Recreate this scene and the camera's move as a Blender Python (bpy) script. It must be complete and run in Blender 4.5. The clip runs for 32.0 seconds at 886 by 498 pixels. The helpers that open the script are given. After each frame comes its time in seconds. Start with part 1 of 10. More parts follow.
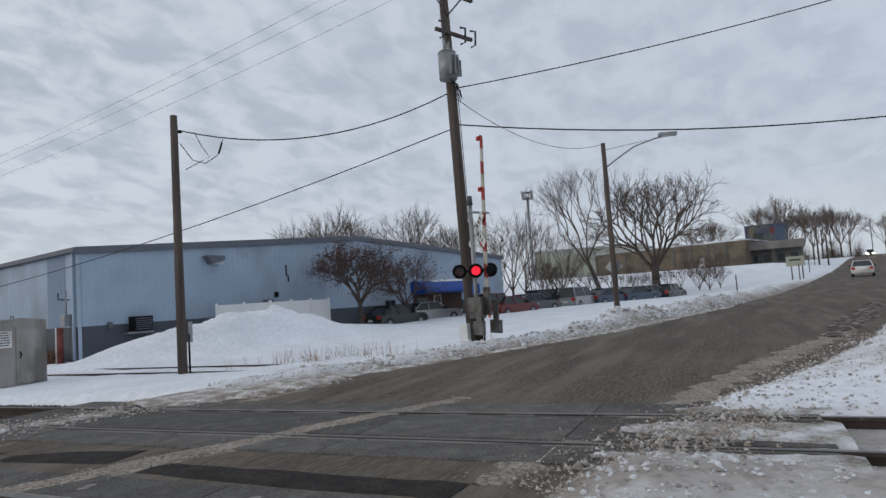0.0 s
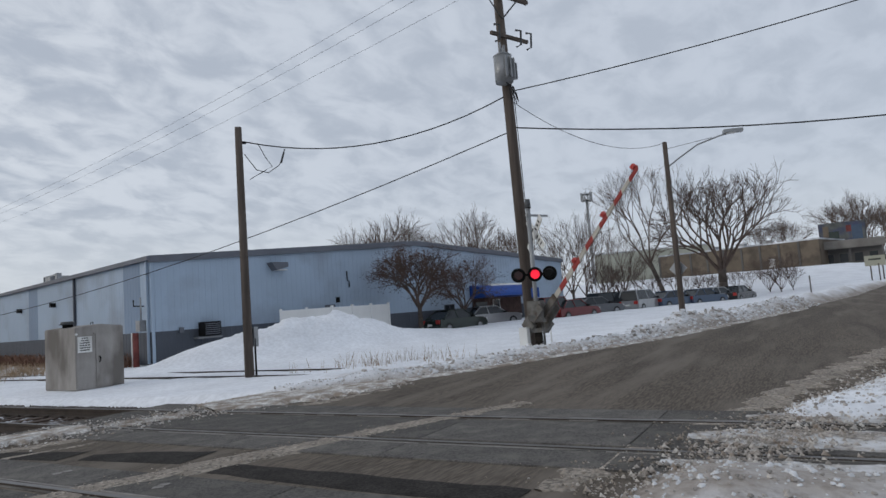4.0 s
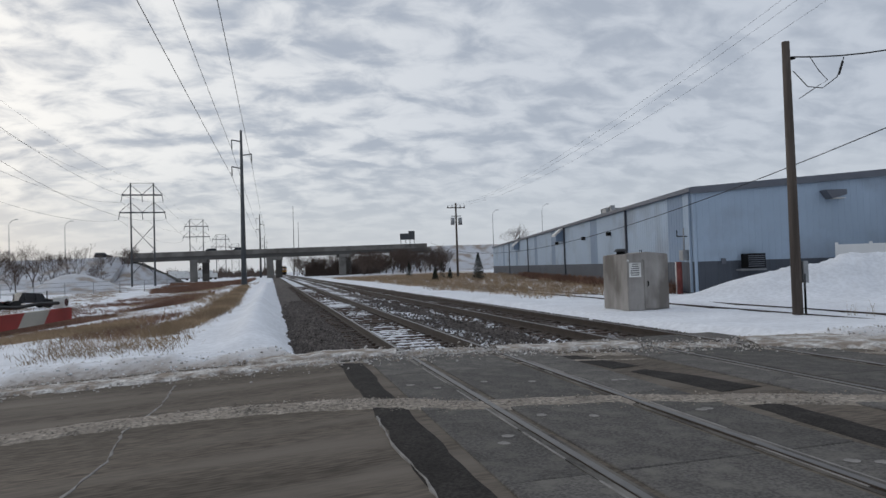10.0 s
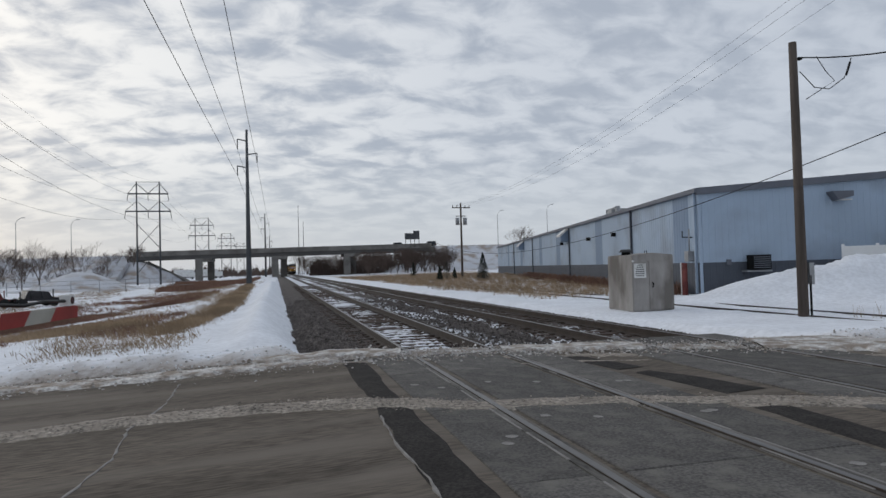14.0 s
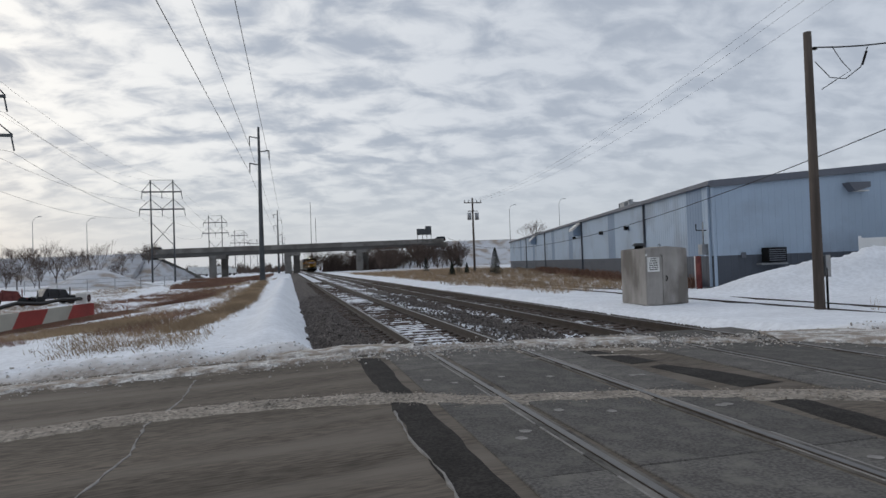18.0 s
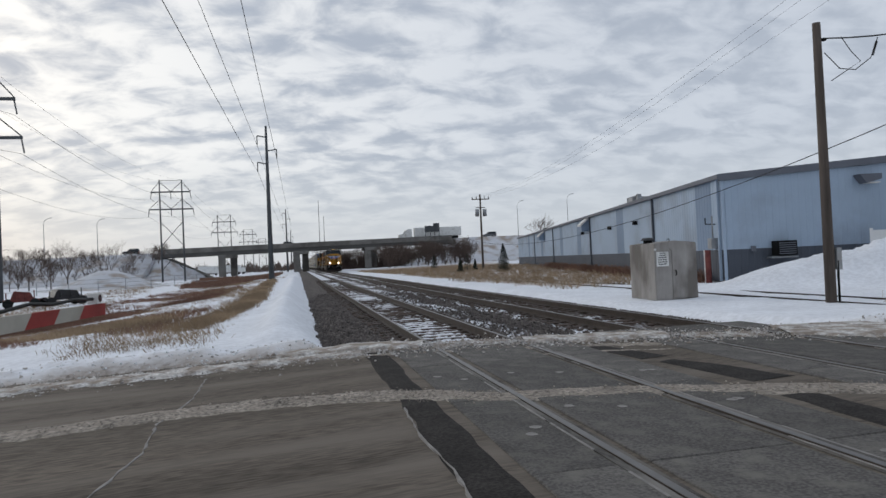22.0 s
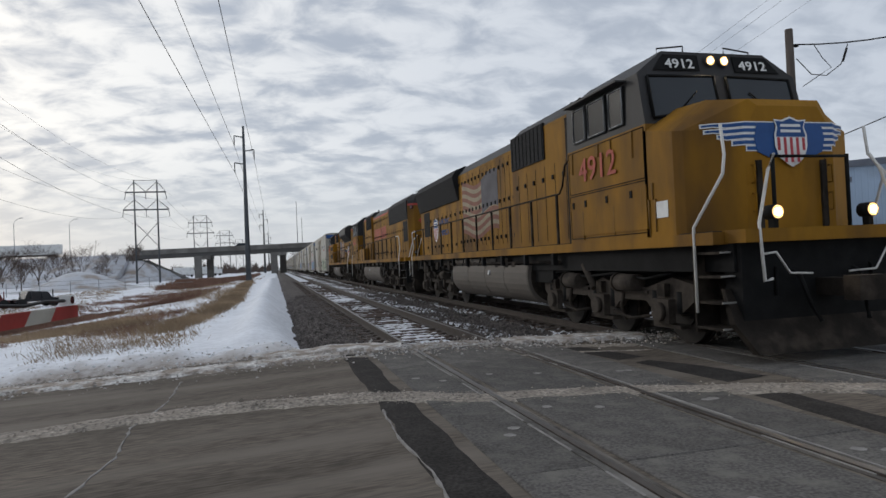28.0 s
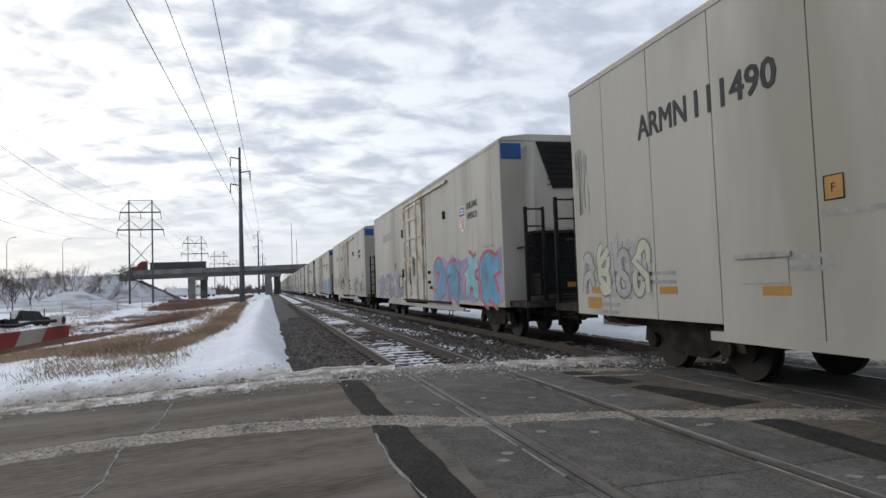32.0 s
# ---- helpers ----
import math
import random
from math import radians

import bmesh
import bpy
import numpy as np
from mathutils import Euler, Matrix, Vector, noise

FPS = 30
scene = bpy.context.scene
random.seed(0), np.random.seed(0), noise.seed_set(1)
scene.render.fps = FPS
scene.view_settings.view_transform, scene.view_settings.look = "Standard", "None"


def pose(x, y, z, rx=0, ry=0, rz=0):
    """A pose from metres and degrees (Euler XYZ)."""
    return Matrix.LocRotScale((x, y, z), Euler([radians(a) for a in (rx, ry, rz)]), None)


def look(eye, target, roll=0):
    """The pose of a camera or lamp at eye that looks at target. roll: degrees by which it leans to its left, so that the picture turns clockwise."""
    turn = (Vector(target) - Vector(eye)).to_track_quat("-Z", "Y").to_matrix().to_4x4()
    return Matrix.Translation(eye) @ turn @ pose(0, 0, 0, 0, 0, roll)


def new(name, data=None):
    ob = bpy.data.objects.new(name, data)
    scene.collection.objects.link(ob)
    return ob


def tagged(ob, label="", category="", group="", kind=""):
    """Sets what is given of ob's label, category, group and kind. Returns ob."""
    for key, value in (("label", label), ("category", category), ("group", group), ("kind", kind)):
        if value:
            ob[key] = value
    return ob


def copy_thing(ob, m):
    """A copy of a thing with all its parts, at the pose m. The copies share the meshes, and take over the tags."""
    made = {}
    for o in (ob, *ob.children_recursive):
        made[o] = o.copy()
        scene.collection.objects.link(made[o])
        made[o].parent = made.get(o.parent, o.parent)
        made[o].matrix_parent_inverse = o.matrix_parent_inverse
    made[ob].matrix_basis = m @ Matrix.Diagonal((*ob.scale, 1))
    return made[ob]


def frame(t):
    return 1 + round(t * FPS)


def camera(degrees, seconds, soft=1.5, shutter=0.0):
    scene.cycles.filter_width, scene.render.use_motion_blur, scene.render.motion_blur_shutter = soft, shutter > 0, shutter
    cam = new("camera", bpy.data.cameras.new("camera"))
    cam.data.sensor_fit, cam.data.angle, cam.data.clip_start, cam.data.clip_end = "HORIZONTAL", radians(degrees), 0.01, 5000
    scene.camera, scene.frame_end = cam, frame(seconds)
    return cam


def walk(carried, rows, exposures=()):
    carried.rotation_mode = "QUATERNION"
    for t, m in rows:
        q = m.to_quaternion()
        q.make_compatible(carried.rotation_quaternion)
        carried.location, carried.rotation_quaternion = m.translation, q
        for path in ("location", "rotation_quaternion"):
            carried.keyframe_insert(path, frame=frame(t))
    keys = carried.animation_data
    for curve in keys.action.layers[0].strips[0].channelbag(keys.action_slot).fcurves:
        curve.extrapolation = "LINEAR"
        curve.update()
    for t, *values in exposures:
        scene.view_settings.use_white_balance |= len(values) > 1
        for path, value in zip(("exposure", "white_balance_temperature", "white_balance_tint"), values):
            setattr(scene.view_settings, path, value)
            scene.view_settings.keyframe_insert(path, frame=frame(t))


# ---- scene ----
cam = camera(68.48, 32.0)
PATH = [
    (0.0, pose(0, 0, 1.50, 94.42, 3.90, -65.12)),
    (0.5, pose(0, 0, 1.50, 94.45, 3.97, -65.08)),
    (1.0, pose(0, 0, 1.50, 94.53, 4.09, -65.12)),
    (1.5, pose(0, 0, 1.50, 94.61, 4.09, -65.12)),
    (2.0, pose(0, 0, 1.50, 94.68, 4.23, -64.97)),
    (2.5, pose(0, 0, 1.50, 95.22, 4.49, -61.51)),
    (4.5, pose(0, 0, 1.50, 95.18, 4.06, -59.72)),
    (5.0, pose(0, 0, 1.50, 95.26, 3.56, -58.94)),
    (5.5, pose(0, 0, 1.50, 95.24, 3.39, -56.82)),
    (6.0, pose(0, 0, 1.50, 95.12, 3.15, -56.55)),
    (6.5, pose(0, 0, 1.50, 94.97, 2.88, -55.83)),
    (7.0, pose(0, 0, 1.50, 95.04, 2.24, -51.25)),
    (7.2, pose(0, 0, 1.50, 95.02, 1.48, -44.14)),
    (7.4, pose(0, 0, 1.50, 95.00, 0.71, -26.08)),
    (7.5, pose(0, 0, 1.50, 94.99, 0.33, -17.09)),
    (7.6, pose(0, 0, 1.50, 94.75, 0.29, -13.98)),
    (7.7, pose(0, 0, 1.50, 94.51, 0.25, -11.19)),
    (8.0, pose(0, 0, 1.50, 93.78, 0.13, -9.62)),
    (8.5, pose(0, 0, 1.50, 92.68, 0.84, -11.19)),
    (9.0, pose(0, 0, 1.50, 92.17, 1.60, -12.88)),
    (9.5, pose(0, 0, 1.50, 91.80, 1.70, -14.13)),
    (10.0, pose(0, 0, 1.50, 91.59, 1.80, -14.80)),
    (10.5, pose(0, 0, 1.50, 92.10, 2.18, -15.81)),
    (11.0, pose(0, 0, 1.50, 92.07, 1.98, -15.66)),
    (11.5, pose(0, 0, 1.50, 91.96, 1.69, -15.26)),
    (12.0, pose(0, 0, 1.50, 91.92, 1.40, -15.06)),
    (12.5, pose(0, 0, 1.50, 91.80, 1.30, -14.89)),
    (13.0, pose(0, 0, 1.50, 91.74, 1.54, -14.41)),
    (13.5, pose(0, 0, 1.50, 91.66, 1.56, -14.42)),
    (15.5, pose(0, 0, 1.50, 91.46, 1.73, -13.95)),
    (16.0, pose(0, 0, 1.50, 91.39, 1.91, -13.67)),
    (16.5, pose(0, 0, 1.50, 91.32, 1.79, -13.42)),
    (17.0, pose(0, 0, 1.50, 91.28, 1.85, -13.37)),
    (17.5, pose(0, 0, 1.50, 91.28, 1.96, -13.36)),
    (18.0, pose(0, 0, 1.50, 91.21, 1.99, -13.32)),
    (18.5, pose(0, 0, 1.50, 91.11, 2.09, -13.38)),
    (19.0, pose(0, 0, 1.50, 91.04, 2.22, -13.57)),
    (19.5, pose(0, 0, 1.50, 90.95, 2.24, -13.68)),
    (20.0, pose(0, 0, 1.50, 91.00, 2.27, -13.36)),
    (20.5, pose(0, 0, 1.50, 90.92, 2.27, -12.93)),
    (21.0, pose(0, 0, 1.50, 90.79, 2.42, -12.64)),
    (21.5, pose(0, 0, 1.50, 90.76, 2.53, -12.56)),
    (22.0, pose(0, 0, 1.50, 90.96, 2.59, -12.59)),
    (22.5, pose(0, 0, 1.50, 91.16, 2.41, -12.57)),
    (23.0, pose(0, 0, 1.50, 91.21, 2.34, -12.66)),
    (23.5, pose(0, 0, 1.50, 91.25, 2.28, -12.75)),
    (24.0, pose(0, 0, 1.50, 91.44, 2.22, -12.87)),
    (24.5, pose(0, 0, 1.50, 91.17, 2.29, -13.13)),
    (26.5, pose(0, 0, 1.50, 90.82, 2.39, -13.93)),
    (27.0, pose(0, 0, 1.50, 90.77, 2.43, -14.29)),
    (27.5, pose(0, 0, 1.50, 90.84, 2.54, -14.38)),
    (28.0, pose(0, 0, 1.50, 91.01, 2.51, -14.46)),
    (28.5, pose(0, 0, 1.50, 91.15, 2.60, -14.38)),
    (29.0, pose(0, 0, 1.50, 91.73, 2.24, -14.59)),
    (29.5, pose(0, 0, 1.50, 92.28, 2.12, -14.88)),
    (30.0, pose(0, 0, 1.50, 92.48, 1.89, -15.01)),
    (30.5, pose(0, 0, 1.50, 92.56, 1.83, -15.19)),
    (31.0, pose(0, 0, 1.50, 92.53, 2.07, -15.29)),
    (31.5, pose(0, 0, 1.50, 92.70, 2.01, -15.08)),
    (32.0, pose(0, 0, 1.50, 92.99, 2.05, -14.93)),
]
walk(cam, PATH, ((0, 0), (7, 0), (8, -0.1), (18, -0.07), (23, 0), (28.2, 0), (29, 0.24), (30, 0.44), (31, 0.49), (32, 0.33)))

# ---- world, sun and exposure ----
SUN_AZ, SUN_EL = -38.0, 16.0


def world_sky():
    w = bpy.data.worlds.new("winter_sky")
    scene.world = w
    w.use_nodes = True
    nt = w.node_tree
    nt.nodes.clear()
    N, L = nt.nodes.new, nt.links.new
    out, bg = N("ShaderNodeOutputWorld"), N("ShaderNodeBackground")
    sky = N("ShaderNodeTexSky")
    sky.sky_type, sky.sun_disc = "NISHITA", False
    sky.sun_elevation, sky.sun_rotation = radians(SUN_EL), radians(SUN_AZ)
    sky.air_density, sky.dust_density = 1.0, 2.0
    tc = N("ShaderNodeTexCoord")
    sep = N("ShaderNodeSeparateXYZ")
    L(tc.outputs["Generated"], sep.inputs[0])

    def m(op, a, b=None, c=None):
        n = N("ShaderNodeMath")
        n.operation = op
        for i, v in enumerate((a, b, c)):
            if v is None:
                continue
            if isinstance(v, (int, float)):
                n.inputs[i].default_value = v
            else:
                L(v, n.inputs[i])
        return n.outputs[0]

    # a flat cloud deck: directions are laid out on a plane overhead
    zz = m("ADD", m("MAXIMUM", sep.outputs[2], 0.0), 0.27)
    comb = N("ShaderNodeCombineXYZ")
    L(m("DIVIDE", sep.outputs[0], zz), comb.inputs[0])
    L(m("DIVIDE", sep.outputs[1], zz), comb.inputs[1])
    rot = N("ShaderNodeMapping")
    rot.inputs["Rotation"].default_value = (0, 0, radians(28))
    rot.inputs["Scale"].default_value = (0.8, 1.1, 1.0)
    L(comb.outputs[0], rot.inputs[0])

    def noise_tex(scale, detail, rough, dist=0.0):
        n = N("ShaderNodeTexNoise")
        n.inputs["Scale"].default_value, n.inputs["Detail"].default_value = scale, detail
        n.inputs["Roughness"].default_value, n.inputs["Distortion"].default_value = rough, dist
        L(rot.outputs[0], n.inputs["Vector"])
        return n.outputs["Fac"]

    puffs = noise_tex(8.0, 6.0, 0.56, 0.35)
    rolls = noise_tex(2.6, 2.0, 0.5, 0.2)
    sheets = noise_tex(0.9, 3.0, 0.5, 0.3)
    thick = m("ADD", m("MULTIPLY", puffs, 0.80), m("ADD", m("MULTIPLY", rolls, 0.24), m("MULTIPLY", sheets, 0.16)))
    ramp = N("ShaderNodeMapRange")
    ramp.interpolation_type = "SMOOTHSTEP"
    ramp.inputs["From Min"].default_value, ramp.inputs["From Max"].default_value = 0.48, 0.74
    L(thick, ramp.inputs["Value"])
    # nearness to the veiled sun brightens the thin parts
    sd = Vector((math.sin(radians(SUN_AZ)) * math.cos(radians(SUN_EL)), math.cos(radians(SUN_AZ)) * math.cos(radians(SUN_EL)), math.sin(radians(SUN_EL))))
    dot = N("ShaderNodeVectorMath")
    dot.operation = "DOT_PRODUCT"
    L(tc.outputs["Generated"], dot.inputs[0])
    dot.inputs[1].default_value = sd
    glow = m("POWER", m("MAXIMUM", dot.outputs["Value"], 0.0), 4.0)
    side = m("POWER", m("MULTIPLY_ADD", dot.outputs["Value"], 0.5, 0.5), 1.8)

    def mixc(fac, a, b):
        n = N("ShaderNodeMix")
        n.data_type = "RGBA"
        for sock, v in ((n.inputs["Factor"], fac), (n.inputs["A"], a), (n.inputs["B"], b)):
            if isinstance(v, tuple):
                sock.default_value = (*v, 1)
            elif isinstance(v, (int, float)):
                sock.default_value = v
            else:
                L(v, sock)
        return n.outputs["Result"]

    thin = mixc(side, (0.54, 0.598, 0.695), (0.72, 0.765, 0.83))
    bright = mixc(glow, thin, (1.06, 1.045, 1.01))
    dark = mixc(side, (0.47, 0.525, 0.615), (0.43, 0.48, 0.565))
    clouds = mixc(ramp.outputs["Result"], bright, dark)
    horizon = N("ShaderNodeMapRange")
    horizon.inputs["From Min"].default_value, horizon.inputs["From Max"].default_value = 0.02, 0.17
    L(sep.outputs[2], horizon.inputs["Value"])
    haze = mixc(side, (0.60, 0.655, 0.73), (0.61, 0.655, 0.71))
    clouds = mixc(horizon.outputs["Result"], haze, clouds)
    # clear sky behind the deck shows a little
    dim = N("ShaderNodeVectorMath")
    dim.operation = "SCALE"
    dim.inputs["Scale"].default_value = 0.10
    L(sky.outputs[0], dim.inputs[0])
    full = mixc(0.92, dim.outputs["Vector"], clouds)
    L(full, bg.inputs["Color"])
    bg.inputs["Strength"].default_value = 1.0
    L(bg.outputs[0], out.inputs[0])


world_sky()
sun = new("sun", bpy.data.lights.new("sun", "SUN"))
sun.data.energy, sun.data.angle, sun.data.color = 0.5, radians(14), (1.0, 0.95, 0.88)
sun.matrix_world = look((0, 0, 0), (-math.sin(radians(SUN_AZ)), -math.cos(radians(SUN_AZ)), -math.tan(radians(SUN_EL))))


# ---- materials ----
def material(name, color, rough=0.7, metal=0.0, var=0.15, scale=3.0, fine=40.0, bump=0.2, dirt=None, dirt_amount=0.0, dirt_scale=1.5,
             random_tint=0.0, spec=0.3, stretch=(1, 1, 1), coat=0.0, grain=None):
    """A surface with two scales of variation, optional dirt patches and bump, in object space."""
    mt = bpy.data.materials.new(name)
    mt.use_nodes = True
    nt = mt.node_tree
    N, L = nt.nodes.new, nt.links.new
    b = nt.nodes["Principled BSDF"]
    b.inputs["Roughness"].default_value, b.inputs["Metallic"].default_value = rough, metal
    b.inputs["Specular IOR Level"].default_value = spec
    b.inputs["Coat Weight"].default_value = coat
    tc, mp = N("ShaderNodeTexCoord"), N("ShaderNodeMapping")
    L(tc.outputs["Object"], mp.inputs[0])
    mp.inputs["Scale"].default_value = stretch

    def nz(s, d=4.0):
        n = N("ShaderNodeTexNoise")
        n.inputs["Scale"].default_value, n.inputs["Detail"].default_value = s, d
        L(mp.outputs[0], n.inputs["Vector"])
        return n.outputs["Fac"]

    def mix(f, a, c, mode="MIX"):
        n = N("ShaderNodeMix")
        n.data_type, n.blend_type = "RGBA", mode
        for sock, v in ((n.inputs["Factor"], f), (n.inputs["A"], a), (n.inputs["B"], c)):
            if isinstance(v, tuple):
                sock.default_value = (*v[:3], 1)
            elif isinstance(v, (int, float)):
                sock.default_value = v
            else:
                L(v, sock)
        return n.outputs["Result"]

    big, small = nz(scale), nz(fine, 3.0)
    lo, hi = tuple(c * (1 - var) for c in color), tuple(min(1, c * (1 + var)) for c in color)

    def spread(v, lo_, hi_):
        n = N("ShaderNodeMapRange")
        n.inputs["From Min"].default_value, n.inputs["From Max"].default_value = lo_, hi_
        L(v, n.inputs["Value"])
        return n.outputs["Result"]

    col = mix(spread(big, 0.3, 0.7), lo, hi)
    g = var * 0.6 if grain is None else grain
    col = mix(spread(small, 0.25, 0.75) if grain is None else spread(small, 0.36, 0.64), mix(1.0, col, (1 - g,) * 3, "MULTIPLY"), mix(1.0, col, (1 + 0.4 * g,) * 3, "MULTIPLY") if grain else col)
    if dirt:
        d = nz(dirt_scale, 6.0)
        col = mix(spread(d, 0.62 - 0.35 * dirt_amount, 0.80 - 0.3 * dirt_amount), col, dirt)
    if random_tint:
        oi = N("ShaderNodeObjectInfo")
        r = N("ShaderNodeMapRange")
        r.inputs["To Min"].default_value, r.inputs["To Max"].default_value = 1 - random_tint, 1 + random_tint
        L(oi.outputs["Random"], r.inputs["Value"])
        hs = N("ShaderNodeHueSaturation")
        L(r.outputs["Result"], hs.inputs["Value"])
        L(col, hs.inputs["Color"])
        col = hs.outputs["Color"]
    L(col, b.inputs["Base Color"])
    if bump:
        bp = N("ShaderNodeBump")
        bp.inputs["Strength"].default_value, bp.inputs["Distance"].default_value = bump, 0.02
        L(small, bp.inputs["Height"])
        L(bp.outputs[0], b.inputs["Normal"])
    return mt


def glowing(name, color, strength):
    mt = bpy.data.materials.new(name)
    mt.use_nodes = True
    b = mt.node_tree.nodes["Principled BSDF"]
    b.inputs["Base Color"].default_value = (*color, 1)
    b.inputs["Emission Color"].default_value = (*color, 1)
    b.inputs["Emission Strength"].default_value = strength
    return mt


def masked(mt, attribute_name, color, fine, lo, hi, weight=1.0, rough=None):
    """Lays another colour over a material where a named field of the mesh, broken up by noise, is high."""
    nt = mt.node_tree
    N, L = nt.nodes.new, nt.links.new
    b = nt.nodes["Principled BSDF"]
    at, tc, nz = N("ShaderNodeAttribute"), N("ShaderNodeTexCoord"), N("ShaderNodeTexNoise")
    at.attribute_name = attribute_name
    L(tc.outputs["Object"], nz.inputs["Vector"])
    nz.inputs["Scale"].default_value, nz.inputs["Detail"].default_value, nz.inputs["Roughness"].default_value = fine, 5.0, 0.65
    ad, rg, mx = N("ShaderNodeMath"), N("ShaderNodeMapRange"), N("ShaderNodeMix")
    L(at.outputs["Fac"], ad.inputs[0])
    L(nz.outputs["Fac"], ad.inputs[1])
    gate = N("ShaderNodeMath")
    gate.operation, gate.inputs[1].default_value = "GREATER_THAN", 0.03
    L(at.outputs["Fac"], gate.inputs[0])
    rg.inputs["From Min"].default_value, rg.inputs["From Max"].default_value, rg.inputs["To Max"].default_value = lo, hi, weight
    L(ad.outputs[0], rg.inputs["Value"])
    ml = N("ShaderNodeMath")
    ml.operation = "MULTIPLY"
    L(rg.outputs["Result"], ml.inputs[0])
    L(gate.outputs[0], ml.inputs[1])
    mx.data_type = "RGBA"
    src = b.inputs["Base Color"].links[0].from_socket
    L(ml.outputs[0], mx.inputs["Factor"])
    L(src, mx.inputs["A"])
    mx.inputs["B"].default_value = (*color, 1)
    L(mx.outputs["Result"], b.inputs["Base Color"])
    return mt


SNOW = material("snow_ground", (0.79, 0.81, 0.85), 0.85, var=0.08, scale=0.6, fine=7.0, bump=0.9, grain=0.10)
masked(SNOW, "thatch", (0.33, 0.24, 0.155), 3.5, 0.80, 1.35, 0.75)
masked(SNOW, "grit", (0.40, 0.355, 0.315), 1.6, 0.55, 1.15, 0.9)
masked(SNOW, "grit", (0.20, 0.165, 0.135), 7.0, 1.02, 1.40, 0.95)
ASPHALT = material("asphalt", (0.124, 0.103, 0.083), 0.9, var=0.20, scale=1.1, fine=34, bump=0.22, dirt=(0.165, 0.141, 0.118), dirt_amount=0.45, dirt_scale=1.6, stretch=(0.16, 1, 1), spec=0.2, grain=0.42)
PATCH = material("tar_patch", (0.042, 0.038, 0.035), 0.9, spec=0.1, var=0.25, scale=3, fine=40, bump=0.3, grain=0.4)
PANEL = material("crossing_panel", (0.116, 0.108, 0.1), 0.85, var=0.2, scale=1.6, fine=38, bump=0.4, dirt=(0.15, 0.14, 0.125), dirt_amount=0.36, dirt_scale=3.5, grain=0.4, random_tint=0.15, spec=0.2)
SLUSH = material("dirty_slush", (0.34, 0.298, 0.252), 0.95, var=0.3, scale=2.5, fine=20, bump=1.0, grain=0.55, dirt=(0.25, 0.215, 0.18), dirt_amount=0.42, dirt_scale=5)
TRODDEN = material("trodden_grit", (0.34, 0.305, 0.27), 0.95, var=0.3, scale=3.0, fine=20, bump=1.0, grain=0.5, dirt=(0.66, 0.66, 0.67), dirt_amount=0.6, dirt_scale=2.6)
GRIT_SNOW = material("gritty_snow", (0.62, 0.60, 0.575), 0.95, var=0.18, scale=2.0, fine=18, bump=1.0, grain=0.4, dirt=(0.27, 0.225, 0.185), dirt_amount=0.65, dirt_scale=3.5)
RAIL = material("rail_steel", (0.055, 0.043, 0.036), 0.75, 0.0, var=0.2, scale=4, fine=60, bump=0.1)
RAILTOP = material("worn_railhead", (0.15, 0.142, 0.135), 0.42, 0.7, var=0.15, scale=4, fine=60, bump=0.05)
TIE = material("railway_tie", (0.075, 0.055, 0.045), 0.9, var=0.3, scale=3, fine=40, bump=0.5, random_tint=0.3)
BALLAST = material("ballast_stone", (0.115, 0.098, 0.09), 0.9, var=0.6, scale=11, fine=24, bump=1.0, grain=0.75)
masked(BALLAST, "snow", (0.72, 0.74, 0.78), 4.0, 0.75, 1.0, 0.95)
STONE = material("loose_stone", (0.135, 0.118, 0.108), 0.9, var=0.8, scale=9, fine=40, bump=0.3)
CLOD = material("dirty_ice", (0.47, 0.435, 0.40), 0.85, var=0.45, scale=5, fine=25, bump=0.4)
CLOD2 = material("clean_clod", (0.70, 0.71, 0.73), 0.85, var=0.15, scale=5, fine=25, bump=0.4)
SOCKET = material("packed_salt", (0.27, 0.255, 0.24), 0.9, var=0.25, scale=6, fine=40, bump=0.3)
FILLER = material("worn_rail_filler", (0.118, 0.11, 0.10), 0.85, var=0.25, scale=2.5, fine=30, bump=0.4, grain=0.4, dirt=(0.23, 0.215, 0.195), dirt_amount=0.45, dirt_scale=3.0, stretch=(1, 0.25, 1))
DIRT_FILL = material("dirty_rubber_strip", (0.085, 0.076, 0.067), 0.9, var=0.3, scale=3, fine=30, bump=0.6, grain=0.4, dirt=(0.17, 0.155, 0.135), dirt_amount=0.5, dirt_scale=4, stretch=(1, 0.3, 1))
DIRT = material("churned_dirt", (0.085, 0.062, 0.048), 0.95, var=0.35, scale=4, fine=20, bump=1.0, dirt=(0.45, 0.43, 0.41), dirt_amount=0.3, dirt_scale=5)
CONCRETE = material("weathered_concrete", (0.36, 0.34, 0.32), 0.85, var=0.15, scale=1.5, fine=30, bump=0.3, dirt=(0.17, 0.155, 0.14), dirt_amount=0.5, dirt_scale=1.2, stretch=(1, 1, 0.4))
BRIDGE = material("bridge_concrete", (0.20, 0.19, 0.175), 0.85, var=0.2, scale=0.2, fine=4, bump=0.2, dirt=(0.12, 0.11, 0.10), dirt_amount=0.5, dirt_scale=0.3)
GIRDER = material("bridge_girder", (0.11, 0.105, 0.10), 0.8, var=0.15, scale=0.2, fine=4, bump=0.1)
WOODPOLE = material("weathered_pole_wood", (0.105, 0.085, 0.072), 0.85, var=0.35, scale=6, fine=40, bump=0.5, stretch=(1, 1, 0.08))
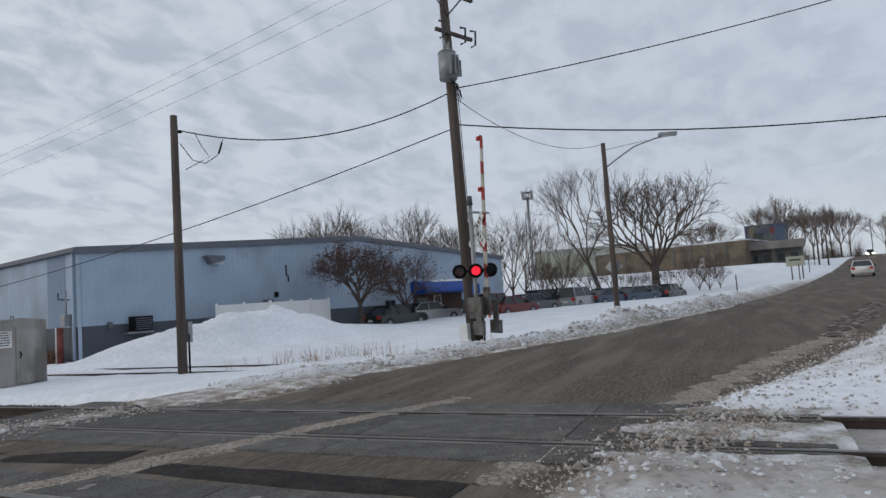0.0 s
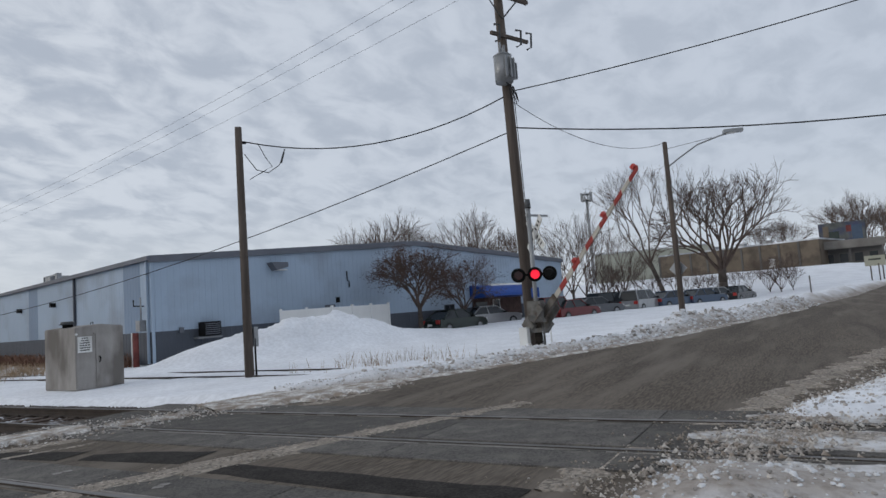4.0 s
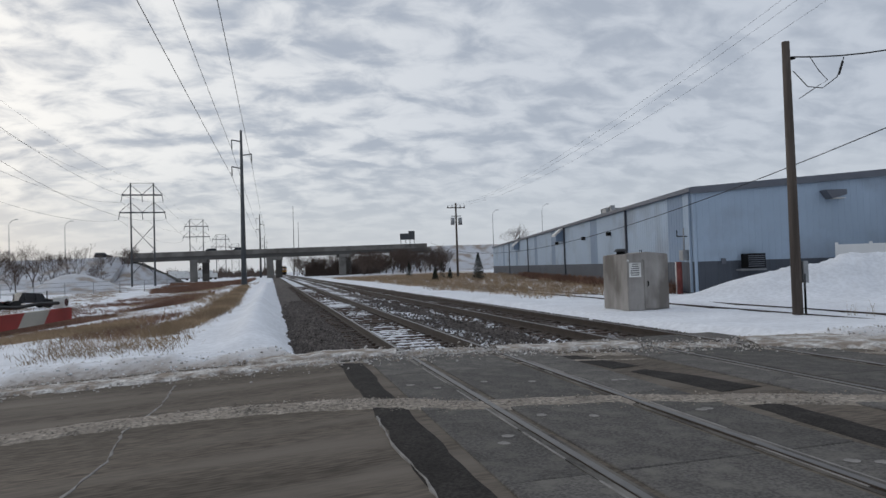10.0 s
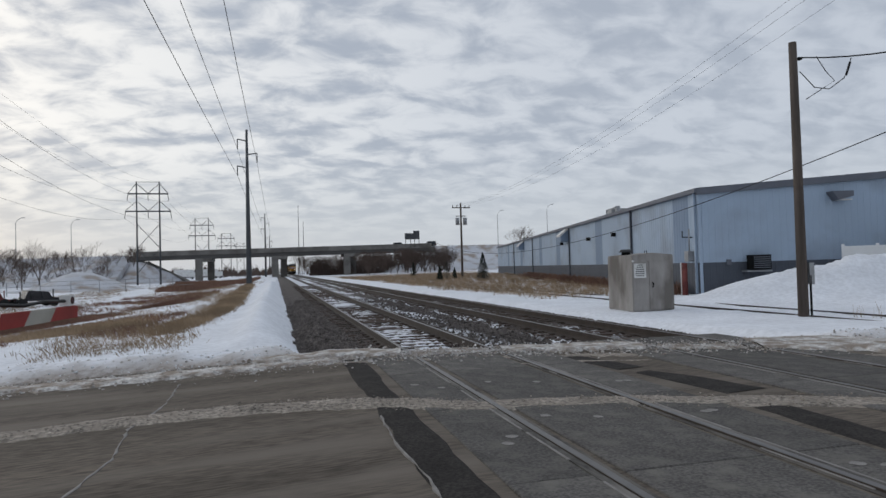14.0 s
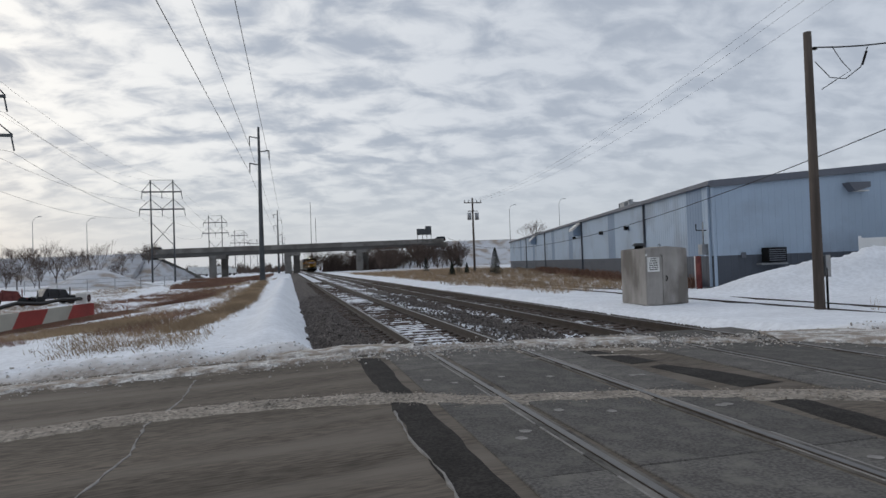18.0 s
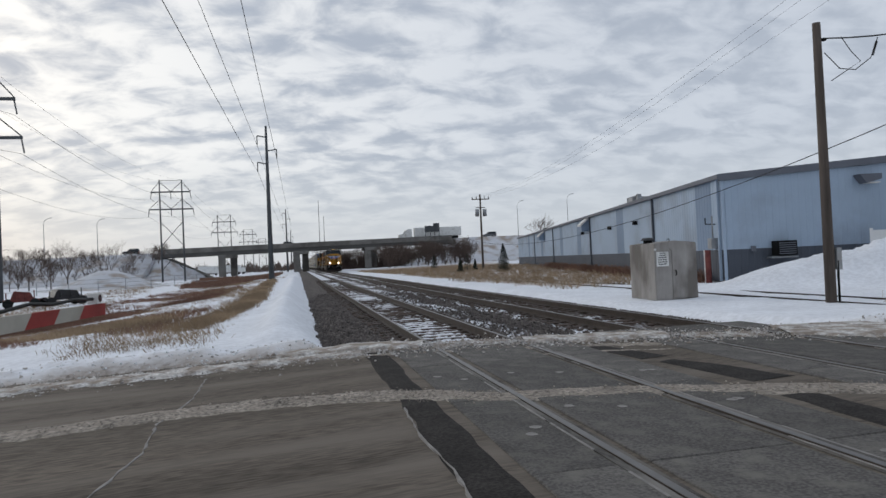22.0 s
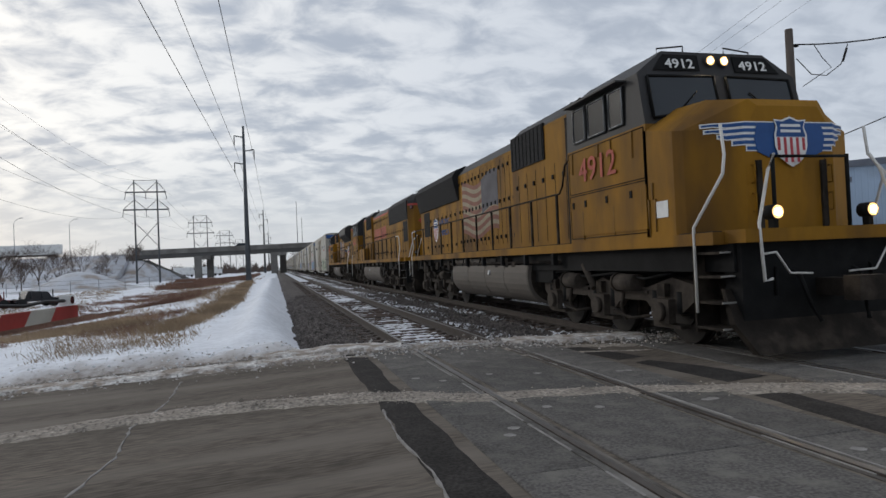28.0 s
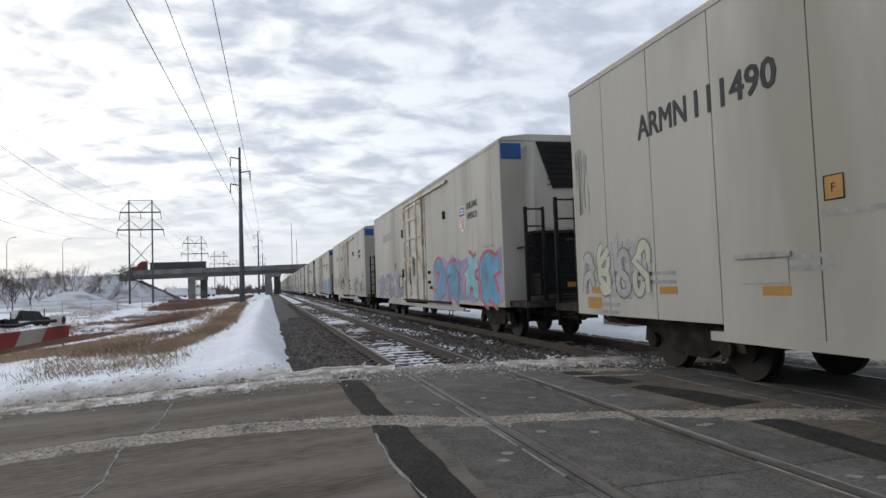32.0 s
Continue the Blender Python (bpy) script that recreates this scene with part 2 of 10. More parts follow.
SIDING = material("light_blue_siding", (0.35, 0.435, 0.54), 0.55, var=0.05, scale=0.4, fine=10, bump=0.05, dirt=(0.27, 0.32, 0.39), dirt_amount=0.35, dirt_scale=0.35)
SIDING2 = material("slate_blue_siding", (0.20, 0.27, 0.37), 0.55, var=0.06, scale=0.4, fine=10, bump=0.05)
WAINSCOT = material("dark_grey_wainscot", (0.075, 0.085, 0.105), 0.6, var=0.1, scale=0.6, fine=10, bump=0.05)
TRIMGREY = material("roof_trim", (0.13, 0.14, 0.165), 0.6, var=0.1, scale=1, fine=10, bump=0.05)
WHITE = material("white_paint", (0.72, 0.72, 0.70), 0.6, var=0.06, scale=2, fine=20, bump=0.05, dirt=(0.45, 0.43, 0.40), dirt_amount=0.25)
VINYL = material("white_vinyl", (0.74, 0.74, 0.73), 0.5, var=0.04, scale=1, fine=15, bump=0.05)
RED = material("signal_red", (0.42, 0.035, 0.03), 0.45, var=0.15, scale=3, fine=30, bump=0.05)
BLACK = material("black_paint", (0.011, 0.011, 0.011), 0.75, var=0.3, scale=4, fine=30, bump=0.1, spec=0.12)
GALV = material("galvanised_steel", (0.30, 0.31, 0.32), 0.5, 0.5, var=0.12, scale=4, fine=40, bump=0.08)
STEELDARK = material("dull_lattice_steel", (0.085, 0.09, 0.095), 0.6, 0.3, var=0.15, scale=1, fine=10, bump=0.05)
GRASS = material("dry_grass", (0.35, 0.255, 0.165), 0.9, var=0.35, scale=0.3, fine=5, bump=0.0, random_tint=0.2)
REDGRASS = material("rusty_weeds", (0.21, 0.12, 0.085), 0.9, var=0.35, scale=0.3, fine=5, bump=0.0)
BARK = material("bare_bark", (0.085, 0.070, 0.060), 0.9, var=0.3, scale=3, fine=25, bump=0.4)
TWIG = material("bare_twigs", (0.105, 0.078, 0.066), 0.9, var=0.3, scale=2, fine=20, bump=0.0)
BROWNLEAF = material("withered_leaves", (0.085, 0.050, 0.038), 0.9, var=0.4, scale=4, fine=20, bump=0.0)
CEDAR = material("dark_cedar", (0.018, 0.026, 0.018), 0.9, var=0.4, scale=3, fine=20, bump=0.0)
ROOFSNOW = material("roof_metal_snow", (0.32, 0.34, 0.37), 0.6, var=0.1, scale=0.5, fine=8, bump=0.1, dirt=(0.75, 0.77, 0.8), dirt_amount=0.5, dirt_scale=0.4)
MAROON = material("rusty_red", (0.16, 0.045, 0.04), 0.7, var=0.3, scale=4, fine=30, bump=0.2)
BRICKRED = material("dark_brick", (0.10, 0.06, 0.05), 0.85, var=0.3, scale=4, fine=12, bump=0.3)
ORANGE = material("orange_band", (0.62, 0.11, 0.03), 0.5, var=0.1, scale=4, fine=30, bump=0.05)
LENS_DARK = material("dark_red_lens", (0.06, 0.008, 0.010), 0.2, var=0.2, scale=8, fine=40, bump=0.1, spec=0.5)
LENS_LIT = glowing("lit_red_lens", (0.9, 0.02, 0.05), 1.0)
HEADLIGHT = glowing("headlight_glow", (1.0, 0.80, 0.52), 260.0)
CABGLASS = material("smoked_cab_glass", (0.018, 0.02, 0.022), 0.25, var=0.2, scale=2, fine=9, bump=0.0, spec=0.06)
GLASS = material("dark_window_glass", (0.02, 0.025, 0.03), 0.06, var=0.1, scale=1, fine=5, bump=0.0, spec=0.4)
BLUE = material("blue_awning", (0.015, 0.07, 0.32), 0.5, var=0.1, scale=1, fine=10, bump=0.05)
SNOWBANK = material("distant_snow_slope", (0.55, 0.56, 0.59), 0.9, var=0.12, scale=0.08, fine=0.9, bump=0.4, dirt=(0.33, 0.28, 0.24), dirt_amount=0.4, dirt_scale=0.3)
TANWALL = material("tan_panel_wall", (0.155, 0.125, 0.095), 0.85, var=0.15, scale=0.4, fine=5, bump=0.1, dirt=(0.085, 0.07, 0.055), dirt_amount=0.4, dirt_scale=0.5)
PALEHALL = material("pale_green_cladding", (0.33, 0.34, 0.29), 0.7, var=0.06, scale=0.3, fine=4, bump=0.05)
BILLB = material("faded_poster", (0.10, 0.105, 0.10), 0.7, var=0.4, scale=0.8, fine=5, bump=0.0, dirt=(0.05, 0.06, 0.12), dirt_amount=0.5, dirt_scale=0.6)
CREAM = material("cream_board", (0.42, 0.41, 0.32), 0.7, var=0.08, scale=1, fine=10, bump=0.05)
P_GREEN = material("dark_green_car_paint", (0.030, 0.042, 0.036), 0.25, 0.3, var=0.1, bump=0.0, coat=0.5)
P_SILVER = material("silver_car_paint", (0.36, 0.37, 0.38), 0.3, 0.5, var=0.08, bump=0.0, coat=0.5)
P_RED = material("dark_red_car_paint", (0.13, 0.018, 0.020), 0.25, 0.2, var=0.1, bump=0.0, coat=0.5)
P_GREY = material("grey_car_paint", (0.10, 0.105, 0.115), 0.3, 0.4, var=0.1, bump=0.0, coat=0.5)
P_BLACK = material("black_car_paint", (0.020, 0.021, 0.024), 0.25, 0.1, var=0.1, bump=0.0, coat=0.5)
P_BLUE = material("blue_car_paint", (0.055, 0.085, 0.135), 0.28, 0.3, var=0.1, bump=0.0, coat=0.5)
YEL = material("weathered_yellow_paint", (0.275, 0.132, 0.010), 0.7, var=0.2, scale=0.7, fine=9, bump=0.06, dirt=(0.12, 0.06, 0.014), dirt_amount=0.5, dirt_scale=0.9, stretch=(1, 1, 0.35), spec=0.18)
LOCOGRIME = material("grime_on_yellow", (0.19, 0.10, 0.02), 0.75, var=0.25, scale=3, fine=20, bump=0.02)
LOCOGREY = material("loco_grey_paint", (0.032, 0.031, 0.031), 0.6, var=0.18, scale=1, fine=10, bump=0.06, dirt=(0.028, 0.026, 0.024), dirt_amount=0.4, dirt_scale=1.2)
LOCORED = material("loco_red_paint", (0.42, 0.055, 0.045), 0.6, var=0.2, scale=2, fine=15, bump=0.03)
LOCOPINK = material("faded_red_paint", (0.40, 0.085, 0.055), 0.65, var=0.2, scale=2, fine=15, bump=0.03, dirt=(0.40, 0.17, 0.05), dirt_amount=0.15, dirt_scale=3)
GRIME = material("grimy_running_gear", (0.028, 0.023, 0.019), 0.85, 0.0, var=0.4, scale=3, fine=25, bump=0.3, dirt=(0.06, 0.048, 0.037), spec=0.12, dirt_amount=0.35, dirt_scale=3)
WHEEL = material("dark_wheel_steel", (0.02, 0.017, 0.015), 0.6, 0.4, var=0.3, scale=4, fine=25, bump=0.1)
TRUCKDUST = material("dusty_truck_casting", (0.075, 0.062, 0.051), 0.85, var=0.4, scale=2.5, fine=18, bump=0.4, dirt=(0.03, 0.025, 0.021), dirt_amount=0.45, dirt_scale=2.5, spec=0.15)
TREAD = material("worn_tread_edge", (0.26, 0.25, 0.23), 0.7, var=0.3, scale=4, fine=25, bump=0.1)
REFLECTOR = glowing("lamp_reflector_glow", (1.0, 0.60, 0.22), 1.7)
TANK = material("dusty_tank", (0.135, 0.118, 0.10), 0.75, var=0.15, scale=0.8, fine=12, bump=0.1, dirt=(0.085, 0.075, 0.066), dirt_amount=0.5, dirt_scale=0.7, stretch=(1, 0.3, 1))
MESH = material("black_screen", (0.013, 0.013, 0.014), 0.85, var=0.35, scale=8, fine=45, bump=0.8)
RAILWHITE = material("white_handrail_paint", (0.62, 0.60, 0.56), 0.6, var=0.15, scale=3, fine=20, bump=0.05)
LAMPGLASS = material("lamp_glass", (0.55, 0.55, 0.52), 0.15, 0.3, var=0.15, scale=10, fine=40, bump=0.1, spec=0.6)
EMB_BLUE = material("emblem_blue", (0.020, 0.075, 0.23), 0.55, var=0.15, scale=2, fine=15, bump=0.03)
EMB_RED = material("emblem_red", (0.42, 0.05, 0.06), 0.55, var=0.15, scale=2, fine=15, bump=0.03)
FLAG_RED = material("faded_flag_red", (0.20, 0.075, 0.045), 0.65, var=0.25, scale=2, fine=15, bump=0.03)
FLAG_WHITE = material("faded_flag_white", (0.27, 0.215, 0.14), 0.65, var=0.2, scale=2, fine=15, bump=0.03)
FLAG_BLUE = material("faded_flag_blue", (0.075, 0.072, 0.085), 0.65, var=0.25, scale=2, fine=15, bump=0.03)
REEFER = material("dirty_white_car_side", (0.41, 0.392, 0.345), 0.65, var=0.08, scale=0.5, fine=10, bump=0.03, dirt=(0.30, 0.28, 0.235), dirt_amount=0.42, dirt_scale=0.6, stretch=(1, 1, 0.25))
DOORWHITE = material("grubby_door_white", (0.52, 0.48, 0.41), 0.6, var=0.1, scale=1.2, fine=12, bump=0.05, dirt=(0.30, 0.22, 0.14), dirt_amount=0.4, dirt_scale=1.6)
TEXTDARK = material("black_lettering", (0.03, 0.032, 0.034), 0.7, var=0.3, scale=6, fine=30, bump=0.0)
TEXTGREY = material("grey_stencil", (0.30, 0.295, 0.28), 0.7, var=0.2, scale=8, fine=40, bump=0.0)
AMBER = material("amber_reflector", (0.36, 0.18, 0.025), 0.5, var=0.15, scale=3, fine=20, bump=0.03)
RUST = material("rust_streak", (0.30, 0.12, 0.045), 0.8, var=0.3, scale=3, fine=20, bump=0.1)
SPRAY_GREEN = material("spray_green", (0.17, 0.22, 0.15), 0.7, var=0.25, scale=1.5, fine=12, bump=0.0)
SPRAY_PALE = material("spray_pale_green", (0.30, 0.35, 0.27), 0.7, var=0.2, scale=1.5, fine=12, bump=0.0)
SPRAY_DARK = material("spray_black", (0.035, 0.045, 0.04), 0.7, var=0.3, scale=1.5, fine=12, bump=0.0)
SPRAY_MIST = material("spray_mist", (0.47, 0.47, 0.36), 0.7, var=0.12, scale=1.2, fine=12, bump=0.0)
SPRAY_BLUE = material("spray_blue", (0.11, 0.28, 0.42), 0.7, var=0.3, scale=1.5, fine=12, bump=0.0)
SPRAY_CYAN = material("spray_cyan", (0.22, 0.45, 0.50), 0.7, var=0.3, scale=1.5, fine=12, bump=0.0)
SPRAY_PINK = material("spray_pink", (0.42, 0.10, 0.13), 0.7, var=0.3, scale=1.5, fine=12, bump=0.0)
SPRAY_VIOLET = material("spray_violet", (0.27, 0.25, 0.36), 0.7, var=0.2, scale=1.5, fine=12, bump=0.0)
SPRAY_GREY = material("spray_grey", (0.38, 0.37, 0.35), 0.7, var=0.2, scale=1.5, fine=12, bump=0.0)
SPRAY_GREY2 = material("spray_dark_grey", (0.20, 0.20, 0.20), 0.7, var=0.2, scale=1.5, fine=12, bump=0.0)
WIRE = material("black_cable", (0.015, 0.015, 0.016), 0.6, var=0.1, bump=0.0)
RUBBER = material("tyre_rubber", (0.015, 0.015, 0.015), 0.8, var=0.2, bump=0.1)


# ---- mesh helpers ----
def link_mesh(name, bm, mat, smooth=False):
    me = bpy.data.meshes.new(name)
    bmesh.ops.recalc_face_normals(bm, faces=bm.faces)
    bm.to_mesh(me)
    bm.free()
    for mt in (mat if isinstance(mat, (list, tuple)) else [mat]):
        me.materials.append(mt)
    if smooth:
        me.polygons.foreach_set("use_smooth", [True] * len(me.polygons))
    return new(name, me)


def part(name, bm, mat, parent, label="", smooth=False):
    ob = link_mesh(name, bm, mat, smooth)
    ob.parent = parent
    if label:
        tagged(ob, label)
    return ob


def empty(name, m, label, category, group="", kind=""):
    ob = new(name)
    ob.matrix_basis = m
    return tagged(ob, label, category, group, kind)


def B():
    return bmesh.new()


def box(bm, x0, x1, y0, y1, z0, z1, m=None, mi=0):
    vs = [bm.verts.new((x, y, z)) for z in (z0, z1) for y in (y0, y1) for x in (x0, x1)]
    fs = []
    for q in ((0, 2, 3, 1), (4, 5, 7, 6), (0, 1, 5, 4), (2, 6, 7, 3), (0, 4, 6, 2), (1, 3, 7, 5)):
        f = bm.faces.new([vs[i] for i in q])
        f.material_index = mi
        fs.append(f)
    if m is not None:
        bmesh.ops.transform(bm, matrix=m, verts=vs)
    return bm


def cyl(bm, p0, p1, r0, r1=None, n=8, mi=0, caps=True):
    p0, p1 = Vector(p0), Vector(p1)
    r1 = r0 if r1 is None else r1
    d = (p1 - p0).normalized()
    a = d.orthogonal().normalized()
    c = d.cross(a)
    rings = []
    for p, r in ((p0, r0), (p1, r1)):
        rings.append([bm.verts.new(p + (a * math.cos(t) + c * math.sin(t)) * r) for t in (2 * math.pi * i / n for i in range(n))])
    for i in range(n):
        f = bm.faces.new((rings[0][i], rings[0][(i + 1) % n], rings[1][(i + 1) % n], rings[1][i]))
        f.material_index, f.smooth = mi, n > 6
    if caps:
        bm.faces.new(rings[0][::-1]).material_index = mi
        bm.faces.new(rings[1]).material_index = mi
    return bm


def tube(bm, pts, r, n=6, mi=0):
    """A bent bar through pts."""
    pts = [Vector(p) for p in pts]
    rings = []
    for i, p in enumerate(pts):
        d = (pts[min(i + 1, len(pts) - 1)] - pts[max(i - 1, 0)]).normalized()
        up = Vector((0, 0, 1)) if abs(d.z) < 0.9 else Vector((1, 0, 0))
        a = d.cross(up).normalized()
        c = d.cross(a)
        rings.append([bm.verts.new(p + (a * math.cos(t) + c * math.sin(t)) * r) for t in (2 * math.pi * k / n for k in range(n))])
    for q, s in zip(rings, rings[1:]):
        for k in range(n):
            f = bm.faces.new((q[k], q[(k + 1) % n], s[(k + 1) % n], s[k]))
            f.material_index, f.smooth = mi, True
    bm.faces.new(rings[0][::-1]).material_index = mi
    bm.faces.new(rings[-1]).material_index = mi
    return bm


def prism(bm, pts, axis, a, b, mi=0):
    """A flat outline pushed from a to b along an axis: outlines are (y, z) for x, (x, z) for y, (x, y) for z."""
    def at(p, h):
        return (h, p[0], p[1]) if axis == "x" else (p[0], h, p[1]) if axis == "y" else (p[0], p[1], h)
    lo, hi = [bm.verts.new(at(p, a)) for p in pts], [bm.verts.new(at(p, b)) for p in pts]
    n = len(pts)
    for i in range(n):
        bm.faces.new((lo[i], lo[(i + 1) % n], hi[(i + 1) % n], hi[i])).material_index = mi
    bm.faces.new(lo[::-1]).material_index = mi
    bm.faces.new(hi).material_index = mi
    return bm


def wire(name, a, b, sag, r, label, n=14, mat=None):
    a, b = Vector(a), Vector(b)
    pts = [a.lerp(b, i / n) - Vector((0, 0, sag * 4 * (i / n) * (1 - i / n))) for i in range(n + 1)]
    ob = link_mesh(name, tube(B(), pts, r, 5), mat or WIRE)
    return tagged(ob, label, "cable", "overhead cables")


def panel_quad(bm, a, b, c, d, push):
    """A thin plate on four corners, pushed out by a small vector."""
    a, b, c, d, push = (Vector(v) for v in (a, b, c, d, push))
    lo = [bm.verts.new(v) for v in (a, b, c, d)]
    hi = [bm.verts.new(v + push) for v in (a, b, c, d)]
    for i in range(4):
        bm.faces.new((lo[i], lo[(i + 1) % 4], hi[(i + 1) % 4], hi[i]))
    bm.faces.new(hi)
    bm.faces.new(lo[::-1])
    return bm


# ---- ground, road and tracks ----
def smooth(a, b, x):
    t = np.clip((x - a) / (b - a), 0, 1)
    return t * t * (3 - 2 * t)


NEAR_TRACK, FAR_TRACK, SPUR = 3.02, 7.2, 15.1
GAUGE = 0.7525
FAR_X = [-400, -60, -20, -4.4, 1.05, 6.0, 10.0, 13.9, 17.0, 20.5, 25.5, 30.7, 41.0, 130.0, 400.0]
FAR_Y = [40, 17, 13.4, 12.1, 11.55, 10.5, 8.7, 6.7, 5.3, 3.9, 2.2, 0.6, -2.0, -16.0, -58.0]
NEAR_X = [-400, -60, -20, -4.0, 2.0, 4.8, 7.15, 9.35, 12.3, 17.0, 24.3, 60.0, 130.0, 400.0]
NEAR_Y = [30, 6, 2.0, 0.6, 1.6, 1.9, 1.5, 0.85, -0.55, -2.0, -3.9, -11.5, -24.5, -67.0]


ROAD_X = [9, 20, 30, 45, 60, 75, 96, 130, 160, 246, 400]
ROAD_RISE = [0, 0.14, 0.34, 0.62, 0.82, 1.05, 1.65, 2.95, 4.05, 6.4, 9.5]


def road_far(x):
    return np.interp(x, FAR_X, FAR_Y)


def road_near(x):
    return np.interp(x, NEAR_X, NEAR_Y)


def road_z(x):
    """The road falls to one side of the tracks and climbs gently to the other."""
    left = np.maximum(np.minimum(0, (x - 1) * 0.05), -0.65)
    right = np.interp(x, ROAD_X, ROAD_RISE)
    return left + right


def wobble(x, y, s, seed=0.0):
    """Smooth noise from a few crossed waves, for arrays."""
    v = 0
    for k, (a, b, c) in enumerate(((1.0, 0.3, 0.0), (-0.4, 1.0, 1.7), (0.7, -0.8, 4.1), (1.9, 1.3, 2.2), (-1.6, 2.3, 0.6), (3.1, -2.0, 5.0))):
        v = v + np.sin((a * x + b * y) * s + c + seed * (k + 1)) / (1 + 0.5 * k)
    return v / 3.3


def near_tracks(x):
    return np.exp(-((x - NEAR_TRACK) / 1.1) ** 4) + np.exp(-((x - FAR_TRACK) / 1.1) ** 4)


def lumpy(x, y):
    return wobble(x, y, 1.1) * 0.5 + wobble(x, y, 3.3, 2) * 0.35 + wobble(x, y, 7.5, 5) * 0.25 + wobble(x, y, 14.0, 9) * 0.12


def ground_z(x, y):
    x, y = np.asarray(x, float), np.asarray(y, float)
    rf, rn, rz = road_far(x), road_near(x), road_z(x)
    land = -0.16 + 0.50 * smooth(12, 55, x) - 0.75 * smooth(-2, -12, x) * smooth(12, 30, y)
    land = land + (3.3 * smooth(63, 112, x) * (1 - smooth(35, 60, y)) + 3.0 * smooth(112, 280, x)) * smooth(-40, 10, y + 0.16 * x)
    out_far, out_near = y - rf, rn - y
    out = np.maximum(out_far, out_near)
    z = np.where(out > 0, rz + (land - rz) * smooth(0, np.where(out_far > 0, 9, 30), out), rz)
    lumps = lumpy(x, y)
    tr = near_tracks(x)
    # ploughed banks along both edges, open where the tracks cross
    bank = np.exp(-((out_far - 1.25) / 0.75) ** 2) * (0.27 + 0.24 * lumps) * (1 - np.minimum(tr, 1)) * (1 - 0.7 * smooth(-1.0, 1.6, x) * (1 - smooth(9.5, 12, x)))
    bank = bank * (0.6 + 0.9 * smooth(18, 24, x)) * (1 - smooth(40, 80, np.abs(x)))
    bank = bank + np.exp(-((out_near - 2.4) / 1.3) ** 2) * (0.26 + 0.24 * lumps) * smooth(8.8, 10.5, x)
    bank = bank + np.exp(-((out_near - 1.3) / 0.8) ** 2) * (0.10 + 0.10 * lumps) * smooth(2.0, 4.5, x) * (1 - smooth(9, 10.5, x)) * (1 - np.minimum(tr, 1))
    z = z + bank * (out > 0) - 0.10 * (1 - smooth(0.0, 0.9, out))
    z = z + 0.045 * lumps * smooth(0.2, 2.0, out) * (1 - smooth(60, 120, np.hypot(x, y))) * (1 - 0.8 * np.minimum(tr, 1))
    # heaped snow by the building, and a ridge along the near track
    u, v = (x - 22.4) * 0.974 - (y - 20.8) * 0.227, (x - 22.4) * 0.227 + (y - 20.8) * 0.974
    z = z + 1.44 * np.exp(-np.abs((u - 0.9) / 4.0) ** 3.2 - (v / 2.1) ** 2) * (1 + 0.30 * lumps)
    z = z + 0.70 * np.exp(-((u + 4.0) / 2.0) ** 2 - ((v - 0.6) / 1.8) ** 2)
    z = z + 0.50 * np.exp(-((u - 6.0) / 4.5) ** 2 - ((v + 0.8) / 2.6) ** 2)
    ridge = smooth(13.2, 18.5, y) * (1 - smooth(85, 120, y))
    rx = x + 0.55 + 0.08 * wobble(x, y, 0.9, 6)
    crest = (0.44 + 0.09 * wobble(x, y, 0.5, 3) + 0.06 * wobble(x, y, 2.6, 1)) * np.exp(-(rx / np.where(rx < 0, 0.44, 0.46)) ** 2)
    skirt = 0.06 * np.exp(-((x + 1.5 + 0.2 * wobble(x, y, 0.7, 2)) / 1.1) ** 2)
    z = z + (crest + skirt) * ridge
    # the bed under the tracks lies lower; the road's own slab is set in
    bed = smooth(0.0, 0.7, x + 0.16 * wobble(x, y, 1.7, 4) + 0.10 * wobble(x, y, 5.0, 2)) * (1 - smooth(9.4, 10.3, x)) * smooth(0.3, 1.6, out_far)
    z = z * (1 - bed) + bed * (-0.55)
    south = np.minimum(tr, 1) * smooth(-0.3, 0.2, out_near)
    z = z * (1 - south) + south * (-0.075 + 0.03 * lumps - 0.07 * smooth(0.5, -0.8, y))
    z = np.where(out < 0.02, rz - 0.12, z)
    return z


def grid_coords(lo, hi, fine_lo, fine_hi, step):
    mid = list(np.arange(fine_lo, fine_hi + 1e-6, step))
    up, v, d = [], fine_hi, step
    while v < hi:
        d *= 1.16
        v += d
        up.append(v)
    dn, v, d = [], fine_lo, step
    while v > lo:
        d *= 1.16
        v -= d
        dn.append(v)
    return np.array(dn[::-1] + mid + up)


def sheet(name, xs, ys, zf, mat, mask=None):
    X, Y = np.meshgrid(xs, ys)
    Z = zf(X, Y)
    nx = len(xs)
    verts = np.stack([X.ravel(), Y.ravel(), Z.ravel()], 1)
    faces = []
    for j in range(len(ys) - 1):
        for i in range(nx - 1):
            if mask is None or mask[j, i]:
                a = j * nx + i
                faces.append((a, a + 1, a + nx + 1, a + nx))
    me = bpy.data.meshes.new(name)
    me.from_pydata(verts.tolist(), [], faces)
    me.polygons.foreach_set("use_smooth", [True] * len(me.polygons))
    me.materials.append(mat)
    return new(name, me)


ground = sheet("ground", grid_coords(-2500, 2500, -14, 40, 0.2), grid_coords(-2500, 3500, -8, 34, 0.2), ground_z, SNOW)


def attribute(ob, name, values):
    at = ob.data.attributes.new(name, "FLOAT", "POINT")
    at.data.foreach_set("value", np.asarray(values, dtype=np.float32))


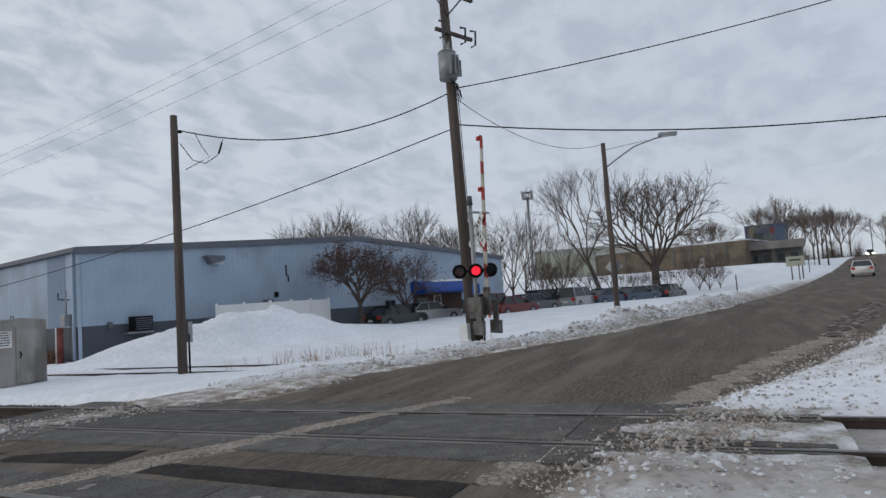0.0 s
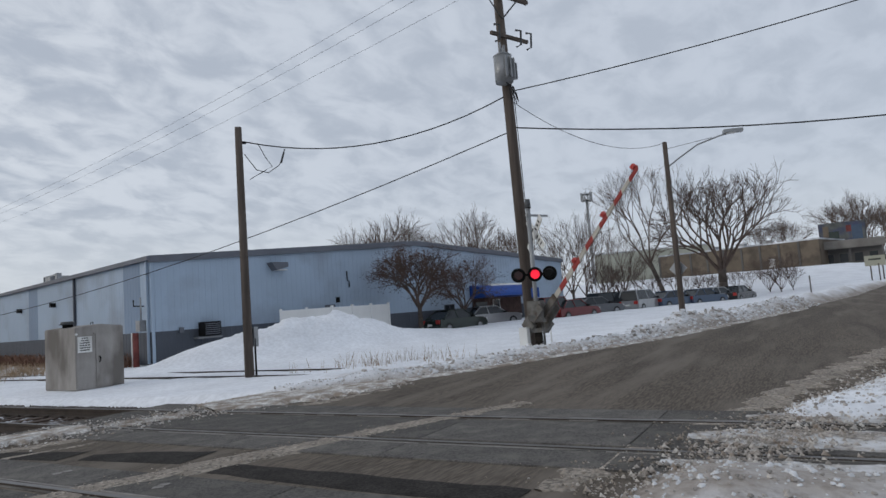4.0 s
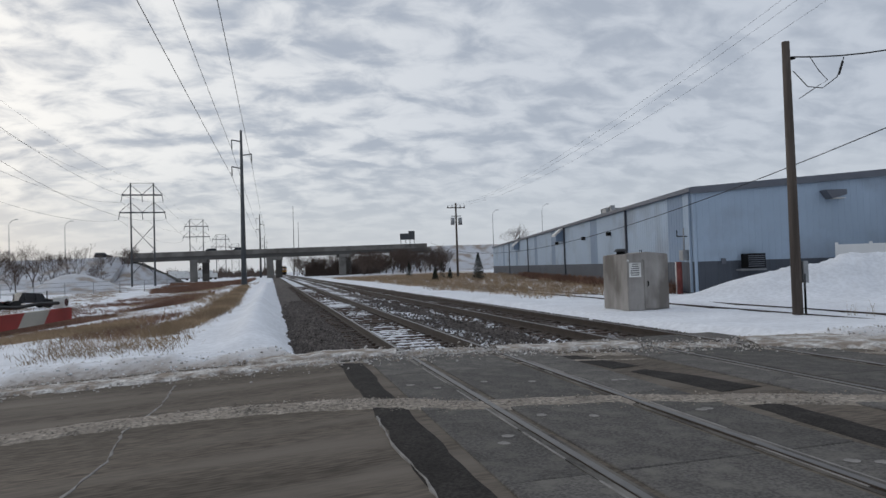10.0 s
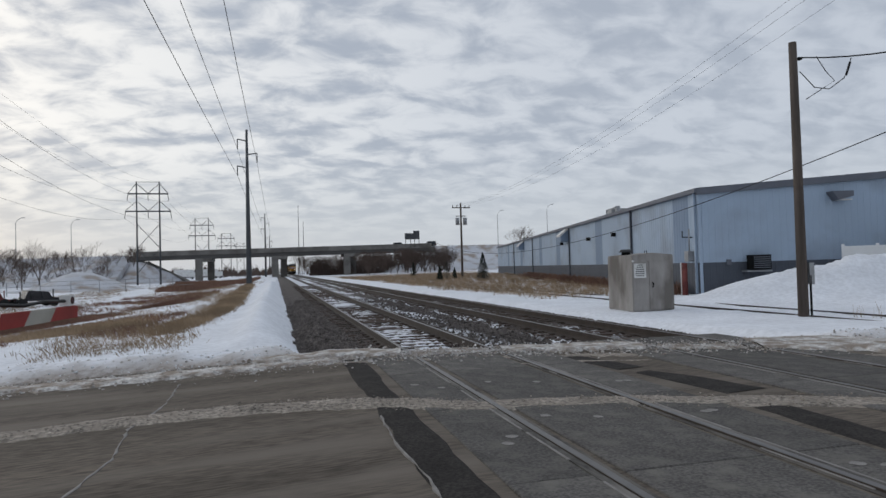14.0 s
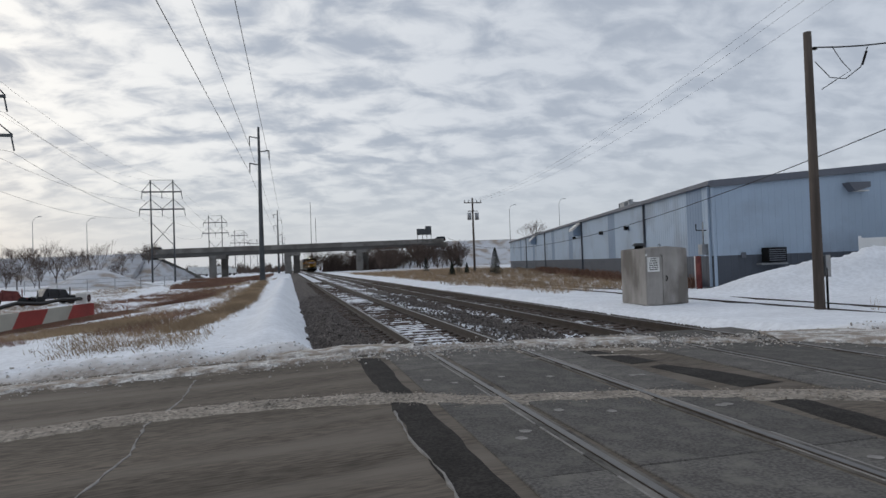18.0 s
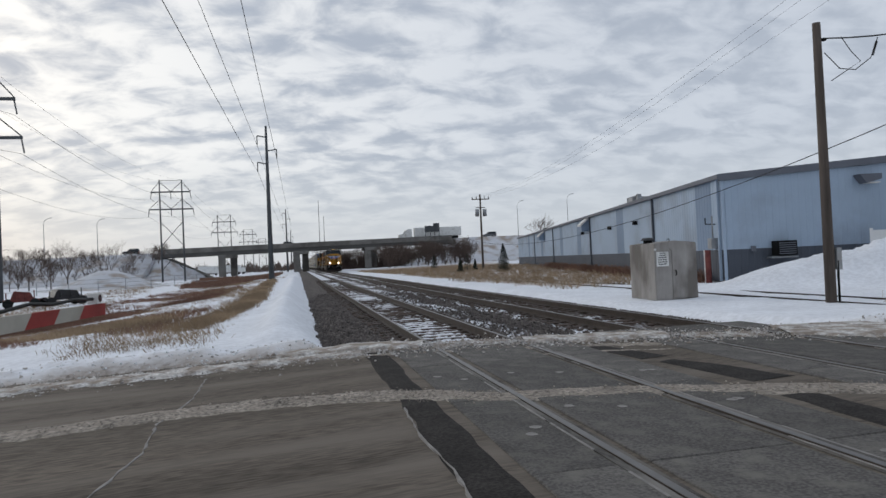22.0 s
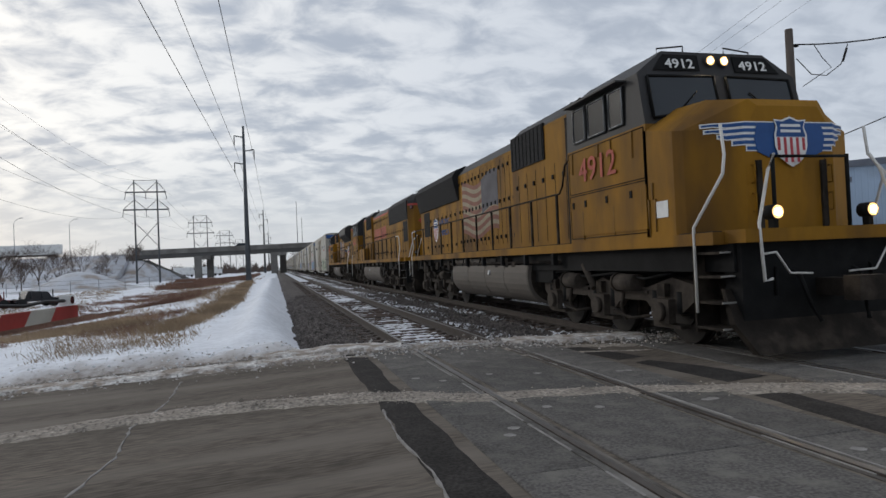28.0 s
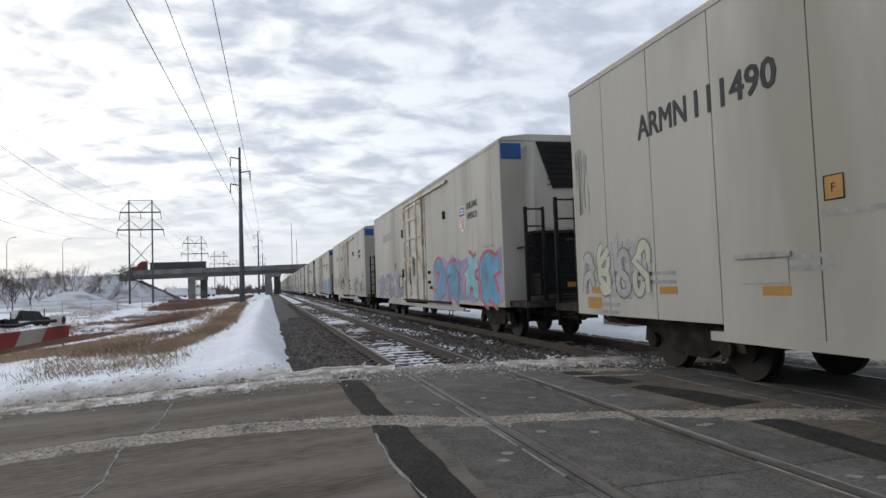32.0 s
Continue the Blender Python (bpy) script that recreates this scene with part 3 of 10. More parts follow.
def coords(ob):
    c = np.empty(len(ob.data.vertices) * 3)
    ob.data.vertices.foreach_get("co", c)
    return c.reshape(-1, 3).T


def weeds_right(x, y):
    """Where dry grass stands between the main track and the warehouse."""
    wall = 19.1 + 0.233 * (y - 26.3)
    return smooth(27, 34, y) * smooth(11.5, 13.5, x + 0.6 * wobble(x, y, 0.3)) * (1 - smooth(wall - 0.2, wall + 1.0, x)) * (1 - smooth(170, 190, y))


def weeds_left(x, y):
    m = smooth(-1.4, -2.3, x + 0.4 * wobble(x, y, 0.4)) * smooth(14.6, 16.6, y + 0.05 * x) * (1 - smooth(150, 190, y)) * (1 - smooth(16, 22, -x - 0.10 * y))
    w = wobble(x * 1.0, y * 0.35, 0.42, 1.3) + 0.5 * wobble(x, y * 0.5, 1.3, 4)
    return m * smooth(-0.4, 0.6, w)


gx, gy, gz_ = coords(ground)
g_out_far, g_out_near = gy - road_far(gx), road_near(gx) - gy
g_l = lumpy(gx, gy)
near_grit = 0.70 * np.exp(-((g_out_near - 0.05) / 0.42) ** 2) + 0.46 * np.exp(-((g_out_near - 2.0) / 1.2) ** 2) * smooth(9.5, 12, gx) + 0.58 * smooth(0, 0.5, g_out_near) * (1 - smooth(7.5, 9.0, gx))
grit = np.maximum(np.exp(-((g_out_far - 0.2) / 0.8) ** 2) * 0.74, near_grit * (g_out_near > -0.3))
grit = np.maximum(grit, np.minimum(near_tracks(gx), 1) * (g_out_near > 0) * 0.42)
grit = np.clip(grit + 0.22 * g_l * (grit > 0.05), 0, 1) * (1 - smooth(60, 120, np.hypot(gx, gy)))
grit = np.maximum(grit, 0.9 * np.exp(-((gx - 13.5) / 1.0) ** 2 - ((gy - 9.6) / 1.2) ** 2))
attribute(ground, "grit", grit)
attribute(ground, "thatch", np.maximum(weeds_right(gx, gy) * 0.72, weeds_left(gx, gy) * 0.42))
tagged(ground, "snow-covered ground with ploughed gritty banks along the road", "ground", kind="structure")


def near_crossing(x):
    return math.exp(-((x - 5) / 9) ** 4)


def road_top(x, y):
    """Height of the road's surface with its crown."""
    a, b = float(road_near(x)) - 0.6, float(road_far(x)) + 0.6
    k = min(max((y - a) / (b - a), 0.0), 1.0) * 2 - 1
    return float(road_z(x)) + 0.05 * (1 - k * k) * (1 - near_crossing(x)) - 0.022


def build_road():
    xs = np.concatenate([np.linspace(-400, -20, 30), np.arange(-19.5, 60, 0.5), np.linspace(61, 400, 60)])
    bm = B()
    rows = []
    for x in xs:
        a, b = float(road_near(x)) - 0.6, float(road_far(x)) + 0.6
        rows.append([bm.verts.new((x, a + (b - a) * k / 10, float(road_z(x)) + 0.05 * (1 - (k / 5 - 1) ** 2) * (1 - near_crossing(x)) - 0.022)) for k in range(11)])
    for p, q in zip(rows, rows[1:]):
        for k in range(10):
            bm.faces.new((p[k], q[k], q[k + 1], p[k + 1])).smooth = True
    ob = link_mesh("road", bm, ASPHALT)
    tagged(ob, "worn grey asphalt road with salt stains and tar patches", "road", kind="structure")
    return ob


road = build_road()


def strip(name, pts, halves, z, mat, parent, label="", seed=1, jag=0.12, step=0.25, thick=0.02):
    """A thin ragged slab that follows a line over the road, with an uneven outline."""
    rng = random.Random(seed)
    bm = B()
    line = []
    for (p, w0), (q, w1) in zip(zip(pts, halves), zip(pts[1:], halves[1:])):
        p, q = Vector(p), Vector(q)
        n = max(1, int((q - p).length / step))
        for i in range(n):
            line.append((p.lerp(q, i / n), w0 + (w1 - w0) * i / n))
    line.append((Vector(pts[-1]), halves[-1]))
    top, low = [], []
    for i, (p, w) in enumerate(line):
        d = (line[min(i + 1, len(line) - 1)][0] - line[max(0, i - 1)][0]).normalized()
        nrm = Vector((-d.y, d.x))
        l, r = p + nrm * (w + rng.uniform(-jag, jag)), p - nrm * (w + rng.uniform(-jag, jag))
        row = []
        for v, zz in ((l, -0.01), (l.lerp(p, 0.35), thick), (p, thick * 1.2), (r.lerp(p, 0.35), thick), (r, -0.01)):
            row.append(bm.verts.new((v.x, v.y, road_top(v.x, v.y) + 0.022 + z + zz)))
        top.append(row)
    for a, b in zip(top, top[1:]):
        for k in range(4):
            bm.faces.new((a[k], a[k + 1], b[k + 1], b[k]))
    return part(name, bm, mat, parent, label)


rail_profile = [(-0.07, -0.17), (0.07, -0.17), (0.07, -0.155), (0.012, -0.13), (0.012, -0.045), (0.036, -0.035), (0.036, 0.0), (-0.036, 0.0), (-0.036, -0.035), (-0.012, -0.045), (-0.012, -0.13), (-0.07, -0.155)]


def build_track(cx, y0, y1, label, lift=0.0, ties=True):
    track = empty("railway_track", pose(cx, 0, lift), label, "railway track", "tracks", "structure")
    for sx in (-GAUGE, GAUGE):
        bm = prism(B(), [(sx + x, z) for x, z in rail_profile], "y", y0, y1)
        r = part("rail", bm, RAIL, track)
        part("rail_head", box(B(), sx - 0.033, sx + 0.033, y0, y1, 0.0005, 0.004), RAILTOP, r)
    return track


near_track = build_track(NEAR_TRACK, -60, 1500, "railway track of worn steel rails on snowy wooden ties")
far_track = build_track(FAR_TRACK, -120, 1500, "main railway track of worn steel rails on dark ballast")
spur_track = build_track(SPUR, 7.6, 75, "disused spur track half buried in snow", -0.11)


def build_bed():
    """The stone bed: shoulders slope down at both sides; snow lies in the quiet parts."""
    rng = np.random.RandomState(4)
    xs = np.arange(-0.2, 10.3, 0.09)
    ys = np.concatenate([np.arange(11.6, 36, 0.10), np.arange(36, 90, 0.6), np.linspace(91, 1500, 120)])

    def zf(X, Y):
        crown = -0.20 - 0.34 * smooth(1.25, 0.1, X) - 0.30 * smooth(9.0, 10.2, X) - 0.06 * np.exp(-((X - 5.1) / 0.5) ** 2)
        crown = crown + 0.055 * np.exp(-((X - NEAR_TRACK) / 0.6) ** 4) * (0.4 + 0.6 * wobble(X, Y, 0.9, 2))
        crown = crown + rng.uniform(-0.05, 0.05, X.shape) * (Y < 90) * (1 - 0.6 * np.exp(-((X - NEAR_TRACK) / 0.65) ** 4))
        return crown + 0.10 * smooth(13.2, 12.0, Y) * np.exp(-((X - 5.1) / 0.9) ** 2)
    bed = sheet("ballast", xs, ys, zf, BALLAST)
    x, y, z = coords(bed)
    snow = 0.95 * np.exp(-((x - NEAR_TRACK) / 0.66) ** 6) + 0.55 * np.exp(-((x - 4.75) / 0.65) ** 4) + 0.55 * np.exp(-((x - 6.0) / 0.3) ** 4) + 0.5 * np.exp(-((x - FAR_TRACK) / 0.66) ** 6)
    snow = snow + 0.9 * smooth(13.6, 12.2, y) * (x > 3.9) * (x < 6.3)
    snow = snow + 0.7 * smooth(8.9, 9.6, x)
    snow = snow + 0.35 * smooth(-0.2, 0.6, wobble(x, y, 1.6, 7)) * (x > 3.4) * (x < 6.5)
    snow = snow + 0.42 * smooth(0.15, 0.8, wobble(x, y, 4.2, 5) + 0.6 * wobble(x, y, 9.0, 1)) * (x < 2.0) + 0.8 * smooth(0.35, 0.0, x + 0.12 * wobble(x, y, 2.0, 4))
    attribute(bed, "snow", np.clip(snow - 0.25 + 0.25 * wobble(x, y, 2.5, 3), 0, 1))
    tagged(bed, "dark crushed-stone ballast with snow lying between the rails", "ballast", kind="stuff")


build_bed()


def stones():
    """Loose stones on the shoulder nearest the crossing."""
    rng = random.Random(11)
    verts, faces = [], []
    for _ in range(8200):
        x = rng.choice((rng.uniform(0.15, 2.1), rng.uniform(0.15, 2.1), rng.uniform(4.0, 6.2), rng.uniform(8.2, 9.8)))
        y = 12.4 + 26 * rng.random() ** 1.8
        z = -0.20 - 0.34 * float(smooth(1.25, 0.1, x)) - 0.30 * float(smooth(9.0, 10.2, x))
        r, n0 = rng.uniform(0.025, 0.06), len(verts)
        for dx, dy, dz in ((1, 0, 0), (-1, 0, 0), (0, 1, 0), (0, -1, 0), (0, 0, 1), (0, 0, -0.6)):
            k = r * rng.uniform(0.6, 1.2)
            verts.append((x + dx * k + rng.uniform(-0.3, 0.3) * r, y + dy * k, z + dz * k + 0.01))
        faces += [(n0 + a, n0 + b, n0 + c) for a, b, c in ((0, 2, 4), (2, 1, 4), (1, 3, 4), (3, 0, 4), (2, 0, 5), (1, 2, 5), (3, 1, 5), (0, 3, 5))]
    me = bpy.data.meshes.new("loose_stones")
    me.from_pydata(verts, [], faces)
    me.materials.append(STONE)
    tagged(new("loose_stones", me), "loose dark ballast stones beside the rails", "stones", kind="stuff")


stones()


def clods():
    """Frozen lumps thrown up by the plough along both edges of the road."""
    rng = random.Random(5)
    for mat, name, count, label in ((CLOD, "ice_clods", 5200, "frozen lumps of dirty snow along the road banks"), (CLOD2, "snow_clods", 6800, "lumps of clean snow along the road banks")):
        verts, faces = [], []
        tries = 0
        while tries < count:
            tries += 1
            if rng.random() < 0.6:
                x = rng.uniform(-9, 34) if rng.random() < 0.55 else rng.uniform(10, 34)
                y = float(road_far(x)) + abs(rng.gauss(0.75, 0.65))
                if 2.0 < x < 4.1 or 6.2 < x < 8.3:
                    continue
            else:
                x = rng.uniform(4.0, 26) if rng.random() < 0.5 else rng.uniform(4.0, 12)
                y = float(road_near(x)) - abs(rng.gauss(0.2, 1.6))
                if 6.1 < x < 8.3 and rng.random() < 0.6:
                    continue
            if math.hypot(x, y) < 1.5:
                continue
            z = float(ground_z(x, y))
            r, n0 = min(0.10 if x > 12 else 0.030, 0.008 + rng.expovariate(1 / (0.02 if x > 12 and y > -1 else 0.010))), len(verts)
            for dx, dy, dz in ((1, 0, 0), (-1, 0, 0), (0, 1, 0), (0, -1, 0), (0.5, 0.5, 0.7), (-0.5, 0.4, 0.8), (0.1, -0.6, 0.7), (0, 0, -0.6)):
                k = r * rng.uniform(0.65, 1.2)
                verts.append((x + dx * k, y + dy * k, z + dz * k))
            faces += [(n0 + a, n0 + b, n0 + c) for a, b, c in ((0, 2, 4), (2, 5, 4), (2, 1, 5), (1, 3, 6), (1, 6, 5), (3, 0, 6), (0, 4, 6), (4, 5, 6), (2, 0, 7), (1, 2, 7), (3, 1, 7), (0, 3, 7))]
        me = bpy.data.meshes.new(name)
        me.from_pydata(verts, [], faces)
        me.materials.append(mat)
        tagged(new(name, me), label, "snow", kind="stuff")


clods()


def ties():
    """Wooden ties: the nearest are parts of their track, the far ones are left to the stones."""
    me_bm = box(B(), -1.28, 1.28, -0.11, 0.11, -0.33, -0.165)
    me = bpy.data.meshes.new("tie")
    me_bm.to_mesh(me)
    me_bm.free()
    me.materials.append(TIE)
    pl = bpy.data.meshes.new("tie_plate")
    pb = box(B(), -0.16, 0.16, -0.09, 0.09, -0.166, -0.150)
    pb.to_mesh(pl)
    pb.free()
    pl.materials.append(RAIL)
    rng = random.Random(3)
    for track, count in ((near_track, 110), (far_track, 90)):
        for k in range(count):
            t = new("tie", me)
            t.parent = track
            t.matrix_basis = pose(rng.uniform(-0.04, 0.04), 12.3 + 0.55 * k + rng.uniform(-0.05, 0.05), rng.uniform(-0.012, 0.012), 0, 0, rng.uniform(-1.5, 1.5))
            if k < 40:
                for sx in (-GAUGE, GAUGE):
                    p = new("tie_plate", pl)
                    p.parent = t
                    p.matrix_basis = pose(sx, 0, 0.002)


ties()


def crossing():
    """Concrete crossing panels beside and between the rails, with dark filler along them, tar and old patches, and road salt."""
    c = empty("level_crossing", pose(0, 0, 0), "level crossing of dark concrete panels with rubber flangeways", "crossing", kind="structure")
    rng = random.Random(8)
    shared = {}
    for cx in (NEAR_TRACK, FAR_TRACK):
        y0, y1 = (-0.6, 11.6)
        n = 5
        for a, b in ((-1.50, -0.865), (-0.60, 0.60), (0.865, 1.50)):
            key = (a, b)
            if key not in shared:
                ln = (y1 - y0) / n - 0.012
                bm = box(B(), a, b, 0, ln, -0.09, -0.007)
                bmesh.ops.bevel(bm, geom=[e for e in bm.edges if all(v.co.z > -0.05 for v in e.verts)], offset=0.008, segments=1, affect="EDGES")
                me = bpy.data.meshes.new("crossing_panel")
                bm.to_mesh(me)
                bm.free()
                me.materials.append(PANEL)
                shared[key] = me
            for k in range(n):
                p = new("crossing_panel", shared[key])
                p.parent = c
                p.matrix_basis = pose(cx, y0 + (y1 - y0) * k / n, rng.uniform(-0.003, 0.002))
                if cx == NEAR_TRACK and k in (1, 2, 3):
                    for q in range(2):
                        rx, ry = rng.uniform(a + 0.15, b - 0.15), rng.uniform(0.3, 2.1)
                        bm = B()
                        m = bmesh.ops.create_circle(bm, cap_ends=True, segments=9, radius=0.055)
                        for v in bm.verts:
                            v.co.x *= rng.uniform(0.7, 1.3)
                        lug = part("lifting_socket", bm, SOCKET, p)
                        lug.matrix_basis = pose(rx, ry, -0.003)
        for sx in (-GAUGE, GAUGE):
            inner = -1 if sx > 0 else 1
            part("flangeway", box(B(), cx + sx - 0.15, cx + sx + 0.15, y0, y1, -0.09, -0.055), BLACK, c, "dark worn rubber flangeway")
            # a grey filler strip outside the rail, a rubber strip with dirt inside it, then the open groove
            for u0, u1, top, mt, nm in ((-0.109, -0.042, -0.006, FILLER, "rail_filler"), (0.040, 0.096, -0.014, DIRT_FILL, "rail_filler")):
                xa, xb = cx + sx + inner * u0, cx + sx + inner * u1
                part(nm, box(B(), min(xa, xb), max(xa, xb), y0, y1, -0.05, top), mt, c)
            rl = random.Random(int(cx * 10 + sx * 7))
            yq = y0 + 1.2
            while yq < y1 - 0.8:
                ln = rl.uniform(0.3, 1.6)
                xa = cx + sx - inner * rl.uniform(0.100, 0.112)
                part("packed_snow", box(B(), xa - 0.011, xa + 0.011, yq, yq + ln, -0.03, -0.004), SOCKET, c)
                if rl.random() < 0.6:
                    xa = cx + sx + inner * 0.048
                    part("packed_snow", box(B(), xa - 0.009, xa + 0.009, yq, yq + ln * 0.8, -0.03, -0.008), SOCKET, c)
                yq += ln + rl.uniform(0.05, 0.7)
    strip("tar_patch", [(1.22, 2.6), (1.2, 5.5), (1.2, 8.5), (1.22, 11.1)], [0.25, 0.23, 0.21, 0.23], -0.018, PATCH, c, "black tar patch with a ragged edge", 21, 0.03, 0.3, 0.003)
    strip("tar_patch", [(4.80, 2.2), (4.84, 4.0), (4.92, 5.7)], [0.28, 0.27, 0.24], -0.018, PATCH, c, "", 22, 0.03, 0.3, 0.003)
    strip("tar_patch", [(5.25, 6.45), (5.1, 7.4), (4.9, 8.1)], [0.36, 0.33, 0.2], -0.018, PATCH, c, "", 23, 0.03, 0.3, 0.003)
    strip("tar_patch", [(4.9, 8.4), (4.75, 9.2), (4.65, 9.9)], [0.28, 0.26, 0.2], -0.018, PATCH, c, "", 24, 0.03, 0.3, 0.003)
    strip("pale_crack", [(-1.66, 3.6), (-1.58, 5.3), (-1.45, 6.4), (-1.55, 7.6), (-1.38, 8.8), (-1.42, 10.4)], [0.024, 0.022, 0.014, 0.015, 0.012, 0.016], -0.019, SOCKET, c, "pale crack across the asphalt", 25, 0.025, 0.12, 0.003)
    strip("pale_crack", [(0.99, 3.0), (1.03, 4.6), (0.98, 5.7), (1.02, 6.7)], [0.008, 0.010, 0.009, 0.008], -0.012, SOCKET, c, "", 26, 0.015, 0.12, 0.003)
    salt = [(-26, 9.2), (-10, 8.6), (-2.9, 7.95), (-1.9, 8.05), (-0.73, 8.0), (0.55, 7.62), (1.4, 7.25), (2.11, 6.8), (2.94, 6.69), (3.83, 6.45), (4.62, 6.1), (5.44, 5.8), (5.95, 5.5), (6.9, 5.15), (8.0, 4.6), (9.2, 4.0)]
    strip("salt_windrow", salt, [0.3, 0.3, 0.3, 0.3, 0.3, 0.29, 0.28, 0.27, 0.27, 0.28, 0.28, 0.28, 0.27, 0.26, 0.24, 0.14], -0.0125, SLUSH, c, "line of tan road salt and slush along the road", 27, 0.05, 0.11, 0.009)
    strip("salt_smear", [(7.6, 8.4), (9.0, 8.0), (10.6, 7.4)], [0.05, 0.16, 0.04], -0.018, SLUSH, c, "", 28, 0.1, 0.2, 0.006)
    strip("salt_smear", [(3.3, 9.5), (4.6, 9.3), (5.6, 9.0)], [0.04, 0.09, 0.03], -0.018, SLUSH, c, "", 29, 0.05, 0.2, 0.005)
    strip("salt_smear", [(12.0, 9.0), (10.2, 9.7), (8.4, 10.4)], [0.25, 0.5, 0.3], -0.014, GRIT_SNOW, c, "thin tongue of gritty snow on the road", 30, 0.15, 0.2, 0.03)
    strip("slush_edge", [(-30, 13.1), (-12, 12.2), (-4.4, 11.7), (-1, 11.35), (1.0, 11.15)], [0.5, 0.45, 0.42, 0.4, 0.3], -0.014, GRIT_SNOW, c, "gritty slush along the road edge", 31, 0.16, 0.22, 0.03)
    # grit and trodden snow over the panel ends at the near side
    for cx, yt in ((FAR_TRACK, 1.35), (NEAR_TRACK, 1.5)):
        strip("grit_cover", [(cx, yt), (cx + 0.05, yt - 0.5), (cx, yt - 1.1), (cx, -0.75)], [0.18, 0.5, 0.6, 0.62], -0.012, TRODDEN, c, "gritty snow trodden over the panels", int(cx * 10), 0.06, 0.12, 0.010)
        strip("grit_cover", [(cx + 1.15, yt - 0.45), (cx + 1.15, yt - 0.9), (cx + 1.15, -0.75)], [0.1, 0.3, 0.34], -0.012, TRODDEN, c, "", int(cx * 11), 0.05, 0.12, 0.012)
        strip("grit_cover", [(cx - 1.15, yt + 0.05), (cx - 1.15, yt - 0.5), (cx - 1.15, -0.75)], [0.1, 0.3, 0.34], -0.012, TRODDEN, c, "", int(cx * 12), 0.05, 0.12, 0.012)
    strip("grit_smear", [(5.0, 2.15), (6.2, 1.75), (7.2, 1.5), (8.3, 1.05), (10.0, 0.6), (13.0, -0.35), (17.0, -1.75), (22.0, -3.0)], [0.15, 0.22, 0.2, 0.24, 0.26, 0.28, 0.26, 0.2], -0.016, SLUSH, c, "thin brown grit along the road edge", 32, 0.14, 0.14, 0.006)
    strip("slush_edge", [(10.5, 8.6), (14, 6.7), (17.1, 5.3), (20.6, 3.9), (30.8, 0.6)], [0.25, 0.22, 0.22, 0.22, 0.2], -0.014, GRIT_SNOW, c, "", 33, 0.1, 0.22, 0.02)
    strip("dirt_shoulder", [(16.5, -1.6), (20.0, -2.4), (24.0, -3.4), (28.0, -4.2)], [0.1, 0.42, 0.4, 0.1], -0.01, DIRT, c, "brown dirt churned up at the road edge", 34, 0.16, 0.25, 0.02)
    # ploughed snow left across the tracks where the panels end
    for k, (xa, xb) in enumerate(((-0.4, 2.15), (2.35, 3.7), (3.88, 6.35), (6.55, 7.85), (8.05, 11.5))):
        pts = [(xa + (xb - xa) * i / 4, float(road_far(xa + (xb - xa) * i / 4)) + 0.28 - 0.03 * xa) for i in range(5)]
        strip("snow_berm", pts, [0.42, 0.5, 0.52, 0.5, 0.42] if k < 4 else [0.5, 0.7, 0.9, 0.8, 0.5], -0.022 + 0.004 * (k % 2), GRIT_SNOW, c, "gritty snow ploughed across the track", 40 + k, 0.2, 0.13, 0.055 if k % 2 == 0 else 0.012)
    strip("slush_edge", [(0.2, 11.0), (2.0, 10.6), (3.1, 10.4), (5.0, 9.9), (6.8, 9.3), (9.0, 8.6)], [0.08, 0.16, 0.14, 0.18, 0.16, 0.1], -0.02, SLUSH, c, "thin tan slush on the road", 47, 0.12, 0.16, 0.006)
    return c


level_crossing = crossing()


def crumbs(name, label, mat, lines, count, rmax, seed):
    """Small frozen crumbs strewn along lines on the road: (points, half width, height)."""
    rng = random.Random(seed)
    verts, faces = [], []
    for _ in range(count):
        pts, half, lift = rng.choice(lines)
        k = rng.randrange(len(pts) - 1)
        f = rng.random()
        (xa, ya), (xb, yb) = pts[k], pts[k + 1]
        dx, dy = xb - xa, yb - ya
        L_ = math.hypot(dx, dy)
        o = rng.gauss(0, half)
        x, y = xa + dx * f - dy / L_ * o, ya + dy * f + dx / L_ * o
        if math.hypot(x, y) < 1.6:
            continue
        z = road_top(x, y) + 0.022 + lift
        r, n0 = min(rmax, 0.006 + rng.expovariate(1 / (rmax * 0.28))), len(verts)
        for ex, ey, ez in ((1, 0, 0), (-0.5, 0.85, 0), (-0.5, -0.85, 0), (0.35, 0.3, 0.8), (-0.4, -0.1, 0.75)):
            q = r * rng.uniform(0.6, 1.2)
            verts.append((x + ex * q, y + ey * q, z + ez * q))
        faces += [(n0 + a, n0 + b, n0 + c) for a, b, c in ((0, 1, 3), (1, 4, 3), (1, 2, 4), (2, 0, 4), (0, 3, 4))]
    me = bpy.data.meshes.new(name)
    me.from_pydata(verts, [], faces)
    me.materials.append(mat)
    return tagged(new(name, me), label, "snow", kind="stuff")


SALT_LINE = [(-10, 8.6), (-2.9, 7.95), (-0.73, 8.0), (0.55, 7.62), (1.4, 7.25), (2.11, 6.8), (3.83, 6.45), (5.44, 5.8), (6.9, 5.15), (9.2, 4.0)]
FAR_LINE = [(-9, 12.35), (-4.4, 11.75), (-1, 11.4), (1.0, 11.25), (3.0, 11.2), (5.0, 10.7), (7.0, 10.1), (9.0, 9.25), (11.5, 8.0)]
NEAR_LINE = [(4.8, 1.8), (6.2, 1.4), (7.2, 1.1), (8.3, 0.6), (10.0, 0.1), (13.0, -0.9), (17.0, -2.1)]
NEAR_EDGE = [(x, y - 0.55) for x, y in NEAR_LINE]
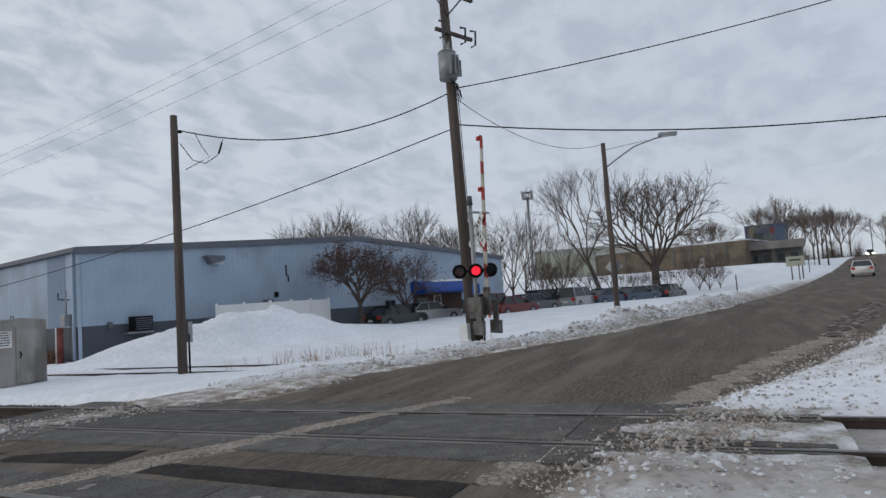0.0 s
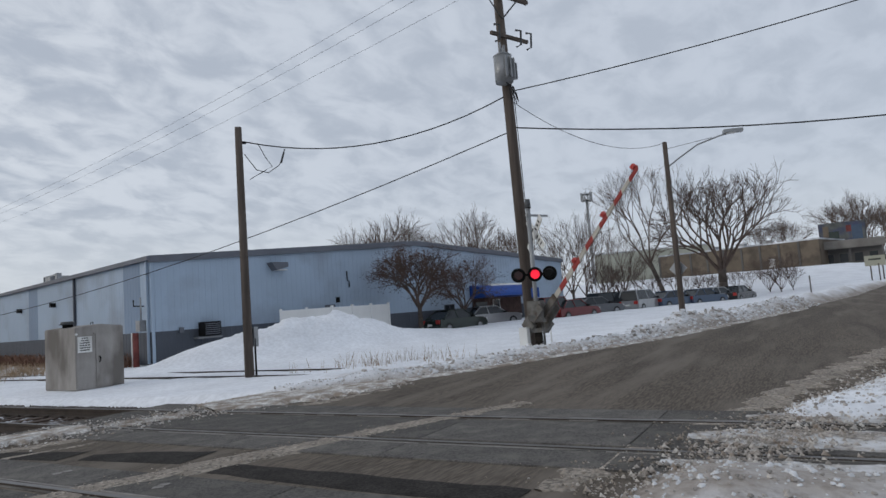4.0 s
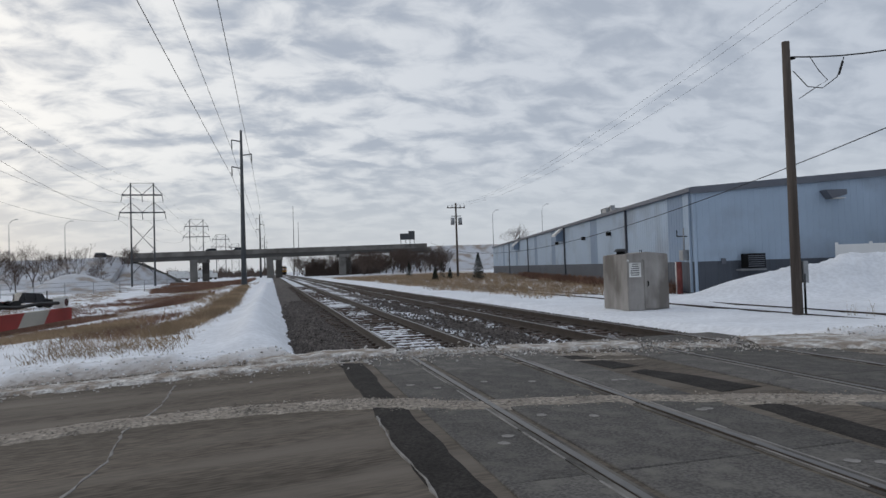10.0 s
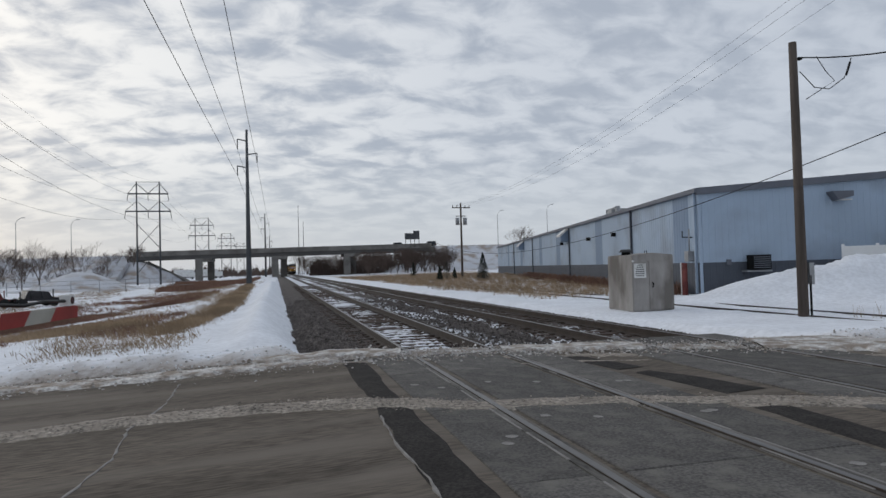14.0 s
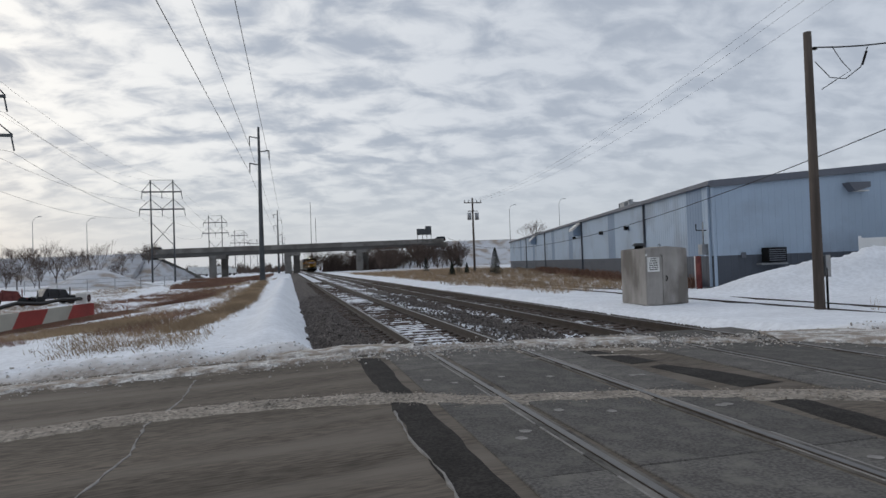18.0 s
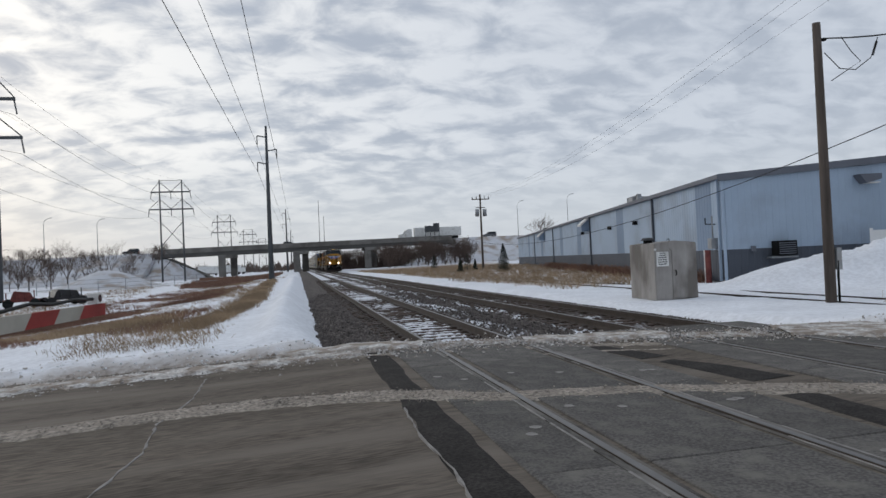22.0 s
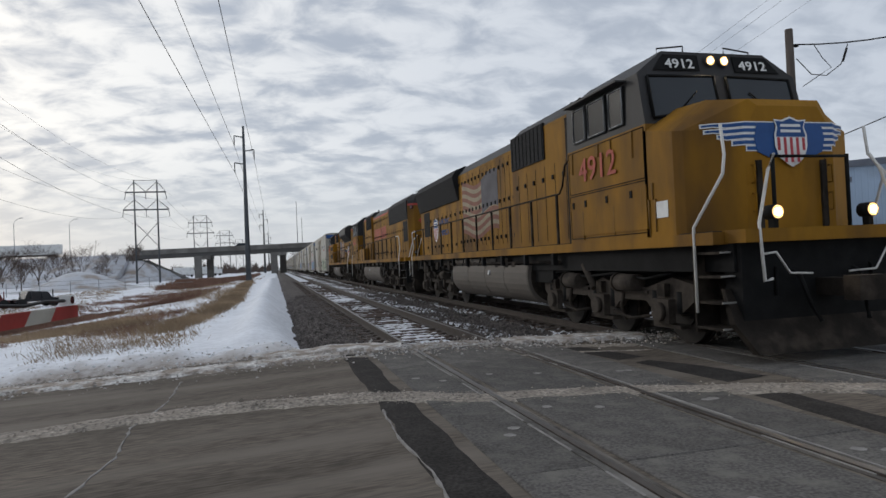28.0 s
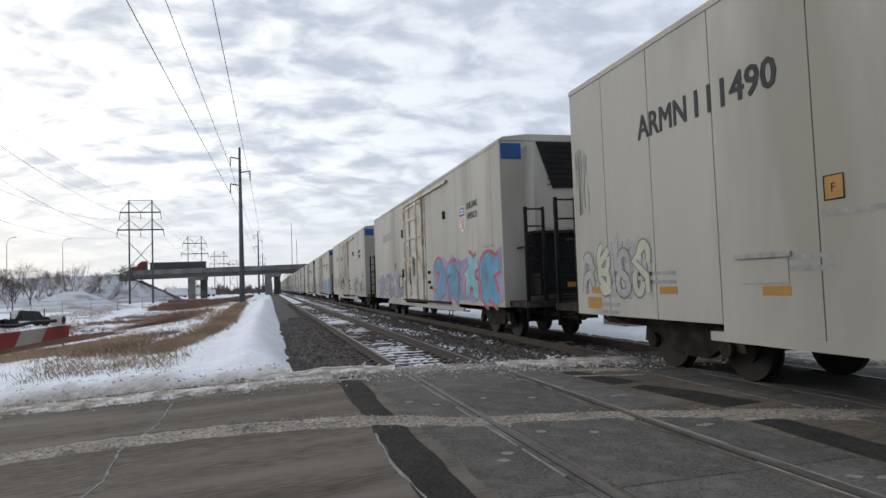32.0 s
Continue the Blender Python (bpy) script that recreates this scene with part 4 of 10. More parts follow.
crumbs("slush_crumbs", "crumbs of tan slush along the road", SLUSH, [(SALT_LINE, 0.15, -0.008), (SALT_LINE, 0.15, -0.008), (NEAR_LINE, 0.35, -0.005)], 5000, 0.024, 51)
crumbs("snow_crumbs", "gritty crumbs of ploughed snow at the road edge", GRIT_SNOW, [(FAR_LINE, 0.42, 0.0), (FAR_LINE, 0.42, 0.0), (NEAR_EDGE, 0.35, 0.0)], 9000, 0.045, 52)
crumbs("dirty_crumbs", "dark gritty crumbs among the ploughed snow", CLOD, [(FAR_LINE, 0.45, 0.005), (NEAR_EDGE, 0.35, 0.005)], 4500, 0.035, 53)
# ---- the warehouse ----
def build_warehouse():
    L, W, EAVE, APEX, WAIN = 87.4, 34.1, 4.80, 5.90, 1.48
    house = empty("warehouse", pose(19.1, 26.3, -0.1, 0, 0, -13.1), "long light-blue metal warehouse with dark grey base and gable roof", "warehouse")
    # local x runs along the front gable, local y along the long side
    def roof_z(x):
        return EAVE + (APEX - EAVE) * (1 - abs(x - W / 2) / (W / 2))

    # front: ribbed sheets 0.92 m wide above the base, each a part
    def ribbed(u0, u1, count, depth=0.012):
        pts = [(u0, 0.15), (u0, 0.0)]
        for r in range(count):
            c = u0 + (u1 - u0) * (r + 0.5) / count
            pts += [(c - 0.035, 0.0), (c - 0.02, -depth), (c + 0.02, -depth), (c + 0.035, 0.0)]
        return pts + [(u1, 0.0), (u1, 0.15)]

    n = 37
    for k in range(n):
        x0, x1 = W * k / n, W * (k + 1) / n
        part("wall_panel", prism(B(), ribbed(x0, x1, 3), "z", WAIN, min(roof_z(x0), roof_z(x1))), SIDING, house)
        part("base_panel", prism(B(), ribbed(x0, x1, 3), "z", 0, WAIN), WAINSCOT, house)
    # long side: bays of light siding with slate strips
    slate = ((1.2, 3.2), (16.9, 18.8), (32.0, 33.8), (41.8, 43.6), (56.9, 58.8), (71.0, 72.8))
    edges = [0.0, 1.2, 3.2, 6.6, 9.95, 13.4, 16.9, 18.8, 23.2, 27.6, 32.0, 33.8, 37.8, 41.8, 43.6, 48.0, 52.5, 56.9, 58.8, 64.9, 71.0, 72.8, 80.0, L]
    for a, b in zip(edges, edges[1:]):
        is_slate = any(abs(a - s[0]) < 0.01 for s in slate)
        outline = [(y_, x_) for x_, y_ in ribbed(a, b, max(2, int((b - a) / 0.31)))]
        part("wall_panel", prism(B(), outline, "z", WAIN, EAVE), SIDING2 if is_slate else SIDING, house, "slate-blue accent panel" if is_slate else "")
        part("base_panel", prism(B(), outline, "z", 0, WAIN), WAINSCOT, house)
    bm = box(B(), W - 0.15, W, 0, L, 0, EAVE)
    part("wall", bm, SIDING, house)
    part("wall", box(B(), 0, W, L - 0.15, L, 0, EAVE), SIDING, house)
    bm = B()
    for s in (0, 1):
        xa, xb = (-0.12, W / 2) if s == 0 else (W / 2, W + 0.12)
        za, zb = (roof_z(0) - 0.01, APEX) if s == 0 else (APEX, roof_z(W) - 0.01)
        prism(bm, [(xa, za), (xb, zb), (xb, zb + 0.12), (xa, za + 0.12)], "y", -0.06, L + 0.1)
    part("roof", bm, ROOFSNOW, house, "low metal roof with snow")
    # fascia along the gable and eaves
    bm = prism(B(), [(-0.14, roof_z(0) - 0.16), (W / 2, APEX - 0.16), (W / 2, APEX + 0.16), (-0.14, roof_z(0) + 0.16)], "y", -0.16, -0.03)
    part("fascia", bm, TRIMGREY, house)
    bm = prism(B(), [(W / 2, APEX - 0.16), (W + 0.14, roof_z(W) - 0.16), (W + 0.14, roof_z(W) + 0.16), (W / 2, APEX + 0.16)], "y", -0.16, -0.03)
    part("fascia", bm, TRIMGREY, house)
    part("gutter", box(B(), -0.24, -0.02, -0.16, L, EAVE - 0.06, EAVE + 0.14), TRIMGREY, house)
    part("corner_trim", box(B(), -0.05, 0.09, -0.05, -0.022, 0.02, EAVE - 0.1), SIDING, house)
    for y in (9.95, 27.6, 48.0, 64.9):
        part("downspout", box(B(), -0.14, -0.03, y - 0.06, y + 0.06, 0.05, EAVE), WAINSCOT, house, "dark rain pipe")
    part("downspout", box(B(), -0.13, -0.03, 0.25, 0.36, 0.05, EAVE), SIDING, house)
    # meter box and red post by the corner
    part("meter_box", box(B(), -0.36, -0.02, 0.55, 0.98, 1.55, 2.05), GALV, house, "grey electric meter box")
    part("conduit", cyl(B(), (-0.2, 0.75, 2.0), (-0.2, 0.75, 3.1), 0.04), GALV, house)
    bm = tube(B(), [(-0.03, 0.8, 2.7), (-0.5, 0.8, 2.72), (-0.5, 0.8, 3.0)], 0.03)
    part("service_bracket", bm, BLACK, house)
    part("guard_post", cyl(B(), (-0.55, 0.55, -0.05), (-0.55, 0.55, 1.5), 0.13, n=12), MAROON, house, "rusty red steel guard post")
    part("guard_pipe", cyl(B(), (-0.55, 0.95, -0.05), (-0.55, 0.95, 1.5), 0.04, n=8), WHITE, house)
    # hoods with icicle snow on the long side, wall lamps
    for y in (27.9, 55.0):
        hood = part("vent_hood", prism(B(), [(-0.05, 4.7), (-0.75, 4.05), (-0.75, 3.6), (-0.05, 3.6)], "y", y, y + 1.7), SIDING2, house)
        part("snow_cap", prism(B(), [(-0.03, 4.85), (-0.85, 4.2), (-0.82, 4.02), (-0.03, 4.68)], "y", y - 0.1, y + 1.4), WHITE, hood, "snow lying on the hood")
    for y in (13.5, 20.4, 30.5):
        part("wall_lamp", box(B(), -0.28, -0.02, y - 0.15, y + 0.15, 3.35, 3.6), BLACK, house)
    # roof plant
    rp = part("roof_unit", box(B(), 2.2, 3.4, 22.0, 23.6, EAVE + 0.25, EAVE + 1.15), GALV, house, "rooftop ventilation unit")
    part("roof_stack", cyl(B(), (2.6, 21.6, EAVE + 0.2), (2.6, 21.6, EAVE + 1.3), 0.2, n=10), GALV, house)
    bm = tube(B(), [(1.6, 18.4, EAVE + 0.1), (1.6, 18.4, EAVE + 0.95), (1.6, 21.2, EAVE + 0.95), (1.6, 21.2, EAVE + 0.1)], 0.05)
    part("roof_rail", bm, GALV, house)
    part("vent_cap", cyl(B(), (1.4, 62, EAVE + 0.1), (1.4, 62, EAVE + 0.6), 0.5, 0.6, 12), BLACK, house)
    # front: air conditioner, lamp, louvre, pipe, window
    ac = part("air_conditioner", box(B(), 2.15, 3.0, -0.62, -0.03, 1.12, 1.78), BLACK, house, "window air conditioner jutting from the wall")
    for k in range(6):
        part("slat", box(B(), 2.2, 2.95, -0.64, -0.62, 1.18 + 0.095 * k, 1.22 + 0.095 * k), TRIMGREY, ac)
    part("ac_bracket", box(B(), 1.9, 3.1, -0.5, -0.02, 1.0, 1.08), GALV, house)
    part("wall_box", box(B(), 1.2, 1.4, -0.12, -0.02, 1.35, 1.6), TRIMGREY, house)
    lamp = part("flood_lamp", prism(B(), [(6.0, 4.62), (7.0, 4.62), (7.0, 4.38), (6.3, 4.2)], "y", -0.55, -0.03), TRIMGREY, house, "grey wall-mounted flood lamp")
    part("lens", box(B(), 6.4, 6.95, -0.5, -0.1, 4.2, 4.25), WHITE, lamp)
    part("service_pipe", tube(B(), [(11.27, -0.06, 4.15), (11.27, -0.06, 3.6), (11.4, -0.06, 3.55), (11.4, -0.06, 3.2)], 0.035), BLACK, house)
    part("louvre", box(B(), 9.6, 10.3, -0.06, -0.02, 2.1, 2.25), TRIMGREY, house)
    part("wall_lamp", box(B(), 10.4, 10.55, -0.2, -0.02, 2.35, 2.65), BLACK, house)
    win = part("window", box(B(), 19.4, 20.4, -0.05, -0.012, 1.05, 1.8), TRIMGREY, house)
    part("pane", box(B(), 19.45, 19.87, -0.06, -0.05, 1.1, 1.75), GLASS, win)
    part("pane", box(B(), 19.93, 20.35, -0.06, -0.05, 1.1, 1.75), GLASS, win)
    # entrance under a barrel awning
    bm = B()
    prof = [(-0.03, 2.05)] + [(-0.03 - 1.5 * math.sin(a), 2.15 + 0.85 * math.cos(a)) for a in (math.pi / 2 - i * math.pi / 2 / 8 for i in range(9))] + [(-0.03, 2.95)]
    prism(bm, prof, "x", 22.1, 28.2)
    aw = part("awning", bm, BLUE, house, "bright blue rounded entrance awning")
    part("snow_cap", prism(B(), [(-0.03, 2.97), (-0.5, 2.96), (-0.7, 2.9), (-0.5, 3.06), (-0.03, 3.08)], "x", 23.6, 28.0), WHITE, aw, "snow on the awning")
    part("entrance_wall", box(B(), 22.3, 28.0, -0.06, -0.012, 0.0, 2.05), BRICKRED, house, "dark brick entrance wall")
    dr = part("entrance_door", box(B(), 24.5, 25.35, -0.12, -0.06, 0.1, 1.95), WHITE, house)
    part("pane", box(B(), 24.6, 25.25, -0.13, -0.12, 0.9, 1.85), GLASS, dr)
    part("window", box(B(), 22.6, 23.9, -0.1, -0.06, 0.9, 1.8), GLASS, house)
    return house


warehouse = build_warehouse()


def build_fence():
    f = empty("vinyl_fence", pose(19.1, 26.3, -0.1, 0, 0, -13.1), "white vinyl privacy fence behind the snow heap", "fence")
    pts = [(5.7, -1.6), (7.9, -2.9), (12.4, -2.2)]
    for (xa, ya), (xb, yb) in zip(pts, pts[1:]):
        ln = math.hypot(xb - xa, yb - ya)
        ang = math.degrees(math.atan2(yb - ya, xb - xa))
        n = max(1, round(ln / 1.5))
        for k in range(n):
            w = ln / n
            ob = part("fence_panel", box(B(), 0.06, w - 0.06, -0.02, 0.02, 0.1, 1.95), VINYL, f)
            ob.matrix_basis = pose(xa, ya, 0, 0, 0, ang) @ pose(k * w, 0, 0)
            r = part("top_rail", box(B(), 0.05, w - 0.05, -0.04, 0.04, 1.95, 2.05), VINYL, f)
            r.matrix_basis = ob.matrix_basis.copy()
            p = part("fence_post", box(B(), -0.06, 0.06, -0.06, 0.06, -0.3, 2.14), VINYL, f)
            p.matrix_basis = ob.matrix_basis.copy()
    p = part("fence_post", box(B(), -0.06, 0.06, -0.06, 0.06, -0.3, 2.14), VINYL, f)
    p.matrix_basis = pose(*pts[-1], 0)


build_fence()


def text_mesh(body, size, depth=0.002, bold=0.0, space=1.0):
    """Lettering in the built-in font, flat in local x (along) and y (up), starting at the origin."""
    cu = bpy.data.curves.new("lettering", "FONT")
    cu.body, cu.size, cu.extrude, cu.offset, cu.space_character = body, size, depth, bold, space
    cu.resolution_u = 2
    ob = bpy.data.objects.new("lettering", cu)
    scene.collection.objects.link(ob)
    bpy.context.view_layer.update()
    me = bpy.data.meshes.new_from_object(ob.evaluated_get(bpy.context.evaluated_depsgraph_get()))
    bpy.data.objects.remove(ob)
    bpy.data.curves.remove(cu)
    return me


def lettering(name, body, size, mat, parent, m, bold=0.0, width=None, space=1.0):
    me = text_mesh(body, size, 0.002, 0.0, space)
    if bold:
        # heavier strokes: the letters laid over themselves, a hair apart in depth
        bm = B()
        for dx, dy, dz in ((-bold, -bold * 0.6, 0.0), (bold, bold * 0.6, 0.0006), (-bold, bold * 0.6, 0.0012), (bold, -bold * 0.6, 0.0018)):
            n0 = len(bm.verts)
            bm.from_mesh(me)
            bm.verts.ensure_lookup_table()
            for v in bm.verts[n0:]:
                v.co += Vector((dx, dy, dz))
        bm.to_mesh(me)
        bm.free()
    if width:
        xs = [v.co.x for v in me.vertices]
        k = width / (max(xs) - min(xs))
        x0 = min(xs)
        for v in me.vertices:
            v.co.x = (v.co.x - x0) * k
    me.materials.clear()
    me.materials.append(mat)
    ob = new(name, me)
    ob.parent = parent
    ob.matrix_basis = m
    return ob


def build_cabin():
    c = empty("relay_cabin", pose(11.5, 19.45, -0.16), "weathered concrete railway relay cabin standing in snow", "cabin")
    W, D, H = 1.56, 1.66, 1.90
    bm = prism(B(), [(0, 0), (W, 0), (W, H - 0.02), (W / 2, H + 0.06), (0, H - 0.02)], "y", 0, D)
    bmesh.ops.bevel(bm, geom=list(bm.edges), offset=0.025, segments=2, affect="EDGES")
    part("body", bm, CONCRETE, c)
    door = part("door", box(B(), 0.62, 1.42, -0.03, 0.0, 0.06, H - 0.22), CONCRETE, c, "concrete door with a small handle")
    part("handle", tube(B(), [(0.72, -0.035, 0.80), (0.72, -0.08, 0.83), (0.73, -0.08, 0.93), (0.72, -0.035, 0.97)], 0.018), BLACK, door)
    part("lintel", box(B(), 0.55, 1.46, -0.045, 0.0, H - 0.24, H - 0.2), CONCRETE, c)
    sign = part("notice", box(B(), 0.06, 0.50, -0.018, 0.0, 1.12, 1.60), WHITE, c, "white notice plate with black lettering")
    for k, (n, w) in enumerate(((5, 0.2), (4, 0.24), (5, 0.3), (4, 0.33), (6, 0.34), (5, 0.3))):
        x0 = 0.28 - w / 2
        bm = B()
        for i in range(n):
            box(bm, x0 + w * i / n, x0 + w * (i + 0.75) / n, -0.021, -0.018, 1.535 - 0.072 * k, 1.57 - 0.072 * k)
        part("text_bar", bm, BLACK, sign)
    vent = part("roof_vent", cyl(B(), (0.3, 0.9, H), (0.3, 0.9, H + 0.1), 0.15, n=14), BLACK, c)
    part("vent_cap", cyl(B(), (0.3, 0.9, H + 0.1), (0.3, 0.9, H + 0.2), 0.24, 0.17, 14), STEELDARK, vent)
    part("lifting_loop", tube(B(), [(0.85, 0.6, H + 0.02), (0.85, 0.6, H + 0.12), (0.93, 0.6, H + 0.14), (0.93, 0.6, H + 0.02)], 0.015), BLACK, c)
    part("status_lamp", cyl(B(), (0.02, -0.03, 1.68), (0.02, 0.0, 1.68), 0.035, n=10), WHITE, c)
    part("skid", box(B(), 0.05, W - 0.05, 0.05, D - 0.05, -0.15, 0.0), CONCRETE, c)


build_cabin()


# ---- poles, wires, lamps ----
def service_pole():
    p = empty("service_pole", pose(14.2, 15.1, 0), "bare dark wooden pole with a meter box and drooping service wires", "utility pole")
    part("pole", cyl(B(), (0, 0, -0.5), (0, 0, 7.55), 0.145, 0.105, 14), WOODPOLE, p)
    part("meter_box", box(B(), 0.13, 0.29, -0.14, 0.12, 0.75, 1.35), GALV, p, "grey meter box")
    part("conduit", cyl(B(), (0.16, -0.12, -0.2), (0.16, -0.12, 1.0), 0.03), BLACK, p)
    part("bracket", box(B(), 0.1, 0.22, -0.1, 0.0, 7.05, 7.12), BLACK, p)
    part("drip_loop", tube(B(), [(0.12, -0.1, 6.7), (0.35, -0.35, 6.2), (0.6, -0.6, 6.1), (0.85, -0.85, 6.35), (0.95, -1.0, 6.85)], 0.014), WIRE, p)
    part("drip_loop", tube(B(), [(0.4, -0.4, 7.05), (0.55, -0.55, 6.6), (0.68, -0.7, 6.3), (0.5, -0.5, 6.15), (0.2, -0.2, 5.9)], 0.012), WIRE, p)
    part("splice", cyl(B(), (0.86, -0.9, 6.4), (0.93, -0.98, 6.75), 0.03), WIRE, p)


service_pole()
UB, UT = Vector((18.3, 7.55, 0)), Vector((17.86, 7.62, 12.6))


def on_pole(z):
    return UB.lerp(UT, z / 12.6)


def transformer_pole():
    p = empty("utility_pole", pose(0, 0, 0), "leaning wooden utility pole with a transformer and crossarms", "utility pole")
    part("pole", cyl(B(), UB - Vector((0, 0, 0.4)), UT, 0.19, 0.13, 14), WOODPOLE, p)
    side = Vector((0.93, -0.37, 0))
    for z, w, lab in ((11.6, 1.25, "crossarm"), (10.9, 1.1, "crossarm")):
        c = on_pole(z)
        m = Matrix.Translation(c) @ pose(0, 0, 0, 0, 0, -22)
        arm = part("crossarm", box(B(), -w, w, -0.22, -0.12, -0.06, 0.06, m), WOODPOLE, p)
        for x in (-w + 0.08, -w / 2, w / 2, w - 0.08):
            part("insulator", cyl(B(), m @ Vector((x, -0.17, 0.06)), m @ Vector((x, -0.17, 0.26)), 0.05, 0.03, 8), STEELDARK, arm)
        for s in (-1, 1):
            part("brace", tube(B(), [m @ Vector((s * w * 0.6, -0.12, -0.05)), m @ Vector((0, -0.12, -0.75))], 0.025, 4), STEELDARK, arm)
    c = on_pole(9.6)
    m = Matrix.Translation(c) @ pose(0, 0, 0, 0, 0, -22)
    arm = part("cutout_arm", box(B(), -0.6, 0.95, -0.2, -0.11, -0.05, 0.05, m), WOODPOLE, p)
    for x in (-0.5, 0.4, 0.85):
        part("fuse_cutout", tube(B(), [m @ Vector((x, -0.2, -0.28)), m @ Vector((x + 0.1, -0.3, -0.22)), m @ Vector((x + 0.12, -0.32, 0.22)), m @ Vector((x, -0.2, 0.26))], 0.035, 6), STEELDARK, arm)
    c = on_pole(8.55)
    t = part("transformer", cyl(B(), c + Vector((-0.42, -0.12, -0.5)), c + Vector((-0.42, -0.12, 0.32)), 0.27, n=16), GALV, p, "grey can transformer")
    part("lid", cyl(B(), c + Vector((-0.42, -0.12, 0.32)), c + Vector((-0.42, -0.12, 0.40)), 0.28, 0.18, 16), GALV, t)
    for dx in (-0.1, 0.12):
        part("bushing", cyl(B(), c + Vector((-0.42 + dx, -0.12, 0.38)), c + Vector((-0.42 + dx * 1.4, -0.12, 0.72)), 0.06, 0.035, 8), GALV, t)
    for k in range(4):
        a = 2.2 + 0.5 * k
        part("cooling_fin", box(B(), -0.02, 0.02, 0.27, 0.36, -0.42, 0.2, Matrix.Translation(c + Vector((-0.42, -0.12, 0))) @ pose(0, 0, 0, 0, 0, math.degrees(a))), GALV, t)
    part("hanger", box(B(), -0.2, 0.25, -0.16, 0.05, -0.1, 0.0, Matrix.Translation(c)), STEELDARK, p)
    rng = random.Random(2)
    for k in range(6):
        a = c + Vector((-0.45 + 0.1 * k, -0.2, -0.5))
        b = on_pole(7.6) + Vector((-0.05 + 0.05 * k, -0.2, 0.15 * (k % 3)))
        mid = (a + b) / 2 + Vector((rng.uniform(-0.25, 0.1), -0.1, rng.uniform(-0.45, -0.2)))
        part("jumper_wire", tube(B(), [a, a.lerp(mid, 0.6), mid, mid.lerp(b, 0.6), b], 0.013, 5), WIRE, p)
    part("marker_box", box(B(), -0.06, 0.06, -0.3, -0.18, 0, 0.5, Matrix.Translation(on_pole(8.3) + Vector((0.16, 0, 0)))), STEELDARK, p)
    part("ground_lead", tube(B(), [on_pole(z) + Vector((0.12, -0.15, 0)) for z in (0.2, 3, 6, 8.0)], 0.012, 5), WIRE, p)


transformer_pole()


def far_pole():
    p = empty("utility_pole", pose(25.5, 88.4, -0.2), "distant wooden utility pole with crossarm and two transformers", "utility pole")
    part("pole", cyl(B(), (0, 0, 0), (0, 0, 10.7), 0.17, 0.12, 10), WOODPOLE, p)
    arm = part("crossarm", box(B(), -1.3, 1.3, -0.2, -0.1, 9.95, 10.08), WOODPOLE, p)
    for x in (-1.2, -0.6, 0.6, 1.2):
        part("insulator", cyl(B(), (x, -0.15, 10.08), (x, -0.15, 10.4), 0.07, 0.04, 8), STEELDARK, arm)
    for x in (-0.55, 0.55):
        part("transformer", cyl(B(), (x, -0.1, 7.6), (x, -0.1, 8.6), 0.28, n=12), GALV, p, "grey can transformer")
    part("low_crossarm", box(B(), -0.7, 0.7, -0.08, 0.08, 8.8, 8.9), WOODPOLE, p)


far_pole()


def roadside_pole():
    p = empty("utility_pole", pose(26.0, -14.0, 0), "wooden utility pole across the road holding the cables", "utility pole")
    part("pole", cyl(B(), (0, 0, -0.5), (0, 0, 12.4), 0.18, 0.13, 10), WOODPOLE, p)


roadside_pole()


def street_lamp(m, label, h=7.4, arm=2.75, group=""):
    p = empty("street_lamp", m, label, "street lamp", group)
    part("pole", cyl(B(), (0, 0, -0.5), (0, 0, h), 0.125, 0.095, 12), WOODPOLE, p)
    ax = Vector((0.35, -0.94, 0))
    pts = [Vector((0, 0, h - 1.1)), ax * 0.5 + Vector((0, 0, h - 0.75)), ax * 1.3 + Vector((0, 0, h - 0.25)), ax * 2.2 + Vector((0, 0, h + 0.02)), ax * arm + Vector((0, 0, h + 0.12))]
    part("arm", tube(B(), pts, 0.032, 8), GALV, p)
    part("stay", tube(B(), [Vector((0, 0, h - 0.3)), ax * 1.9 + Vector((0, 0, h - 0.02))], 0.012, 5), GALV, p)
    head = part("lamp_head", box(B(), -0.14, 0.14, -0.38, 0.38, -0.04, 0.1, Matrix.Translation(ax * arm + Vector((0, 0, h + 0.14))) @ pose(0, 0, 0, 0, 0, 20)), GALV, p)
    part("lens", box(B(), -0.1, 0.1, -0.1, 0.3, -0.07, -0.04, Matrix.Translation(ax * arm + Vector((0, 0, h + 0.14))) @ pose(0, 0, 0, 0, 0, 20)), WHITE, head)
    return p


lamp1 = street_lamp(pose(28.3, 5.0, 0.35), "street lamp on a dark wooden pole with a curved arm")
sgn = part("diamond_sign", box(B(), -0.27, 0.27, -0.012, 0.012, -0.27, 0.27, pose(0.17, 0.02, 2.05) @ pose(0, 0, 0, 0, 0, 80) @ pose(0, 0, 0, 0, 45, 0)), GALV, lamp1, "back of a diamond road sign")

